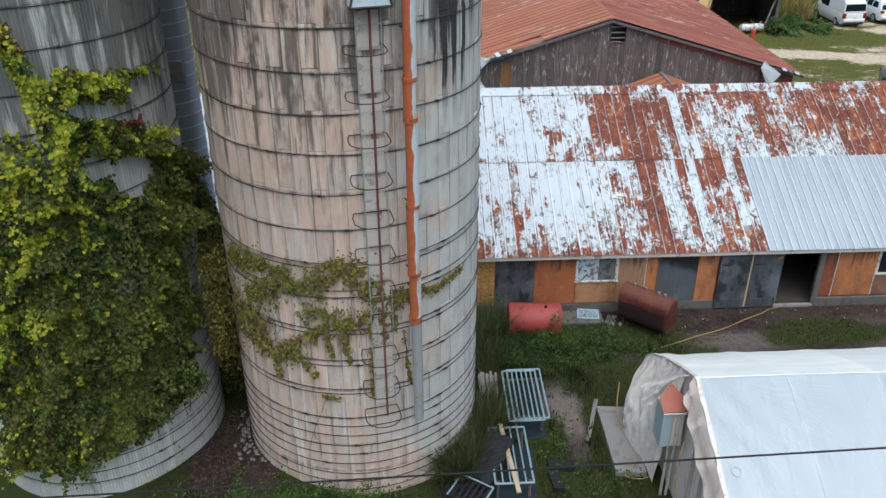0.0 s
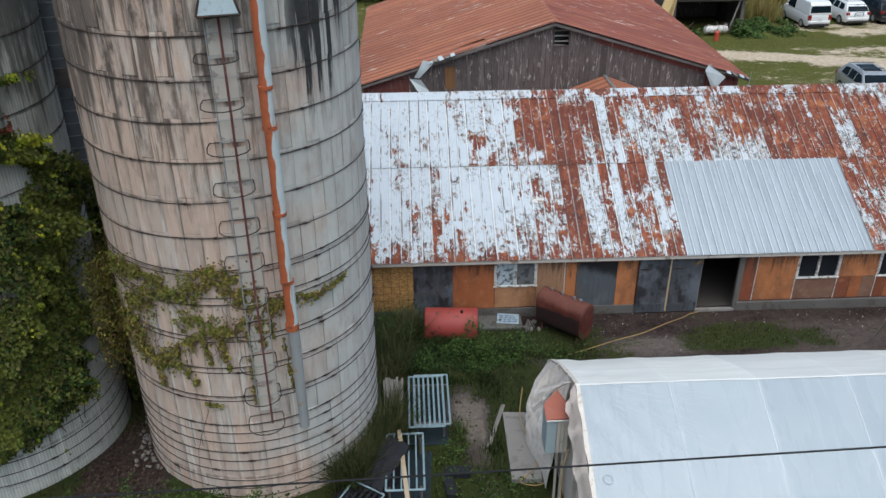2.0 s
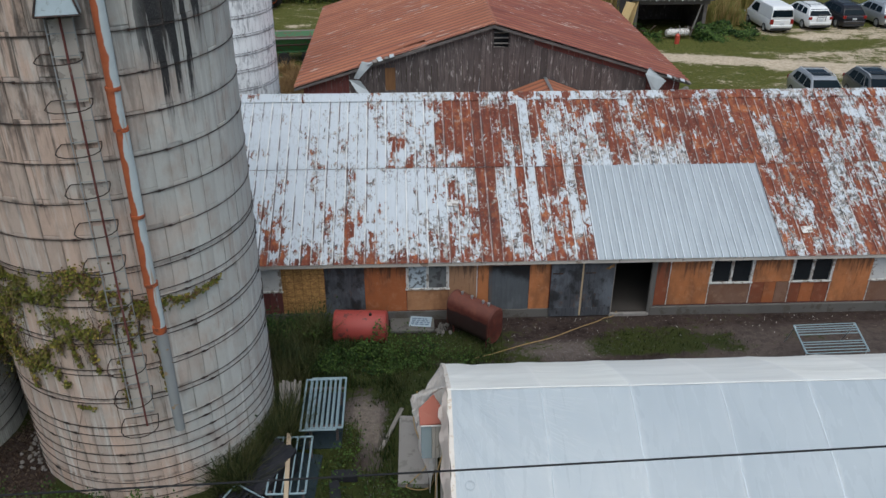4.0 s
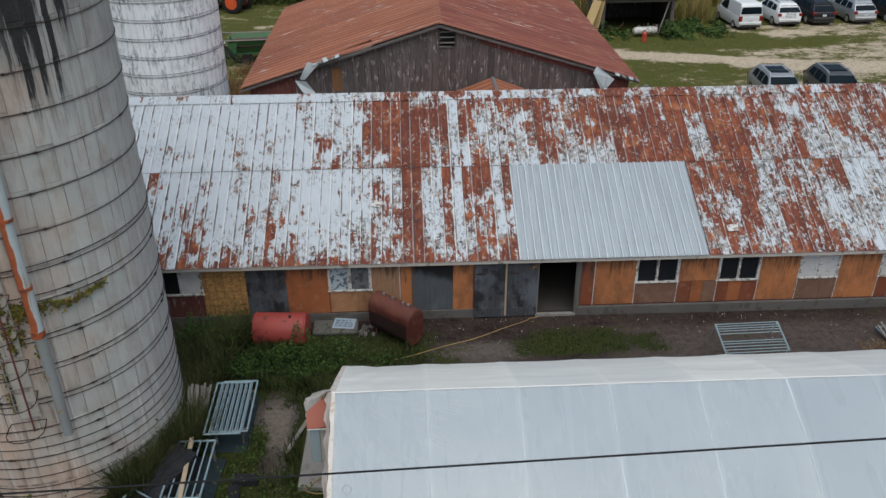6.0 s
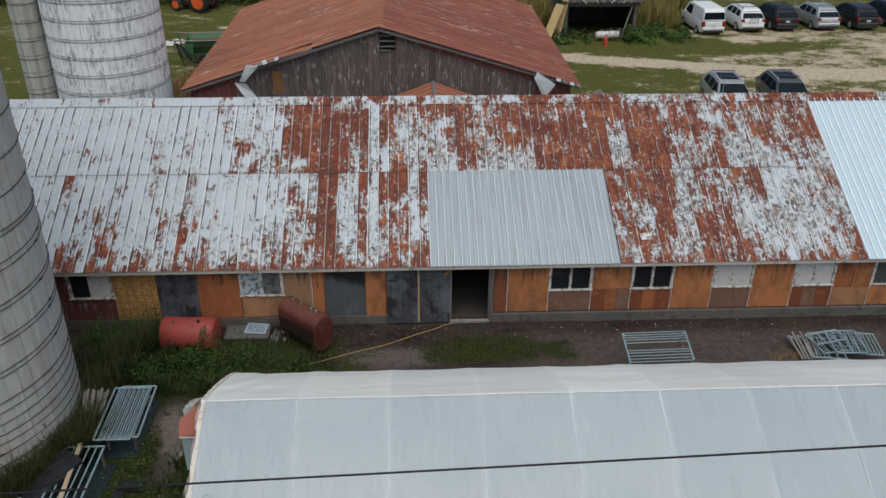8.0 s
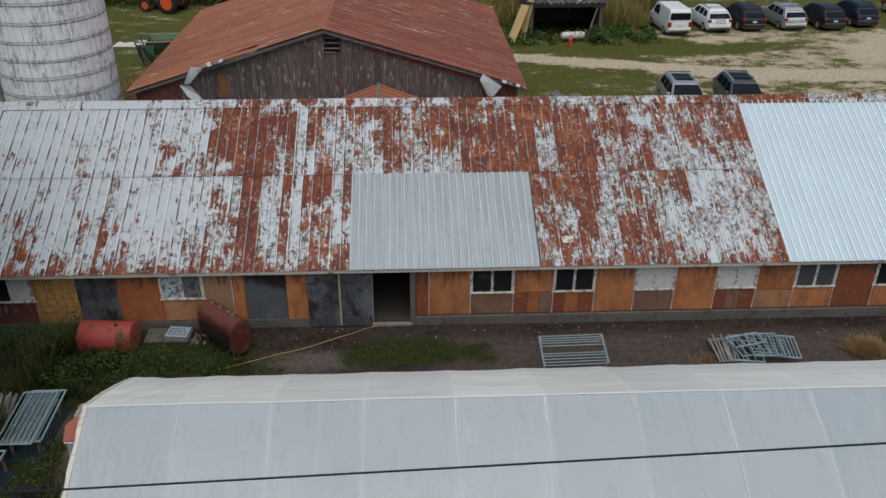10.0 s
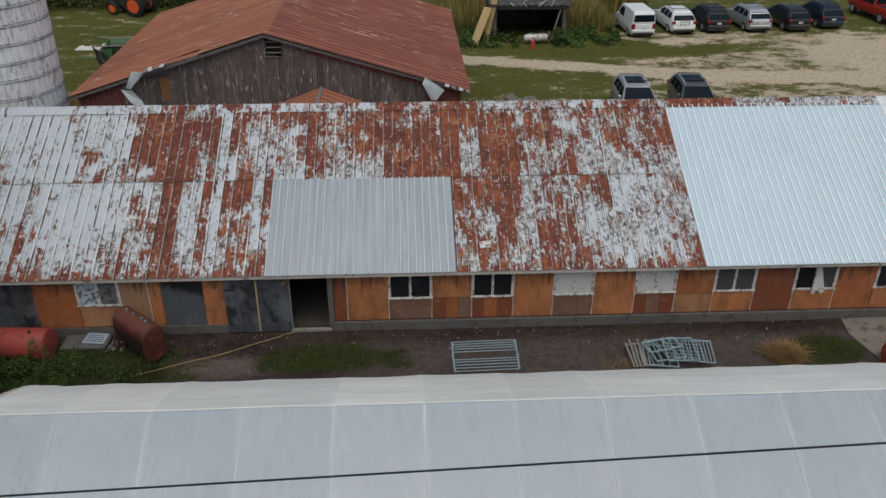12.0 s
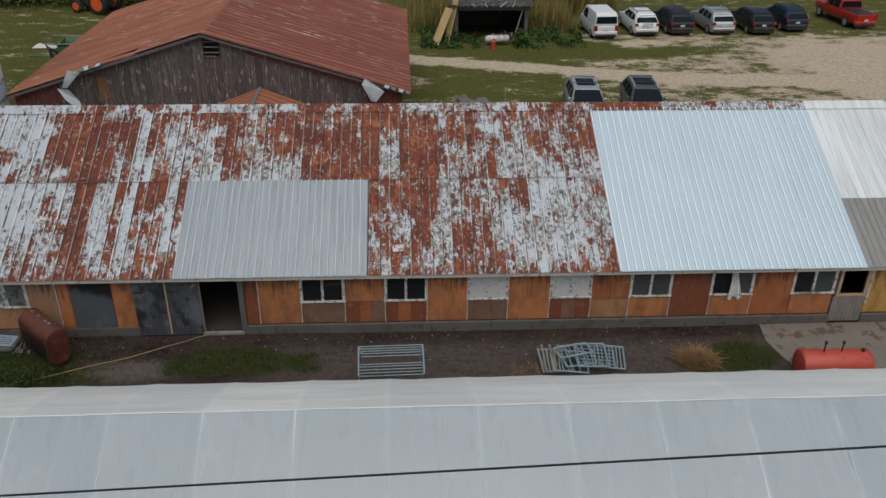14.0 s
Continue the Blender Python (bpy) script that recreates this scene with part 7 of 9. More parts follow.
for j in range(4):
    x = -0.26
    while x < 0.2:
        w = rs.uniform(0.04, 0.13)
        part("mark", Shape().box(x, x + w, 0.10 - j * 0.09, 0.15 - j * 0.09, 0.0155, 0.018), M_SIGN_INK, sign)
        x += w + 0.03


def stone(x, y, z, r, seed):
    rr = random.Random(seed)
    bm = bmesh.new()
    bmesh.ops.create_icosphere(bm, subdivisions=2, radius=r)
    for v in bm.verts:
        k = 1 + 0.35 * noise.noise(v.co * (1.6 / r) + Vector((seed, 0, 0)))
        v.co = Vector((v.co.x * k * 1.2, v.co.y * k, v.co.z * k * 0.75))
    me = bpy.data.meshes.new("stone")
    bm.to_mesh(me)
    bm.free()
    me.materials.append(M_STONE)
    ob = new("stone", me)
    ob.matrix_basis = pose(x, y, z, rr.uniform(0, 40), rr.uniform(0, 40), rr.uniform(0, 360))
    return tagged(ob, "rough grey field stone lying on the ground", "stone", "loose stones")


for i in range(44):
    a = -50 - i * 1.1
    p = on_silo(a, 0.08 + 0.2 * (i % 3) * rs.random(), 0)
    stone(p.x, p.y, ground_z(p.x, p.y) + 0.04, rs.uniform(0.02, 0.055), i)
for i in range(8):
    x, y = rs.uniform(4.9, 5.3), rs.uniform(21.2, 21.75)
    stone(x, y, 0.03, rs.uniform(0.03, 0.07), 100 + i)
for i in range(5):
    solo("scrap_pipe", Shape().tube([(4.88 + 0.07 * i, 21.05 + 0.06 * i, 0.05), (4.95 + 0.03 * i, 21.5 + 0.05 * (i % 2), 0.09 + 0.05 * (i % 3))], 0.018, 6), M_JAMB, "short grey scrap pipe lying by the slab", "pipe", "scrap pipes", smooth=True)


def hose(name, pts, r, mat, label):
    dense = []
    for i in range(len(pts) - 1):
        p0, p1, p2, p3 = (Vector(pts[max(0, min(len(pts) - 1, i + k))]) for k in (-1, 0, 1, 2))
        for j in range(8):
            t = j / 8
            dense.append(0.5 * ((2 * p1) + (p2 - p0) * t + (2 * p0 - 5 * p1 + 4 * p2 - p3) * t * t + (3 * p1 - p0 - 3 * p2 + p3) * t ** 3))
    dense.append(Vector(pts[-1]))
    return solo(name, Shape().tube(dense, r, 6), mat, label, "hose", smooth=True)


hose("garden_hose", [(10.35, 22.0, 0.12), (10.2, 21.85, 0.05), (9.9, 21.75, 0.04), (9.7, 21.6, 0.04), (9.0, 21.25, 0.04), (8.2, 20.8, 0.05), (7.3, 20.45, 0.06), (6.5, 20.1, 0.06), (5.9, 19.9, 0.04)], 0.011, M_HOSE, "yellow hose trailing from the barn doorway over the dirt")
hose("garden_hose", [(4.25, 17.3, 1.0), (4.15, 16.9, 0.5), (4.25, 16.5, 0.25), (4.45, 16.0, 0.2), (4.4, 15.6, 0.15), (4.1, 15.2, 0.14), (3.95, 15.0, 0.13), (4.3, 14.9, 0.13), (4.55, 15.1, 0.16), (4.6, 15.5, 0.7)], 0.013, M_HOSE, "yellow hose coiled over the slab by the greenhouse")
hose("garden_hose", [(4.72, 14.0, 2.0), (4.60, 13.8, 1.7), (4.55, 13.6, 1.1), (4.6, 13.3, 0.5), (4.62, 13.0, 0.1), (4.5, 12.6, 0.04)], 0.013, M_HOSE, "yellow hose hanging at the greenhouse end")


# ---- galvanised gates ----
def gate(name, w, l, bars, label, m, r=0.022, group="galvanised gates"):
    """A tube gate lying in its own xy plane: a frame and bars along y."""
    ob = thing(name, (0, 0, 0), label, "gate", group)
    ob.matrix_basis = m
    for p in (((0, 0, 0), (w, 0, 0)), ((0, l, 0), (w, l, 0)), ((0, 0, 0), (0, l, 0)), ((w, 0, 0), (w, l, 0))):
        part("frame_tube", Shape().tube([Vector(q) for q in p], r * 1.15, 8), M_GALV_PAINT, ob, "", True)
    for i in range(1, bars + 1):
        x = w * i / (bars + 1)
        part("bar", Shape().tube([(x, 0, 0.0), (x, l, 0.0)], r * 0.85, 8), M_GALV_PAINT, ob, "", True)
    return ob


M_GALV_PAINT = plain("pale_galvanised_tube", (0.25, 0.335, 0.365), 0.6, 0.1, 0.12, 6.0)


def quad_pose(bl, br, tl):
    x = (Vector(br) - Vector(bl)).normalized()
    y = (Vector(tl) - Vector(bl)).normalized()
    z = x.cross(y).normalized()
    y = z.cross(x)
    m = Matrix((x, y, z)).transposed().to_4x4()
    m.translation = Vector(bl)
    return m


gate("tube_gate", 0.84, 1.80, 6, "pale galvanised tube gate lying on trestles", quad_pose((1.46, 16.45, 0.60), (2.30, 16.45, 0.60), (1.43, 18.25, 0.70)))
gate("tube_gate", 0.84, 1.78, 6, "pale galvanised tube gate stacked beneath another", quad_pose((1.60, 16.60, 0.53), (2.44, 16.60, 0.53), (1.59, 18.38, 0.64)))
gate("tube_gate", 0.84, 1.78, 4, "pale galvanised tube gate propped flat among black sheeting", quad_pose((0.93, 14.49, 0.54), (1.77, 14.49, 0.54), (0.95, 16.27, 0.56)))
gate_legs = thing("trestle", (0, 0, 0), "rough timber blocks under the lower gate", "trestle")
for x, y in ((1.0, 14.6), (1.7, 14.6), (1.72, 16.15)):
    part("leg", Shape().box(x - 0.03, x + 0.03, y - 0.03, y + 0.03, 0.0, 0.51, 0.005), M_BARN_BOARD, gate_legs)
tr = thing("trestle", (0, 0, 0), "weathered timber trestle under the gates", "trestle")
for x, y, z in ((1.66, 16.72, 0.47), (2.3, 16.72, 0.47), (1.66, 18.05, 0.56), (2.3, 18.05, 0.56)):
    part("leg", Shape().box(x - 0.03, x + 0.03, y - 0.03, y + 0.03, -0.05, z - 0.04, 0.005), M_BARN_BOARD, tr)
for y, z in ((16.72, 0.54), (18.05, 0.62)):
    part("beam", Shape().box(1.5, 2.46, y - 0.03, y + 0.03, z - 0.07, z - 0.03, 0.005), M_BARN_BOARD, tr)
M_TEAL = plain("dark_teal_sheet", (0.010, 0.022, 0.028), 0.7, 0.0, 0.3, 3.0)
solo("plastic_sheet", Shape().box(1.38, 2.40, 16.45, 18.55, 0.0, 0.05, 0.01), M_TEAL, "dark teal plastic sheet on the ground under the gates", "sheet", "plastic sheets")
# second sheet added to darken the ground: black sheeting and shade
solo("plastic_sheet", Shape().prism([(0.55, 14.1), (1.85, 14.05), (1.98, 16.2), (1.1, 16.4), (0.5, 15.6)], "z", 0.0, 0.04), M_TEAL, "dark teal sheet added for the sheeting and shade under the lower gate", "sheet", "plastic sheets")


def crumple(name, x0, x1, y0, y1, base, height, mat, label, category, seed, n=22, amp=0.6):
    rings = []
    for i in range(n + 1):
        ring = []
        for j in range(n + 1):
            u, w = i / n, j / n
            e = min(1.0, 5 * min(u, 1 - u, w, 1 - w))
            q = noise.noise(Vector((u * 4 + seed, w * 4, 0.0))) + 0.5 * noise.noise(Vector((u * 9 + seed, w * 9, 2.0)))
            wob = 0.12 * noise.noise(Vector((u * 3, w * 3, seed)))
            ring.append((x0 + (x1 - x0) * (u + wob), y0 + (y1 - y0) * (w - wob), base + e * height * (0.55 + amp * q) + 0.01))
        rings.append(ring)
    return solo(name, Shape().loft(rings, False, False), mat, label, category, smooth=True, fix=False)


def heaped_sheet():
    """A stiff black sheet, folded double, sloping from the gates down to the silo foot."""
    tl, tr, br, bl = Vector((0.96, 16.05, 0.74)), Vector((1.46, 15.72, 0.70)), Vector((0.82, 14.55, 0.46)), Vector((0.30, 14.98, 0.40))
    rings = []
    for i in range(31):
        u = i / 30
        a, b = bl.lerp(tl, u), br.lerp(tr, u)
        top, under = [], []
        for j in range(21):
            w = j / 20
            q = 0.05 * noise.noise(Vector((u * 4, w * 3, 3.0))) + 0.022 * noise.noise(Vector((u * 12, w * 9, 5.0)))
            e = 0.05 * noise.noise(Vector((u * 6, w * 5, 11.0)))
            p = a.lerp(b, w) + Vector((e, e, q + 0.10 * math.sin(math.pi * w) * math.sin(math.pi * u)))
            top.append(p)
            under.append(Vector((p.x, p.y, 0.04 if j in (0, 20) or i in (0, 30) else p.z - 0.03)))
        rings.append(top + under[::-1])
    solo("tarpaulin", Shape().loft(rings), M_BLACK_SHEET, "stiff black plastic sheet heaped over the gates in the weeds", "tarpaulin", smooth=True)


heaped_sheet()
crumple("tarpaulin", -0.25, 0.55, 14.2, 15.05, 0.05, 0.35, M_BLACK_SHEET, "black plastic sheet crumpled by the silo foot", "tarpaulin", 9)


def crate():
    ob = thing("plastic_crate", (0, 0, 0), "black plastic crate with a pale metal rim lying in the weeds", "crate")
    ob.matrix_basis = quad_pose((-0.12, 14.44, 0.10), (0.56, 14.0, 0.08), (0.22, 15.0, 0.16))
    w, l, h = 0.80, 0.64, 0.26
    part("base", Shape().box(0, w, 0, l, 0, 0.02), M_BLACK, ob)
    for k in range(6):
        part("slat", Shape().box(0.04 + k * 0.13, 0.10 + k * 0.13, 0.02, l - 0.02, h - 0.08, h - 0.06, 0.004), M_BLACK_SHEET, ob)
    for x0, x1, y0, y1 in ((0, w, 0, 0.02), (0, w, l - 0.02, l), (0, 0.02, 0.02, l - 0.02), (w - 0.02, w, 0.02, l - 0.02)):
        part("side", Shape().box(x0, x1, y0, y1, 0.02, h, 0.004), M_BLACK_SHEET, ob)
    for p in (((0, l, h), (w, l, h)), ((0, 0, h), (0, l, h)), ((w, l, h), (w, l * 0.4, h))):
        part("rim", Shape().tube(p, 0.022, 6), M_GALV_PAINT, ob, "pale metal rim")


crate()
solo("rubber_block", Shape().box(2.24, 2.84, 15.30, 15.55, 0.02, 0.20, 0.015), M_BLACK_SHEET, "flat black rubber block lying in the grass", "block", "black blocks")
solo("rubber_block", Shape().prism([(2.20, 15.26), (2.42, 15.26), (2.52, 14.68), (2.27, 14.70)], "z", 0.0, 0.14), M_BLACK_SHEET, "narrow black rubber block lying in the grass", "block", "black blocks")


def plank(a, b, w, t, mat, label, group="loose planks"):
    a, b = Vector(a), Vector(b)
    d = b - a
    m = Matrix.Translation(a) @ d.to_track_quat("Y", "Z").to_matrix().to_4x4()
    ob = part("loose_plank", Shape().box(-w / 2, w / 2, 0, d.length, -t / 2, t / 2, 0.004), mat, m=m)
    return tagged(ob, label, "plank", group)


M_GREY_WOOD_Y = streaked_wood("grey_plank", (0.12, 0.105, 0.09), (0.36, 0.325, 0.29), "y")
M_PALE_WOOD_Y = streaked_wood("pale_plank", (0.42, 0.31, 0.20), (0.60, 0.47, 0.32), "y")
plank((3.34, 16.27, 0.06), (3.86, 17.81, 0.06), 0.10, 0.04, M_GREY_WOOD_Y, "pale grey weathered plank lying on the bare ground")
plank((1.40, 14.15, 0.60), (1.22, 16.33, 0.62), 0.10, 0.04, M_PALE_WOOD_Y, "pale yellow plank lying over the gates")
for i in range(8):
    plank((0.90 + i * 0.055, 17.1 + 0.04 * (i % 3), 0.30), (0.84 + i * 0.065, 17.95 + 0.05 * (i % 3) + 0.03 * i, 0.86 - 0.03 * i + 0.05 * (i % 2)), 0.06, 0.03, M_GREY_WOOD_Y, "grey weathered plank leaning by the silo foot")
plank((13.5, 19.42, 0.04), (14.0, 19.40, 0.04), 0.22, 0.03, M_PALE_WOOD_Y, "short piece of pale plywood on the gravel")
solo("concrete_slab", Shape().prism([(3.76, 15.12), (4.45, 15.08), (4.55, 17.40), (3.80, 17.46)], "z", 0.0, 0.12), M_CONCRETE, "long grey concrete slab beside the greenhouse end", "slab")
solo("concrete_pad", Shape().prism([(26.9, 21.86), (26.75, 21.0), (27.15, 19.2), (27.4, 18.2), (41, 18.2), (41, 21.86)], "z", -0.1, 0.045), M_PAD, "pale cracked concrete pad in front of the barn", "pad", kind="structure")


# ---- greenhouse end: hooded box and slumped film ----
def hood_box():
    ob = thing("fan_housing", (0, 0, 0), "grey-blue sheet metal fan housing with a red gabled hood", "fan housing")
    part("box_body", Shape().box(4.29, 4.50, 14.22, 14.72, 1.68, 2.60, 0.01), M_FAN_BLUE, ob, "grey-blue sheet metal body")
    for x in (4.505, 4.585, 4.665):
        part("side_panel", Shape().box(x, x + 0.074, 14.225, 14.72, 1.69, 2.595, 0.006), M_FASCIA, ob, "beige side strip")
    face = [(4.26, 14.18, 2.595), (4.76, 14.18, 2.63), (4.72, 14.46, 2.80), (4.55, 14.76, 2.90), (4.24, 14.46, 2.78)]
    s = Shape().add([(x, y, z + 0.03) for x, y, z in face] + face, [(0, 1, 2, 3, 4), (9, 8, 7, 6, 5)] + [(i, (i + 1) % 5, 5 + (i + 1) % 5, 5 + i) for i in range(5)])
    part("hood", s, M_BARN_HOOD, ob, "brick red sloping hood")
    part("lip", Shape().box(4.27, 4.75, 14.165, 14.178, 2.58, 2.61, 0.003), M_FILM_RIDGE, ob, "pale lip under the hood")
    for x in (4.58, 4.70):
        part("bracket", Shape().box(x, x + 0.05, 14.5, 14.55, 0.0, 1.68, 0.004), M_FASCIA, ob, "pale timber stud")


M_FAN_BLUE = plain("grey_blue_housing_paint", (0.36, 0.43, 0.45), 0.5, 0.0, 0.1, 3.0)
M_BARN_HOOD = plain("brick_red_hood_paint", (0.33, 0.10, 0.065), 0.7, 0.0, 0.12, 4.0)
hood_box()


def end_top(y):
    return float(np.interp(abs(y - GH_Y), [d for d, z in gh_profile()], [z for d, z in gh_profile()]))


def slumped_film():
    # the end film has come away and hangs in folds outside the far half of the end
    rings, n = [], 110
    for i in range(n + 1):
        u = i / n
        y = 14.75 + 2.78 * u
        top = end_top(y) + 0.02
        foot = 4.50 - 0.22 * smooth(u, 0.25, 0.9)
        ring = []
        for j in range(29):
            w = j / 28
            out = (GH_X0 - foot) * w ** 0.8 + 0.10 * math.sin(math.pi * w) * smooth(u, 0.15, 0.6)
            fold = 0.15 * abs(math.sin(u * 24 + 1.2 * w + 2.5 * noise.noise(Vector((u * 3, w * 2, 1.0))))) - 0.08 + 0.16 * noise.noise(Vector((u * 14, w * 1.4, 4.0)))
            fold += 0.09 * noise.noise(Vector((u * 30, w * 5, 9.0)))
            ring.append((GH_X0 - 0.03 - out - fold * math.sin(math.pi * min(1.0, w * 1.15)) ** 0.6, y - 1.0 * w * u + 0.06 * noise.noise(Vector((u * 5, w * 6, 7.0))), max(0.14, top * (1 - w) + 0.14 * w - 0.10 * math.sin(math.pi * w))))
        rings.append(ring)
    solo("slumped_film", Shape().loft(rings, False, False), M_CRUMPLE, "dirty white plastic film slumped in folds from the greenhouse end", "plastic film", smooth=True, fix=False)
    # a torn flap slung from the ridge over the far side of the fan housing
    a, b, c, d = Vector((4.87, 14.40, 3.41)), Vector((4.10, 15.30, 2.50)), Vector((4.52, 14.84, 2.90)), Vector((4.20, 15.00, 1.95))
    rings = []
    for i in range(37):
        u = i / 36
        top = a.lerp(b, u) + Vector((0, 0, 0.05 * math.sin(math.pi * u)))
        low = c.lerp(d, u)
        ring = []
        for j in range(15):
            w = j / 14
            q = 0.022 * math.sin(w * 17 + 4 * u + 3 * noise.noise(Vector((u * 4, w * 3, 2.0)))) + 0.02 * noise.noise(Vector((u * 11, w * 7, 1.0)))
            ring.append(top.lerp(low, w) + Vector((-0.6 * q - 0.05 * math.sin(math.pi * w), -0.5 * q, q)))
        rings.append(ring)
    solo("slumped_film", Shape().loft(rings, False, False), M_CRUMPLE, "torn white film slung beside the fan hood", "plastic film", smooth=True, fix=False)


slumped_film()
M_PALE_GREY_Y = streaked_wood("bleached_board", (0.30, 0.265, 0.23), (0.56, 0.51, 0.46), "y")
for y0 in (11.6, 12.1, 12.6, 13.1, 13.6):
    top = float(np.interp(abs(y0 - GH_Y), [d for d, z in gh_profile()], [z for d, z in gh_profile()]))
    plank((GH_X0 - 0.05, y0, 0.02), (GH_X0 - 0.045, y0 + 0.03, top - 0.1), 0.09, 0.03, M_PALE_GREY_Y, "bleached wooden stud standing against the greenhouse end", "end battens")


# ---- pens and gates by the barn ----
def hurdle():
    m = quad_pose((14.80, 19.00, 0.58), (16.62, 19.05, 0.58), (14.84, 19.95, 0.88))
    ob = thing("livestock_panel", (0, 0, 0), "galvanised livestock panel propped flat on the gravel", "gate", "galvanised gates")
    ob.matrix_basis = m
    L, W = 1.76, 0.98
    for x in (0, L):
        part("frame_tube", Shape().tube([(x, 0, 0), (x, W, 0)], 0.024, 8), M_GALV_PAINT, ob, "", True)
    for y in (0.0, 0.10, 0.20, 0.30, 0.38, 0.64, 0.74, 0.82, 0.90, W):
        part("bar", Shape().tube([(0, y, 0), (L, y, 0)], 0.014, 8), M_GALV_PAINT, ob, "", True)
    for x in (0.03, L - 0.03):
        part("leg", Shape().tube([(x, 0.05, 0), (x - 0.1, -0.12, -0.60)], 0.018, 6), M_GALV, ob)
        part("leg", Shape().tube([(x, W - 0.05, 0), (x, W + 0.05, -0.82)], 0.018, 6), M_GALV, ob)


hurdle()
gs = random.Random(6)
for x, y, w, l, bars, up, tilt, turn in ((19.98, 19.70, 0.80, 1.00, 5, 0.06, 2, 5), (20.20, 19.66, 0.95, 0.90, 3, 0.13, 4, -6), (20.55, 19.72, 0.90, 0.95, 4, 0.20, 1, 9),
                                         (20.85, 19.62, 0.85, 1.00, 3, 0.28, 3, -3), (21.95, 19.72, 0.92, 1.05, 5, 0.12, 2, 84), (21.35, 19.68, 0.82, 0.98, 7, 0.22, 3, -9), (20.4, 19.95, 1.0, 0.5, 2, 0.34, -2, 14)):
    gate("livestock_panel", w, l, bars, "galvanised pen panel lying in a loose pile", pose(x, y, up, tilt, gs.uniform(-3, 3), turn), r=0.021)
for i in range(6):
    plank((19.90 + 0.09 * i, 19.62, 0.08), (19.84 + 0.12 * i, 20.55 + 0.08 * (i % 2), 0.26 + 0.06 * (i % 2)), 0.06, 0.03, M_GREY_WOOD_Y, "grey weathered plank leaning on the panel pile")


def straw_heap():
    rng = np.random.default_rng(5)
    n = 1300
    a, d = rng.uniform(0, 2 * np.pi, n), rng.random(n) ** 0.7
    p = np.stack([24.4 + 0.55 * d * np.cos(a), 20.05 + 0.42 * d * np.sin(a), 0.35 * (1 - d) ** 0.8 * rng.random(n)], 1)
    v, f = blade_cloud(p, rng.uniform(0.06, 0.20, n), np.full(n, 0.009), 4, 4.5)
    cloud("straw_heap", v, f, M_STRAW, "heap of brown straw and dead stalks on the gravel", "straw")
    n = 300
    p = np.stack([rng.uniform(19.0, 20.0, n), rng.normal(19.75, 0.22, n), np.full(n, 0.01)], 1)
    v, f = blade_cloud(p, rng.uniform(0.04, 0.12, n), np.full(n, 0.006), 7, 2.0)
    cloud("straw_litter", v, f, M_STRAW, "scattered straw on the gravel", "straw")


straw_heap()


# ---- vehicles ----
def car_paint(name, colour, metal=0.25):
    n = Nodes(name)
    g = n.noise(n.local(), 2.0, 3.0)
    dust = n.step(n.xyz(n.local())[2], 0.75, 0.35)
    base = n.mix(g, tuple(c * 0.9 for c in colour), tuple(min(1, c * 1.08) for c in colour))
    base = n.mix(n.math("MULTIPLY", n.math("MULTIPLY", dust, g), 0.5), base, (0.22, 0.19, 0.16))
    return n.done(base, 0.32, metal, None, Coat_Weight=0.12, Specular_IOR_Level=0.35)


M_LAMP_RED = plain("tail_lamp_red", (0.26, 0.014, 0.012), 0.25)
M_LAMP_CLEAR = plain("head_lamp_clear", (0.65, 0.66, 0.68), 0.15)
M_PLATE = plain("plain_plate", (0.62, 0.64, 0.66), 0.5)
M_TRIM = plain("black_trim", (0.025, 0.025, 0.027), 0.5)
M_RAIL = plain("pale_roof_rail", (0.66, 0.67, 0.68), 0.35, 0.2)
M_RIM = plain("alloy_rim", (0.45, 0.46, 0.47), 0.35, 0.6)
M_ORANGE_RIM = plain("orange_rim", (0.78, 0.12, 0.03), 0.5)


def wheel(parent, x, y, r, rim_mat, width=0.22):
    s = 1 if x > 0 else -1
    w = part("wheel", Shape().cyl((x - s * width, y, r), (x, y, r), r * 0.62, n=24), rim_mat, parent, "", True)
    rings = []
    for d, q in ((0, 0.64), (0.0, 0.9), (0.04, 1.0), (width - 0.04, 1.0), (width, 0.9), (width, 0.64)):
        rings.append([(x + s * 0.01 - s * d, y + r * q * math.cos(t), r + r * q * math.sin(t)) for t in np.linspace(0, 2 * math.pi, 24, endpoint=False)])
    part("tyre", Shape().loft(rings, False), M_BLACK, w, "", True)
    for k in range(5):
        t = k * 2 * math.pi / 5
        part("spoke", Shape().tube([(x + s * 0.006, y, r), (x + s * 0.006, y + r * 0.56 * math.cos(t), r + r * 0.56 * math.sin(t))], 0.022, 5), rim_mat, w)


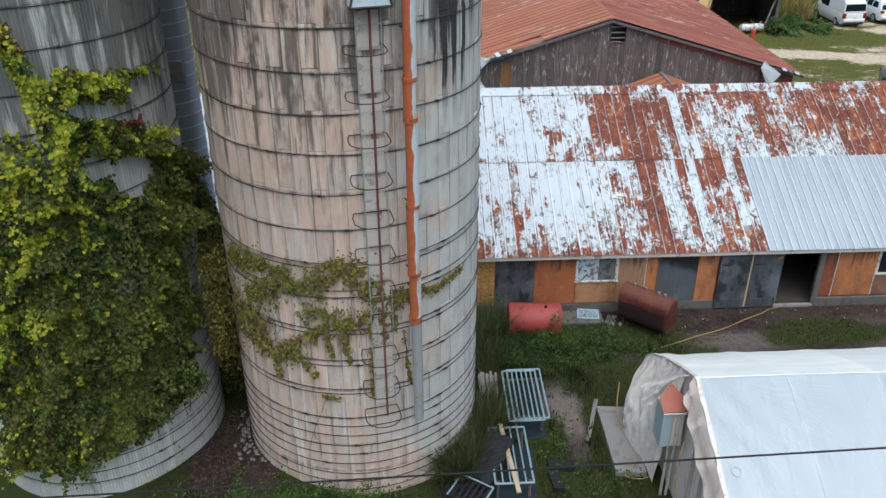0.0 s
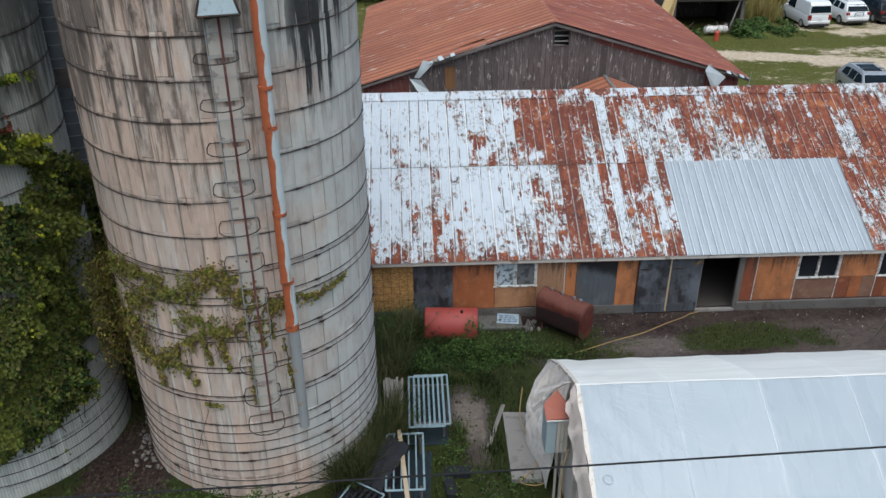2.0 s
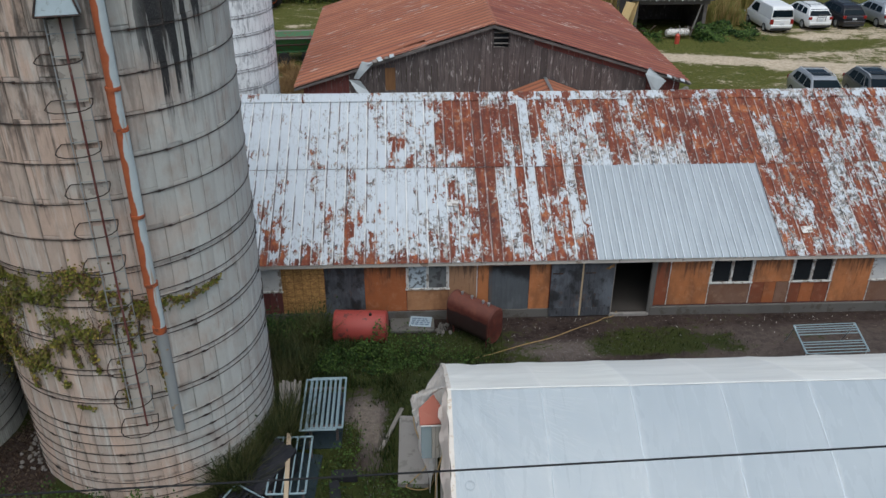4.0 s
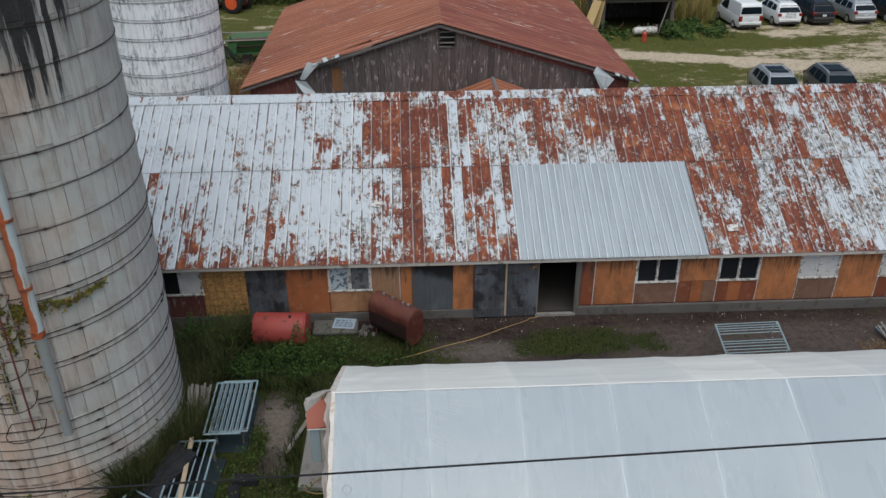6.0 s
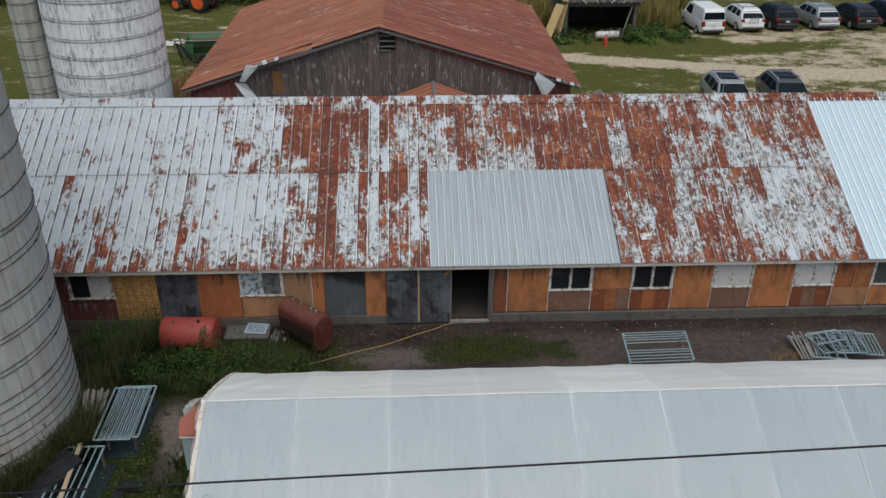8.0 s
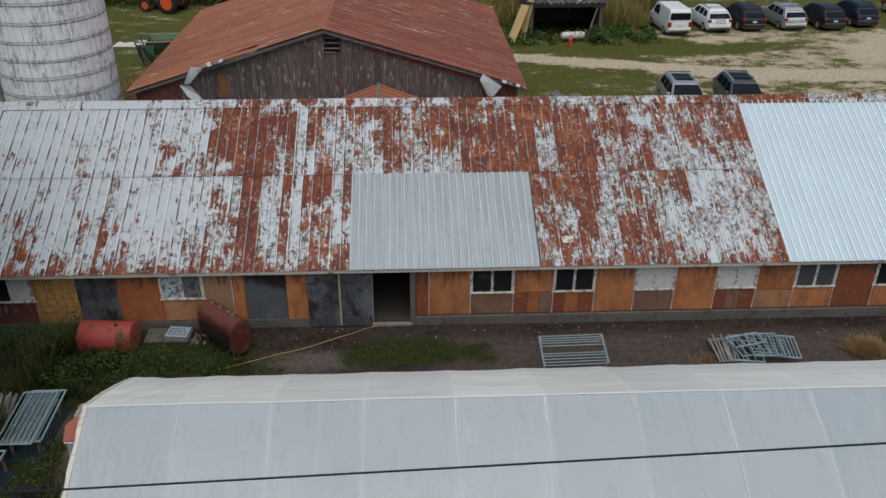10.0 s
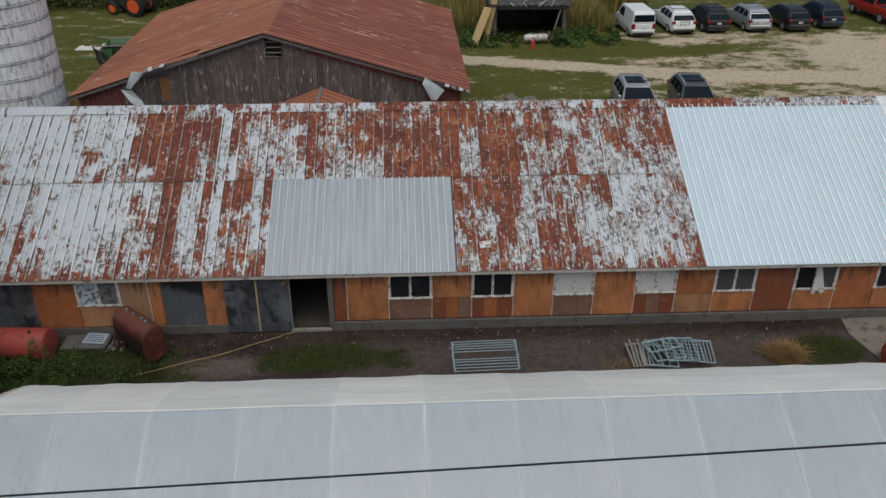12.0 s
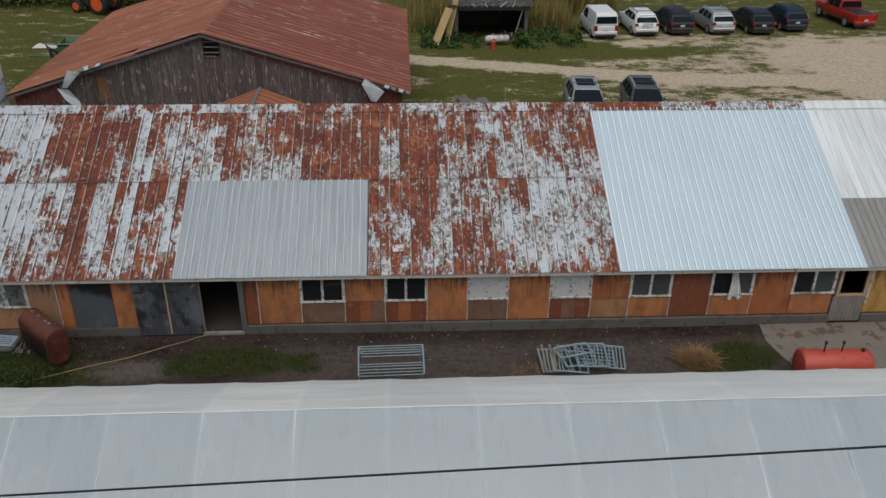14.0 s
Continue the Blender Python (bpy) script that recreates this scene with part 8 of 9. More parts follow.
def vehicle(kind, at, turn, paint, label, rails=True, rack=False):
    ob = thing({"van": "van", "pickup": "pickup_truck"}.get(kind, "car"), at, label, {"van": "van", "pickup": "pickup truck"}.get(kind, "car"), "parked vehicles", turn=turn)
    if kind == "van":
        L, W, belt, roof, wr = 4.4, 0.86, 1.02, 1.88, 0.35
        cab = [(0.02, belt), (0.10, 1.70), (0.30, 1.86), (2.7, 1.88), (3.05, 1.80), (3.75, belt)]
        low = [(0.0, 0.36, 0.95, 0.80), (0.10, 0.28, 1.03, 0.85), (1.0, 0.25, 1.03, 0.86), (3.4, 0.25, 1.03, 0.86), (4.1, 0.28, 0.92, 0.84), (4.38, 0.36, 0.72, 0.72)]
        sides = [[(2.15, 1.08), (2.15, 1.68), (2.85, 1.68), (3.4, 1.12)]]
        rear, front = ((0.10, 1.16, 1.62), 0.62), (3.70, 1.06, 1.72, 3.12)
        top_in = 0.10
    elif kind == "pickup":
        L, W, belt, roof, wr = 5.6, 0.95, 1.12, 1.86, 0.40
        cab = [(2.05, belt), (2.15, 1.76), (2.4, 1.86), (3.5, 1.86), (4.25, belt)]
        low = [(0.0, 0.55, 1.10, 0.92), (0.08, 0.48, 1.12, 0.94), (2.0, 0.45, 1.12, 0.95), (4.3, 0.45, 1.12, 0.95), (5.3, 0.48, 1.05, 0.93), (5.58, 0.55, 0.85, 0.82)]
        sides = [[(2.25, 1.18), (2.3, 1.68), (3.0, 1.72), (3.0, 1.18)], [(3.08, 1.18), (3.08, 1.72), (3.5, 1.70), (3.98, 1.18)]]
        rear, front = ((2.10, 1.22, 1.66), 0.62), (4.2, 1.16, 1.74, 3.62)
        top_in = 0.17
    else:
        L, W, belt, roof, wr = 4.65, 0.89, 1.0, 1.60, 0.34
        cab = [(0.10, belt), (0.46, 1.40), (0.72, 1.56), (1.5, 1.61), (2.4, 1.59), (2.72, 1.52), (3.55, belt)]
        low = [(0.0, 0.40, 0.88, 0.80), (0.09, 0.30, 1.0, 0.86), (0.9, 0.26, 1.01, 0.89), (3.4, 0.26, 1.01, 0.89), (4.3, 0.28, 0.90, 0.85), (4.62, 0.38, 0.66, 0.70)]
        sides = [[(0.62, 1.08), (0.80, 1.42), (1.35, 1.46), (1.35, 1.06)], [(1.43, 1.06), (1.43, 1.47), (2.1, 1.48), (2.1, 1.06)], [(2.18, 1.06), (2.18, 1.48), (2.62, 1.45), (3.18, 1.06)]]
        rear, front = ((0.20, 1.04, 1.43), 0.60), (3.44, 1.03, 1.50, 2.86)
        top_in = 0.24
    mid = L / 2

    def hw(z):
        return W - 0.03 - top_in * (z - belt) / (roof - belt)

    rings = []
    for y, zb, zt, w in low:
        rings.append([(-w * 0.93, y - mid, zb), (w * 0.93, y - mid, zb), (w, y - mid, zb + 0.16), (w, y - mid, zt - 0.14), (w * 0.965, y - mid, zt), (-w * 0.965, y - mid, zt), (-w, y - mid, zt - 0.14), (-w, y - mid, zb + 0.16)])
    part("body", Shape().loft(rings), paint, ob, "", True)
    s = Shape()
    n = len(cab)
    s.add([(-hw(z), y - mid, z) for y, z in cab] + [(hw(z), y - mid, z) for y, z in cab], [(i, i + 1, n + i + 1, n + i) for i in range(n - 1)] + [tuple(range(n)), tuple(range(n, 2 * n))[::-1], (0, n - 1, 2 * n - 1, n)])
    cabin = part("cabin", s, paint, ob)
    soft_edge = cabin.modifiers.new("rounded", "BEVEL")
    soft_edge.width, soft_edge.segments, soft_edge.limit_method, soft_edge.angle_limit = 0.07, 3, "ANGLE", radians(38)
    for sx in (-1, 1):
        for poly in sides:
            v = [(sx * (hw(z) + 0.008), y - mid, z) for y, z in poly]
            v += [(sx * (hw(z) - 0.01), y - mid, z) for y, z in poly]
            k = len(poly)
            part("side_window", Shape().add(v, [tuple(range(k)), tuple(range(k, 2 * k))[::-1]] + [(i, (i + 1) % k, k + (i + 1) % k, k + i) for i in range(k)]), M_GLASS_CAR, ob)
        part("mirror", Shape().box(sx * (W + 0.02) - 0.08, sx * (W + 0.02) + 0.08, front[0] - 0.55 - mid, front[0] - 0.42 - mid, belt + 0.02, belt + 0.16, 0.02), paint, ob)

    def slope_pane(name, y0, z0, y1, z1, out, inset):
        d = Vector((0, z1 - z0, -(y1 - y0))).normalized() * (0.012 * out)
        pts = [(-hw(z0) + inset, y0 - mid, z0), (hw(z0) - inset, y0 - mid, z0), (hw(z1) - inset, y1 - mid, z1), (-hw(z1) + inset, y1 - mid, z1)]
        v = [Vector(p) + d for p in pts] + [Vector(p) - d for p in pts]
        part(name, Shape().add(v, [(0, 1, 2, 3), (7, 6, 5, 4)] + [(i, (i + 1) % 4, 4 + (i + 1) % 4, 4 + i) for i in range(4)]), M_GLASS_CAR, ob)

    def cab_y(z, back):
        if back:
            pts = cab[:3]
        else:
            pts = cab[-2:][::-1] if kind == "pickup" else cab[-3:][::-1]
        return float(np.interp(z, [q for y, q in pts], [y for y, q in pts]))

    z0, z1 = rear[0][1], rear[0][2]
    slope_pane("rear_window", cab_y(z0, True), z0, cab_y(z1, True), z1, -1, 0.07)
    slope_pane("windscreen", cab_y(front[1], False), front[1], cab_y(front[2], False), front[2], 1, 0.05)
    lamp_z = 0.98 if kind != "van" else 0.85
    for sx in (-1, 1):
        part("tail_light", Shape().box(sx * W * 0.84 - 0.12, sx * W * 0.84 + 0.12, -mid - 0.015, -mid + 0.10, lamp_z - 0.18, lamp_z + (0.02 if kind == "car" else 0.16), 0.02), M_LAMP_RED, ob)
        part("headlight", Shape().box(sx * W * 0.74 - 0.15, sx * W * 0.74 + 0.13, mid - 0.22, mid - 0.06, 0.62, 0.78, 0.03), M_LAMP_CLEAR, ob)
    part("bumper", Shape().box(-W * 0.90, W * 0.90, -mid - 0.07, -mid + 0.12, 0.42, 0.64, 0.05), paint, ob)
    part("valance", Shape().box(-W * 0.86, W * 0.86, -mid - 0.05, -mid + 0.12, 0.26, 0.415, 0.03), M_TRIM, ob, "black plastic lower bumper")
    part("plate", Shape().box(-0.15, 0.15, -mid - 0.075, -mid - 0.062, 0.66, 0.80, 0.003) if kind != "car" else Shape().box(-0.15, 0.15, -mid - 0.018, -mid + 0.03, 0.70, 0.84, 0.003), M_PLATE, ob)
    r = 0.31 if kind == "van" else (0.40 if kind == "pickup" else 0.345)
    for y in (0.85 if kind != "pickup" else 1.1, L - 0.92):
        for sx in (-1, 1):
            wheel(ob, sx * (W + 0.005), y - mid, r, M_RIM)
    if kind == "car" and rails:
        for sx in (-1, 1):
            x = sx * (hw(1.6) - 0.03)
            part("roof_rail", Shape().tube([(x, 0.7 - mid, 1.57), (x, 0.85 - mid, 1.65), (x, 2.4 - mid, 1.66), (x, 2.65 - mid, 1.57)], 0.022, 6), M_RAIL if rails == "pale" else M_TRIM, ob, "", True)
        for y in (1.0, 2.1):
            part("crossbar", Shape().box(-0.6, 0.6, y - mid - 0.03, y - mid + 0.03, 1.66, 1.69, 0.008), M_TRIM, ob)
    if turn > 90:
        part("sunroof", Shape().box(-0.46, 0.46, 1.2 - mid, 2.3 - mid, 1.60, 1.622, 0.008), M_GLASS_CAR, ob, "dark glass roof panel")
    if kind == "pickup":
        part("bed_liner", Shape().box(-0.78, 0.78, 0.12 - mid, 1.95 - mid, 1.10, 1.13), M_TRIM, ob, "black open load bed")
    if rack:
        part("bike_rack", Shape().tube([(-0.3, -mid - 0.05, 0.72), (-0.3, -mid - 0.12, 1.2), (0.3, -mid - 0.12, 1.2), (0.3, -mid - 0.05, 0.72)], 0.02, 6).tube([(-0.3, -mid - 0.12, 1.0), (0.3, -mid - 0.12, 1.0)], 0.02, 6), M_TRIM, ob, "black folding bicycle rack")
    return ob


P_WHITE = car_paint("white_car_paint", (0.78, 0.78, 0.77), 0.0)
P_DARK = car_paint("black_car_paint", (0.018, 0.018, 0.022))
P_SILVER = car_paint("silver_car_paint", (0.50, 0.51, 0.52), 0.5)
P_NAVY = car_paint("navy_car_paint", (0.015, 0.022, 0.045))
P_RED = car_paint("red_truck_paint", (0.45, 0.025, 0.018), 0.1)
P_GREY = car_paint("grey_car_paint", (0.13, 0.135, 0.135), 0.4)


def lot(x, y):
    return (x, y, ground_z(x, y))


vehicle("van", lot(30.2, 60.1), 3, P_WHITE, "white delivery van parked on the grass edge")
vehicle("car", lot(33.3, 60.9), 2, P_WHITE, "white hatchback with a black bicycle rack", rails=True, rack=True)
vehicle("car", lot(35.9, 61.2), 2, P_DARK, "black sport utility car with roof rails")
vehicle("car", lot(38.9, 61.3), 3, P_SILVER, "silver station wagon parked in the row", rails="pale")
vehicle("car", lot(41.9, 61.5), 2, P_DARK, "black hatchback parked in the row", rails=False)
vehicle("car", lot(44.7, 62.3), 2, P_NAVY, "dark blue station wagon parked in the row")
vehicle("pickup", lot(50.0, 63.6), 5, P_RED, "red pickup truck with an open load bed")
vehicle("car", lot(25.5, 41.7), 176, P_SILVER, "silver estate car parked behind the barn", rails="pale")
vehicle("car", lot(28.55, 41.75), 175, P_GREY, "dark grey estate car with pale roof rails", rails="pale")


# ---- open shed and what lies in front of it ----
M_SHED_ROOF = plain("blackened_shed_roof", (0.05, 0.046, 0.042), 0.9, 0.0, 0.4, 2.0, 0.3, (0.16, 0.15, 0.14))
M_YELLOW_BOARD = streaked_wood("fresh_yellow_board", (0.55, 0.37, 0.15), (0.78, 0.57, 0.28), "y")


def old_shed():
    g = ground_z(22.3, 58)
    ob = thing("open_shed", (22.3, 57.6, g), "dark open-fronted timber shed full of junk", "shed")
    for x in (-2.5, 2.25):
        part("post", Shape().box(x, x + 0.24, 0, 0.24, -0.2, 2.35, 0.02), M_RAKE, ob)
    part("post", Shape().tube([(1.5, -0.1, 0), (2.1, 0.0, 2.2)], 0.06, 8), M_GREY_WOOD, ob, "leaning grey pole")
    for x0, x1 in ((-2.5, -2.4), (2.39, 2.49)):
        part("side_wall", Shape().box(x0, x1, 0.26, 5.0, -0.2, 2.3), M_BARN_BOARD, ob)
    part("back_wall", Shape().box(-2.5, 2.49, 5.0, 5.1, -0.2, 2.1), M_BARN_BOARD, ob)
    part("lintel", Shape().box(-2.6, 2.6, -0.1, 0.15, 2.12, 2.4, 0.02), M_RAKE, ob)
    part("roof", Shape().box(-2.8, 2.8, -0.4, 5.4, 2.42, 2.50), M_SHED_ROOF, ob)
    r = random.Random(4)
    for i in range(9):
        x = -1.6 + i * 0.42
        part("roof_batten", Shape().tube([(x, -0.45, 2.42), (x + r.uniform(-0.4, 0.5), -0.55 + r.uniform(-0.1, 0.1), 2.75 + r.uniform(-0.2, 0.1))], 0.035, 5), M_WHITE_BOARD if i % 2 else M_GREY_WOOD, ob)


old_shed()
plank((19.2, 57.0, -0.6), (19.9, 57.6, 2.4), 0.5, 0.05, M_YELLOW_BOARD, "pale yellow board leaning on the shed", "leaning boards")
plank((18.4, 56.5, -0.6), (19.4, 57.3, 1.7), 0.7, 0.05, M_YELLOW_BOARD, "wide pale board leaning by the shed", "leaning boards")
tk = thing("white_tank", (22.6, 56.6, ground_z(22.6, 56.6)), "white cylindrical tank lying in weeds", "tank", turn=8)
rings = [[(x, q * math.cos(t), 0.42 + q * math.sin(t)) for t in np.linspace(0, 2 * math.pi, 20, endpoint=False)] for x, q in ((-0.85, 0.08), (-0.8, 0.2), (-0.7, 0.25), (0.7, 0.25), (0.8, 0.2), (0.85, 0.08))]
part("tank_body", Shape().loft(rings), M_WHITE_PAINT, tk, "", True)
gb = thing("gas_bottle", lot(22.2, 55.2), "small orange-red gas bottle standing in weeds", "gas bottle")
part("bottle_body", Shape().cyl((0, 0, 0), (0, 0, 0.55), 0.16, n=16).cyl((0, 0, 0.55), (0, 0, 0.68), 0.16, 0.06, 16), M_TANK_NEW, gb, "", True)
part("valve", Shape().cyl((0, 0, 0.68), (0, 0, 0.78), 0.04, n=8), M_HOOP, gb)
rr = random.Random(40)
for i in range(26):
    x, y = rr.gauss(19.8, 0.8), rr.gauss(43.6, 0.35)
    stone(x, y, ground_z(x, y) + 0.08, rr.uniform(0.10, 0.28), 300 + i)
jr = random.Random(77)
for i in range(16):
    x, y = jr.uniform(20.6, 23.8), jr.uniform(57.2, 58.6)
    plank((x, y, ground_z(x, y)), (x + jr.uniform(-0.6, 0.6), y + jr.uniform(-0.3, 0.3), ground_z(x, y) + jr.uniform(0.2, 0.7)), 0.14, 0.05, jr.choice((M_GREY_WOOD_Y, M_GREY_WOOD_Y, M_STEM)), "dark scrap timber heaped in the shed mouth", "scrap timber")


# ---- farm machines behind ----
def tractor():
    ob = thing("tractor", lot(-7.2, 67.4), "orange tractor with large lugged tyres", "tractor", turn=70)
    part("chassis", Shape().box(-0.35, 0.35, -1.4, 1.9, 0.6, 1.1, 0.05), M_TRIM, ob)
    part("bonnet", Shape().box(-0.38, 0.38, 0.3, 1.9, 1.1, 1.75, 0.12), M_ORANGE_RIM, ob, "orange bonnet")
    part("fender", Shape().box(-1.0, 1.0, -1.3, -0.3, 1.45, 1.6, 0.06), M_ORANGE_RIM, ob)
    part("seat", Shape().box(-0.25, 0.25, -0.8, -0.3, 1.6, 2.0, 0.08), M_BLACK, ob)
    for sx in (-1, 1):
        wheel(ob, sx * 1.05, -0.8, 0.82, M_ORANGE_RIM, 0.42)
        wheel(ob, sx * 0.85, 1.3, 0.48, M_ORANGE_RIM, 0.28)
        part("roll_bar", Shape().tube([(sx * 0.55, -0.9, 1.5), (sx * 0.55, -1.0, 2.6), (0, -1.0, 2.62)], 0.04, 8), M_TRIM, ob)


tractor()


def green_wagon():
    green = plain("green_machine_paint", (0.05, 0.16, 0.06), 0.5, 0.0, 0.2, 4.0, 0.3, (0.12, 0.07, 0.04))
    ob = thing("hay_wagon", (-3.7, 51.8, ground_z(-3.7, 51.8)), "old green farm wagon with a slanted side frame", "wagon", turn=8)
    part("bed", Shape().box(-0.5, 2.4, -0.7, 0.7, 0.62, 0.70, 0.02), green, ob)
    for sy in (-1, 1):
        part("side_panel", Shape().add([(-0.55, sy * 0.62, 0.70), (2.4, sy * 0.62, 0.70), (2.4, sy * 1.0, 1.50), (-0.55, sy * 1.0, 1.54), (-0.55, sy * 0.58, 0.70), (2.4, sy * 0.58, 0.70), (2.4, sy * 0.96, 1.50), (-0.55, sy * 0.96, 1.54)], [(0, 1, 2, 3), (7, 6, 5, 4), (0, 4, 5, 1), (3, 2, 6, 7), (0, 3, 7, 4), (1, 5, 6, 2)]), green, ob)
        part("rim", Shape().tube([(-1.15, sy * 1.0, 1.62), (-0.55, sy * 1.0, 1.56), (2.4, sy * 1.0, 1.52)], 0.045, 6), M_GREY_WOOD_X, ob, "pale worn rim")
        part("leg", Shape().tube([(-1.15, sy * 1.0, 1.62), (-0.75, sy * 0.9, -0.05)], 0.05, 6), green, ob)
    part("headboard", Shape().prism([(-0.6, 0.70), (0.6, 0.70), (0.98, 1.5), (-0.98, 1.5)], "x", -0.55, -0.50), green, ob)
    part("hanging_flap", Shape().prism([(-0.62, 1.40), (-0.05, 1.45), (-0.28, 0.15)], "y", -1.10, -1.05), green, ob, "torn green side flap hanging down")
    part("load", Shape().box(-0.45, 2.35, -0.86, 0.86, 1.05, 1.25, 0.08), M_STEM, ob, "dark brown load")
    for k in range(7):
        part("loose_hose", Shape().tube([(-1.05 + 0.08 * k, -1.05, 1.5 - 0.05 * k), (-0.95 + 0.11 * k, -1.18, 0.8 - 0.08 * (k % 3)), (-0.75 + 0.13 * k, -1.12, 0.35 + 0.13 * (k % 4))], 0.035, 5), M_BLACK, ob)
    part("drawbar", Shape().tube([(-0.9, 0, 0.6), (-2.4, -0.3, 0.75)], 0.05, 6), green, ob)
    for sx in (-1, 1):
        for x in (0.4, 1.8):
            part("wheel", Shape().cyl((x, sx * 1.0, 0.35), (x, sx * 0.8, 0.35), 0.35, n=20), M_BLACK, ob, "", True)


green_wagon()
for k, (x, y, w, d) in enumerate(((-4.4, 56.2, 1.5, 0.7), (-3.2, 56.9, 1.3, 0.5), (-3.9, 55.3, 0.8, 0.4), (-2.7, 55.6, 0.7, 0.5), (-7.9, 56.0, 1.6, 0.7), (-6.6, 56.6, 1.0, 0.6))):
    crumple("torn_sheeting", x, x + w, y, y + d, ground_z(x, y), 0.22, M_WHITE_BOARD, "scrap of pale torn sheeting lying on the grass", "sheeting", 14 + 3 * k, 14, 0.9)
crumple("tarpaulin", -7.6, -5.9, 33.6, 34.8, 0.0, 1.6, M_PIPE_BLUE, "blue-white sheet heaped at the silo foot", "tarpaulin", 22)


# ---- weeds and grass ----
def scatter(n, x0, x1, y0, y1, rng, want):
    x, y = rng.uniform(x0, x1, n), rng.uniform(y0, y1, n)
    keep = [k for k in range(n) if want(x[k], y[k]) > rng.random()]
    x, y = x[keep], y[keep]
    z = np.array([ground_z(a, b) for a, b in zip(x, y)])
    return np.stack([x, y, z], 1)


def clump(x, y, s=1.0, k=0.0):
    return noise.noise(Vector((x * s, y * s, k)))


def free(x, y):
    """No plants inside the silos, barns, greenhouse or slabs."""
    if math.hypot(x + 2.05, y - 17.51) < 2.8 or math.hypot(x + 8.2, y - 17.6) < 2.66 or y > 21.95 and y < 33.5:
        return False
    if x > 4.3 and 10.6 < y < 17.95 or 3.7 < x < 4.6 and 15.0 < y < 17.5:
        return False
    return not (math.hypot(x + 3.92, y - 37.5) < 2.5 or -0.4 < x < 16.2 and 35.7 < y < 50.8)


def low_grass():
    rng = np.random.default_rng(1)
    def want(x, y):
        if not free(x, y):
            return 0.0
        g = cover(x, y)[0]
        return max(0.0, min(1.0, (g - 0.30) * 1.5 + 0.6 * clump(x, y, 0.9)))
    p = scatter(60000, -7, 14.5, 12.0, 21.9, rng, want)
    n = len(p)
    v, f = blade_cloud(p, rng.uniform(0.04, 0.14, n), rng.uniform(0.004, 0.008, n), 2, 0.9)
    cloud("short_grass", v, f, M_YARD_GRASS, "short rough grass over the yard", "grass")
    p = scatter(3000, 24.5, 27.1, 19.3, 21.4, rng, want)
    n = len(p)
    v, f = blade_cloud(p, rng.uniform(0.03, 0.10, n), rng.uniform(0.004, 0.008, n), 8, 0.9)
    cloud("short_grass", v, f, M_LONG_GRASS, "short grass patch on the gravel", "grass")


low_grass()


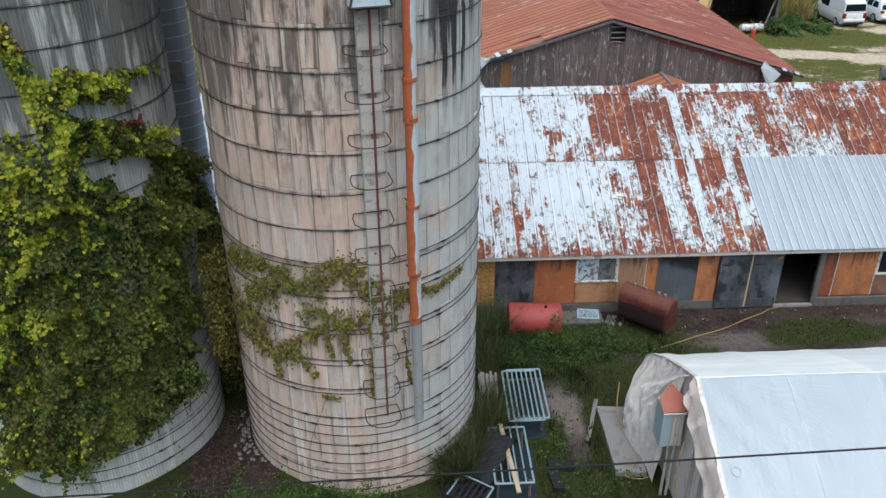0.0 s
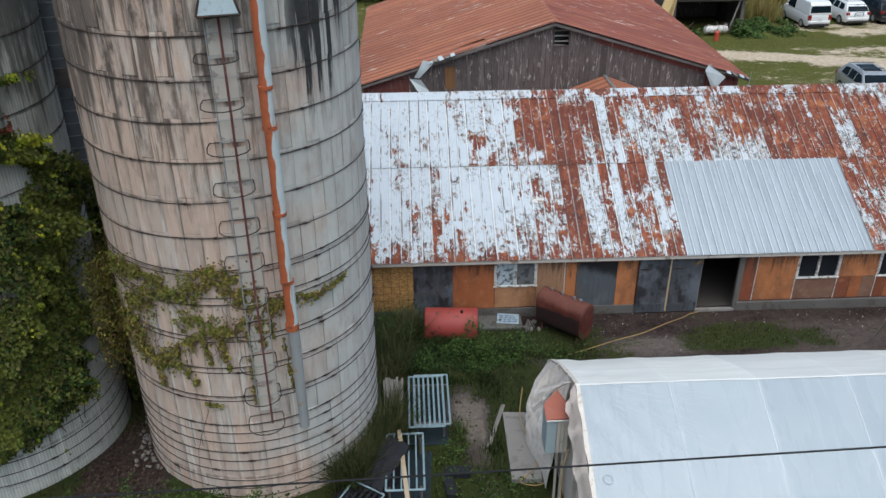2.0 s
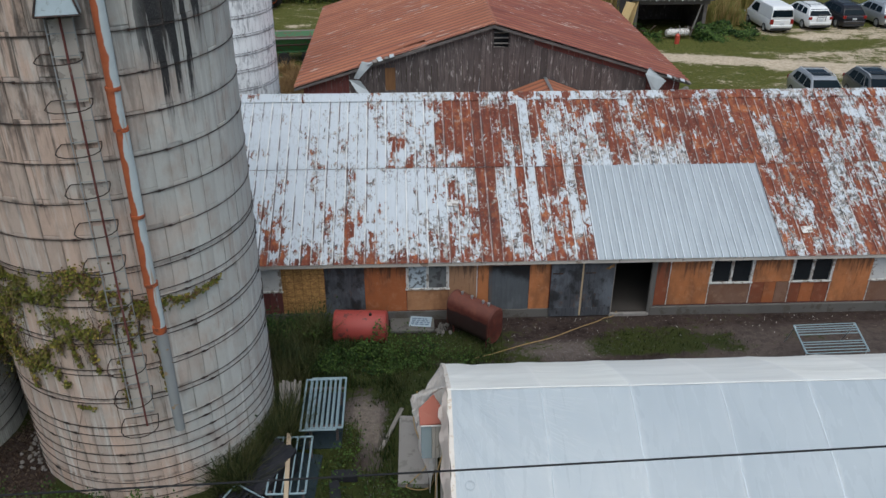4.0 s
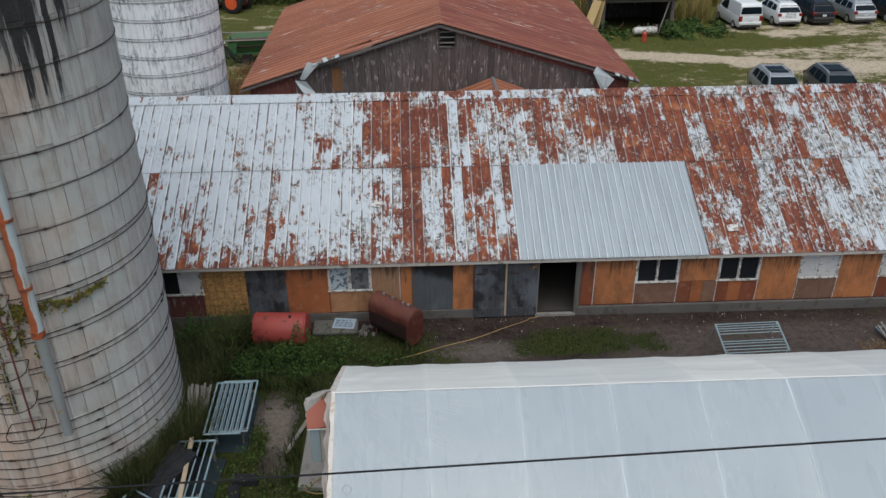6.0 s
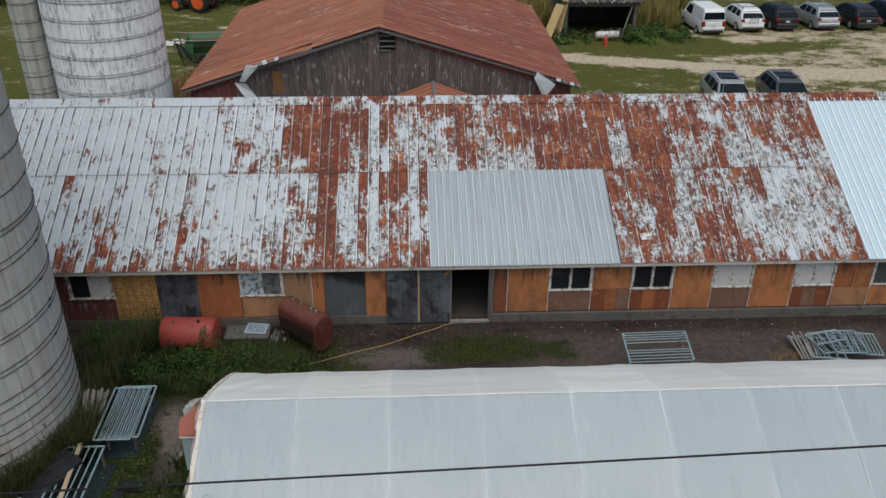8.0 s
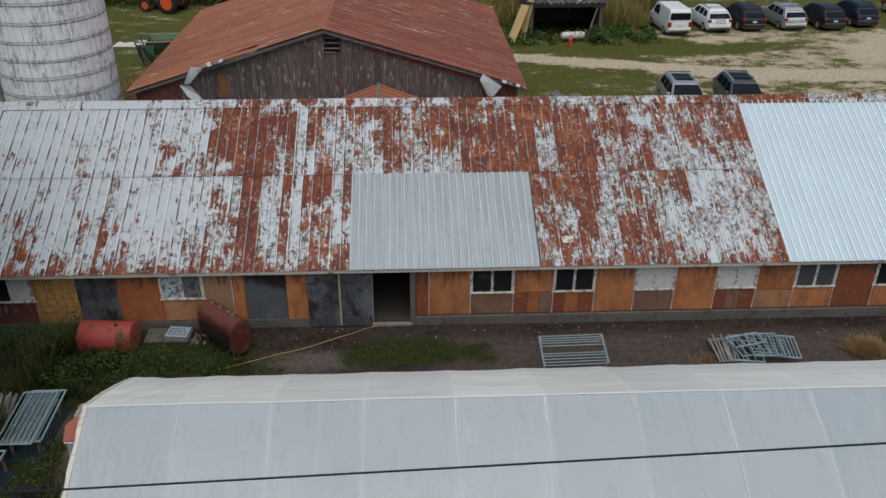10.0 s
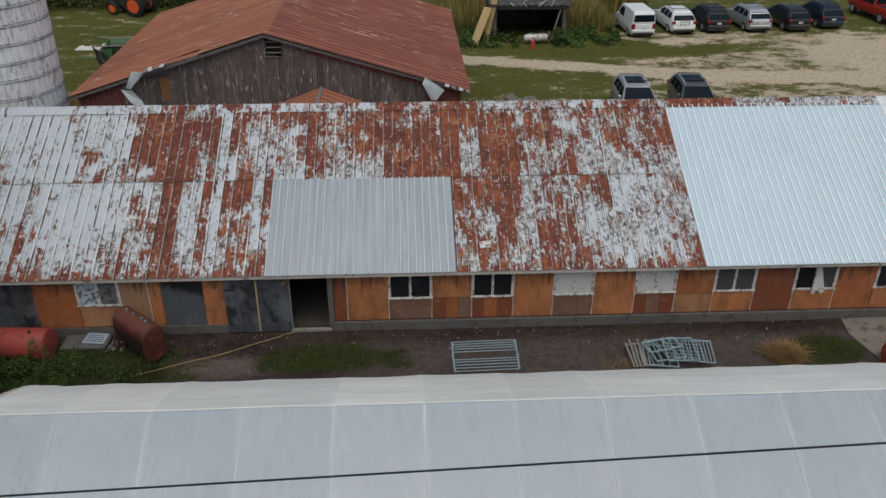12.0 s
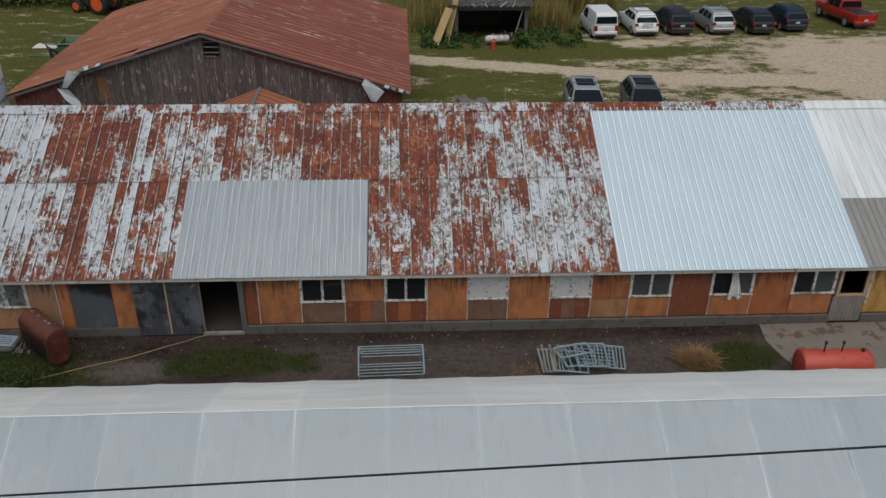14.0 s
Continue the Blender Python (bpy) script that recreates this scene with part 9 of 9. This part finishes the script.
def leafy_weeds():
    rng = np.random.default_rng(2)
    def want(x, y):
        if not free(x, y) or 1.2 < x < 2.6 and 16.3 < y < 18.8 or 0.55 < x < 1.95 and 14.1 < y < 16.3:
            return 0.0
        d = 1.3 * blob(x, y, 0.25, 15.7, 0.4, 0.9) + 1.2 * blob(x, y, 0.9, 20.2, 1.8, 1.5) + 1.1 * blob(x, y, 3.0, 19.9, 1.9, 0.65) + 0.35 * blob(x, y, 5.4, 19.9, 0.9, 0.4)
        d += 0.8 * blob(x, y, 0.9, 18.4, 0.9, 1.0) + 1.0 * blob(x, y, -5.2, 14.0, 1.4, 0.6) + 1.1 * blob(x, y, -2.8, 14.05, 2.1, 0.6) + 0.15 * blob(x, y, 3.2, 15.0, 1.2, 0.8)
        d += 0.35 * blob(x, y, 2.6, 16.3, 0.4, 0.5)
        return max(0.0, d * (0.75 + 1.3 * clump(x, y, 1.3, 4.0)))
    p = scatter(170000, -7.5, 7.5, 12.8, 21.8, rng, want)
    n = len(p)
    h = rng.random(n) ** 0.8 * np.array([0.14 + 0.9 * max(0.0, clump(a, b, 0.8, 9.0) + 0.25) + 0.9 * max(0.0, clump(a, b, 2.3, 12.0) + 0.05) for a, b in p[:, :2]])
    p[:, 2] += h
    v, f = leaf_cloud(p, np.tile((0.0, -0.2, 1.0), (n, 1)), rng.uniform(0.025, 0.065, n), 5, 0.1)
    cloud("leafy_weeds", v, f, M_WEED, "green broad-leaved weeds round the tanks and silos", "weeds")
    # taller stalks
    def tall(x, y):
        if not free(x, y):
            return 0.0
        return 0.8 * blob(x, y, 1.35, 20.9, 0.5, 0.5) + 1.6 * blob(x, y, 0.95, 17.0, 0.4, 0.8) + 0.25 * blob(x, y, 0.3, 15.7, 0.4, 0.4) + 0.3 * blob(x, y, 0.6, 19.6, 0.9, 0.9)
    p = scatter(14000, -1.5, 4.0, 14.0, 21.6, rng, tall)
    n = len(p)
    v, f = blade_cloud(p, rng.uniform(0.35, 0.95, n), rng.uniform(0.006, 0.012, n), 6, 0.7)
    cloud("tall_weeds", v, f, M_TALL_WEED, "tall green-brown weed stalks by the silo", "weeds")
    # bushy tufts of green weed round the tank, the gates and the path
    def tufts(x, y):
        if not free(x, y) or 1.25 < x < 2.5 and 16.4 < y < 18.7 or 0.45 < x < 2.0 and 14.0 < y < 16.4 or 2.1 < x < 3.0 and 14.6 < y < 15.7:
            return 0.0
        d = blob(x, y, 1.2, 20.1, 1.5, 1.4) + 0.9 * blob(x, y, 3.2, 19.8, 1.7, 0.6) + 1.1 * blob(x, y, 2.9, 18.9, 1.2, 0.8) + 0.5 * blob(x, y, 3.9, 18.6, 0.5, 0.6) + 0.4 * blob(x, y, 6.0, 19.9, 1.2, 0.4)
        d += 0.7 * blob(x, y, 2.2, 15.4, 0.8, 0.8) + 0.8 * blob(x, y, 3.7, 15.2, 0.5, 1.6) + 0.6 * blob(x, y, 2.6, 16.9, 0.22, 0.6) + 0.5 * blob(x, y, -5.0, 14.0, 1.6, 0.7) + 0.7 * blob(x, y, -2.6, 14.0, 2.2, 0.6)
        return max(0.0, d * (0.45 + 1.5 * clump(x, y, 1.6, 14.0)))
    p = scatter(120000, -7.5, 8, 12.8, 21.6, rng, tufts)
    n = len(p)
    tall_of = np.array([0.10 + 0.55 * max(0.0, clump(a, b, 1.1, 3.0) + 0.25) for a, b in p[:, :2]])
    v, f = blade_cloud(p, rng.uniform(0.5, 1.1, n) * tall_of, rng.uniform(0.006, 0.013, n), 26, 0.9)
    cloud("weed_tufts", v, f, M_TALL_WEED, "bushy tufts of green weed in the yard", "weeds")
    # dark thicket that fills the gap behind the two silos
    n = 26000
    p = np.stack([rng.normal(-5.75, 0.42, n), rng.uniform(18.4, 20.0, n), np.zeros(n)], 1)
    crown = np.array([5.2 + 2.2 * clump(a, b, 0.9, 21.0) - 2.2 * max(0.0, a + 5.75) for a, b in p[:, :2]])
    p[:, 2] = crown * rng.random(n) ** 0.7
    p = p[[free(a, b) for a, b in p[:, :2]]]
    n = len(p)
    v, f = leaf_cloud(p, np.tile((0.0, -0.6, 0.8), (n, 1)), rng.uniform(0.05, 0.11, n), 46, 0.4)
    cloud("thicket", v, f, M_LEAF, "dark green thicket behind the two silos", "thicket")
    # fallen leaves on the bare soil between the silos
    p = scatter(9000, -6.6, -3.2, 13.2, 19.0, rng, lambda x, y: 0.0 if not free(x, y) else 0.9 * blob(x, y, -4.9, 15.6, 1.0, 2.4))
    p[:, 2] += 0.015
    n = len(p)
    v, f = leaf_cloud(p, np.tile((0.0, 0.0, 1.0), (n, 1)), rng.uniform(0.03, 0.08, n), 45, 0.0)
    cloud("leaf_litter", v, f, M_LITTER, "brown fallen leaves between the silos", "leaf litter")
    def arching(x, y):
        return 0.0 if not free(x, y) else 0.0 if 0.75 < x < 1.9 and 14.3 < y < 16.2 else min(1.0, 1.5 * blob(x, y, 0.80, 16.6, 0.45, 1.1) + 0.8 * blob(x, y, 0.15, 15.3, 0.35, 0.8) + 0.9 * blob(x, y, 1.3, 20.7, 0.4, 0.4) + 0.5 * blob(x, y, 0.5, 19.3, 0.9, 1.3))
    p = scatter(60000, -0.6, 2.6, 14.8, 21.6, rng, arching)
    n = len(p)
    v, f = blade_cloud(p, rng.uniform(0.35, 1.1, n), rng.uniform(0.007, 0.014, n), 16, 1.1)
    cloud("long_grass", v, f, M_LONG_GRASS, "long arching grey-green grass at the silo foot", "grass")


leafy_weeds()


def strewn():
    rng = np.random.default_rng(9)
    for count, mat, lo, hi, name, lab in ((1500, M_LITTER, 0.02, 0.06, "fallen_leaves", "brown leaves strewn over the yard dirt"), (260, M_WHITE_CHIP, 0.012, 0.035, "paint_chips", "pale paint chips and splinters strewn along the barn")):
        p = np.stack([rng.uniform(5.5, 26.5, count), 21.9 - np.abs(rng.normal(0, 0.9, count)), np.zeros(count)], 1)
        p[:, 2] = [ground_z(a, b) + 0.012 for a, b in p[:, :2]]
        v, f = leaf_cloud(p, np.tile((0.0, 0.0, 1.0), (count, 1)), rng.uniform(lo, hi, count), 71, 0.0)
        cloud(name, v, f, mat, lab, "litter")


def loose_gravel():
    rng = np.random.default_rng(19)
    def want(x, y):
        return 0.0 if not free(x, y) else 0.8 * blob(x, y, 2.95, 17.3, 0.6, 1.0) + 0.5 * blob(x, y, 3.25, 15.4, 0.3, 1.2) + 0.8 * blob(x, y, 8.3, 20.2, 1.5, 0.42) + 0.12
    p = scatter(26000, 2.2, 12.0, 14.2, 21.6, rng, want)
    n = len(p)
    p[:, 2] += 0.010
    v, f = leaf_cloud(p, np.tile((0.0, 0.0, 1.0), (n, 1)), rng.uniform(0.010, 0.030, n), 33, 0.0)
    cloud("loose_gravel", v, f, M_GRAVEL, "loose grey gravel on the trodden path", "gravel")


M_GRAVEL = leaf("gravel_chip", [(0.10, 0.088, 0.078), (0.19, 0.17, 0.155), (0.28, 0.26, 0.24), (0.05, 0.042, 0.036)], 0.0)
loose_gravel()
M_WHITE_CHIP = leaf("pale_chip", [(0.55, 0.52, 0.47), (0.42, 0.36, 0.28), (0.60, 0.58, 0.55)], 0.0)
strewn()


def back_growth():
    rng = np.random.default_rng(3)
    def want(x, y):
        return 0.75 * smooth(1.2 * clump(x, y, 0.25, 2.0) + 0.75, 0.2, 0.8) * smooth(x, 16.5, 18.5) * (1.0 - smooth(x, 27.6, 29.0) * (1.0 if y < 66 else 0.0))
    p = scatter(30000, 16.5, 33, 60.0, 72.0, rng, lambda x, y: 0.0 if 19.5 < x < 25.0 and 57 < y < 63.2 else want(x, y))
    n = len(p)
    v, f = blade_cloud(p, rng.uniform(0.9, 2.1, n), rng.uniform(0.02, 0.05, n), 6, 0.5)
    cloud("tall_grass", v, f, M_DRY, "tall yellow-green reeds behind the parked vehicles", "reeds")
    p = scatter(26000, 17.5, 28.6, 55.0, 60.5, rng, lambda x, y: 0.0 if 19.6 < x < 25.0 and y > 57.4 or 21.4 < x < 23.7 and y < 56.9 else max(0.0, 0.40 + 1.3 * clump(x, y, 0.7, 5.0)) * (smooth(y, 55.0, 56.6)))
    n = len(p)
    p[:, 2] += rng.random(n) ** 1.2 * np.array([0.15 + 0.9 * max(0.0, clump(a, b, 0.6, 7.0) + 0.3) for a, b in p[:, :2]])
    v, f = leaf_cloud(p, np.tile((0.0, -0.4, 1.0), (n, 1)), rng.uniform(0.08, 0.20, n), 5, 0.1)
    cloud("bramble", v, f, M_WEED, "low green brambles by the old shed", "weeds")
    # dark hedge behind the tractor and along the far edge of the meadow
    n = 26000
    x, y = rng.uniform(-26, 6, n), rng.normal(71.0, 1.3, n)
    crown = np.array([2.3 + 1.6 * clump(a, b, 0.35, 17.0) + 0.7 * clump(a, b, 1.3, 2.0) for a, b in zip(x, y)])
    z = np.array([ground_z(a, b) for a, b in zip(x, y)]) + np.maximum(0.1, crown) * rng.random(n) ** 0.7
    v, f = leaf_cloud(np.stack([x, y, z], 1), np.tile((0.0, -0.7, 0.7), (n, 1)), rng.uniform(0.10, 0.24, n), 61, 0.3)
    cloud("hedge", v, f, M_LEAF, "dark unkempt hedge behind the meadow", "hedge")
    def field(x, y):
        if not free(x, y):
            return 0.0
        return max(0.0, cover(x, y)[0] - 0.35 + 0.5 * clump(x, y, 0.4, 1.0)) * 0.9
    p = scatter(60000, -11, 60, 38.5, 66, rng, field)
    n = len(p)
    v, f = blade_cloud(p, rng.uniform(0.02, 0.06, n), rng.uniform(0.012, 0.03, n), 12, 1.0)
    cloud("meadow_grass", v, f, M_GRASS, "rough mown grass behind the barns", "grass")
    p = scatter(22000, -5.0, -0.6, 39.8, 53.5, rng, lambda x, y: max(0.0, 0.9 * blob(x, y, -2.7, 44.5, 1.4, 4.5) * (0.6 + 1.2 * clump(x, y, 0.8, 6.0))))
    n = len(p)
    v, f = blade_cloud(p, rng.uniform(0.2, 0.8, n), rng.uniform(0.012, 0.03, n), 13, 0.9)
    cloud("dead_weeds", v, f, M_STRAW, "dead brown weeds beside the great barn", "weeds")


back_growth()
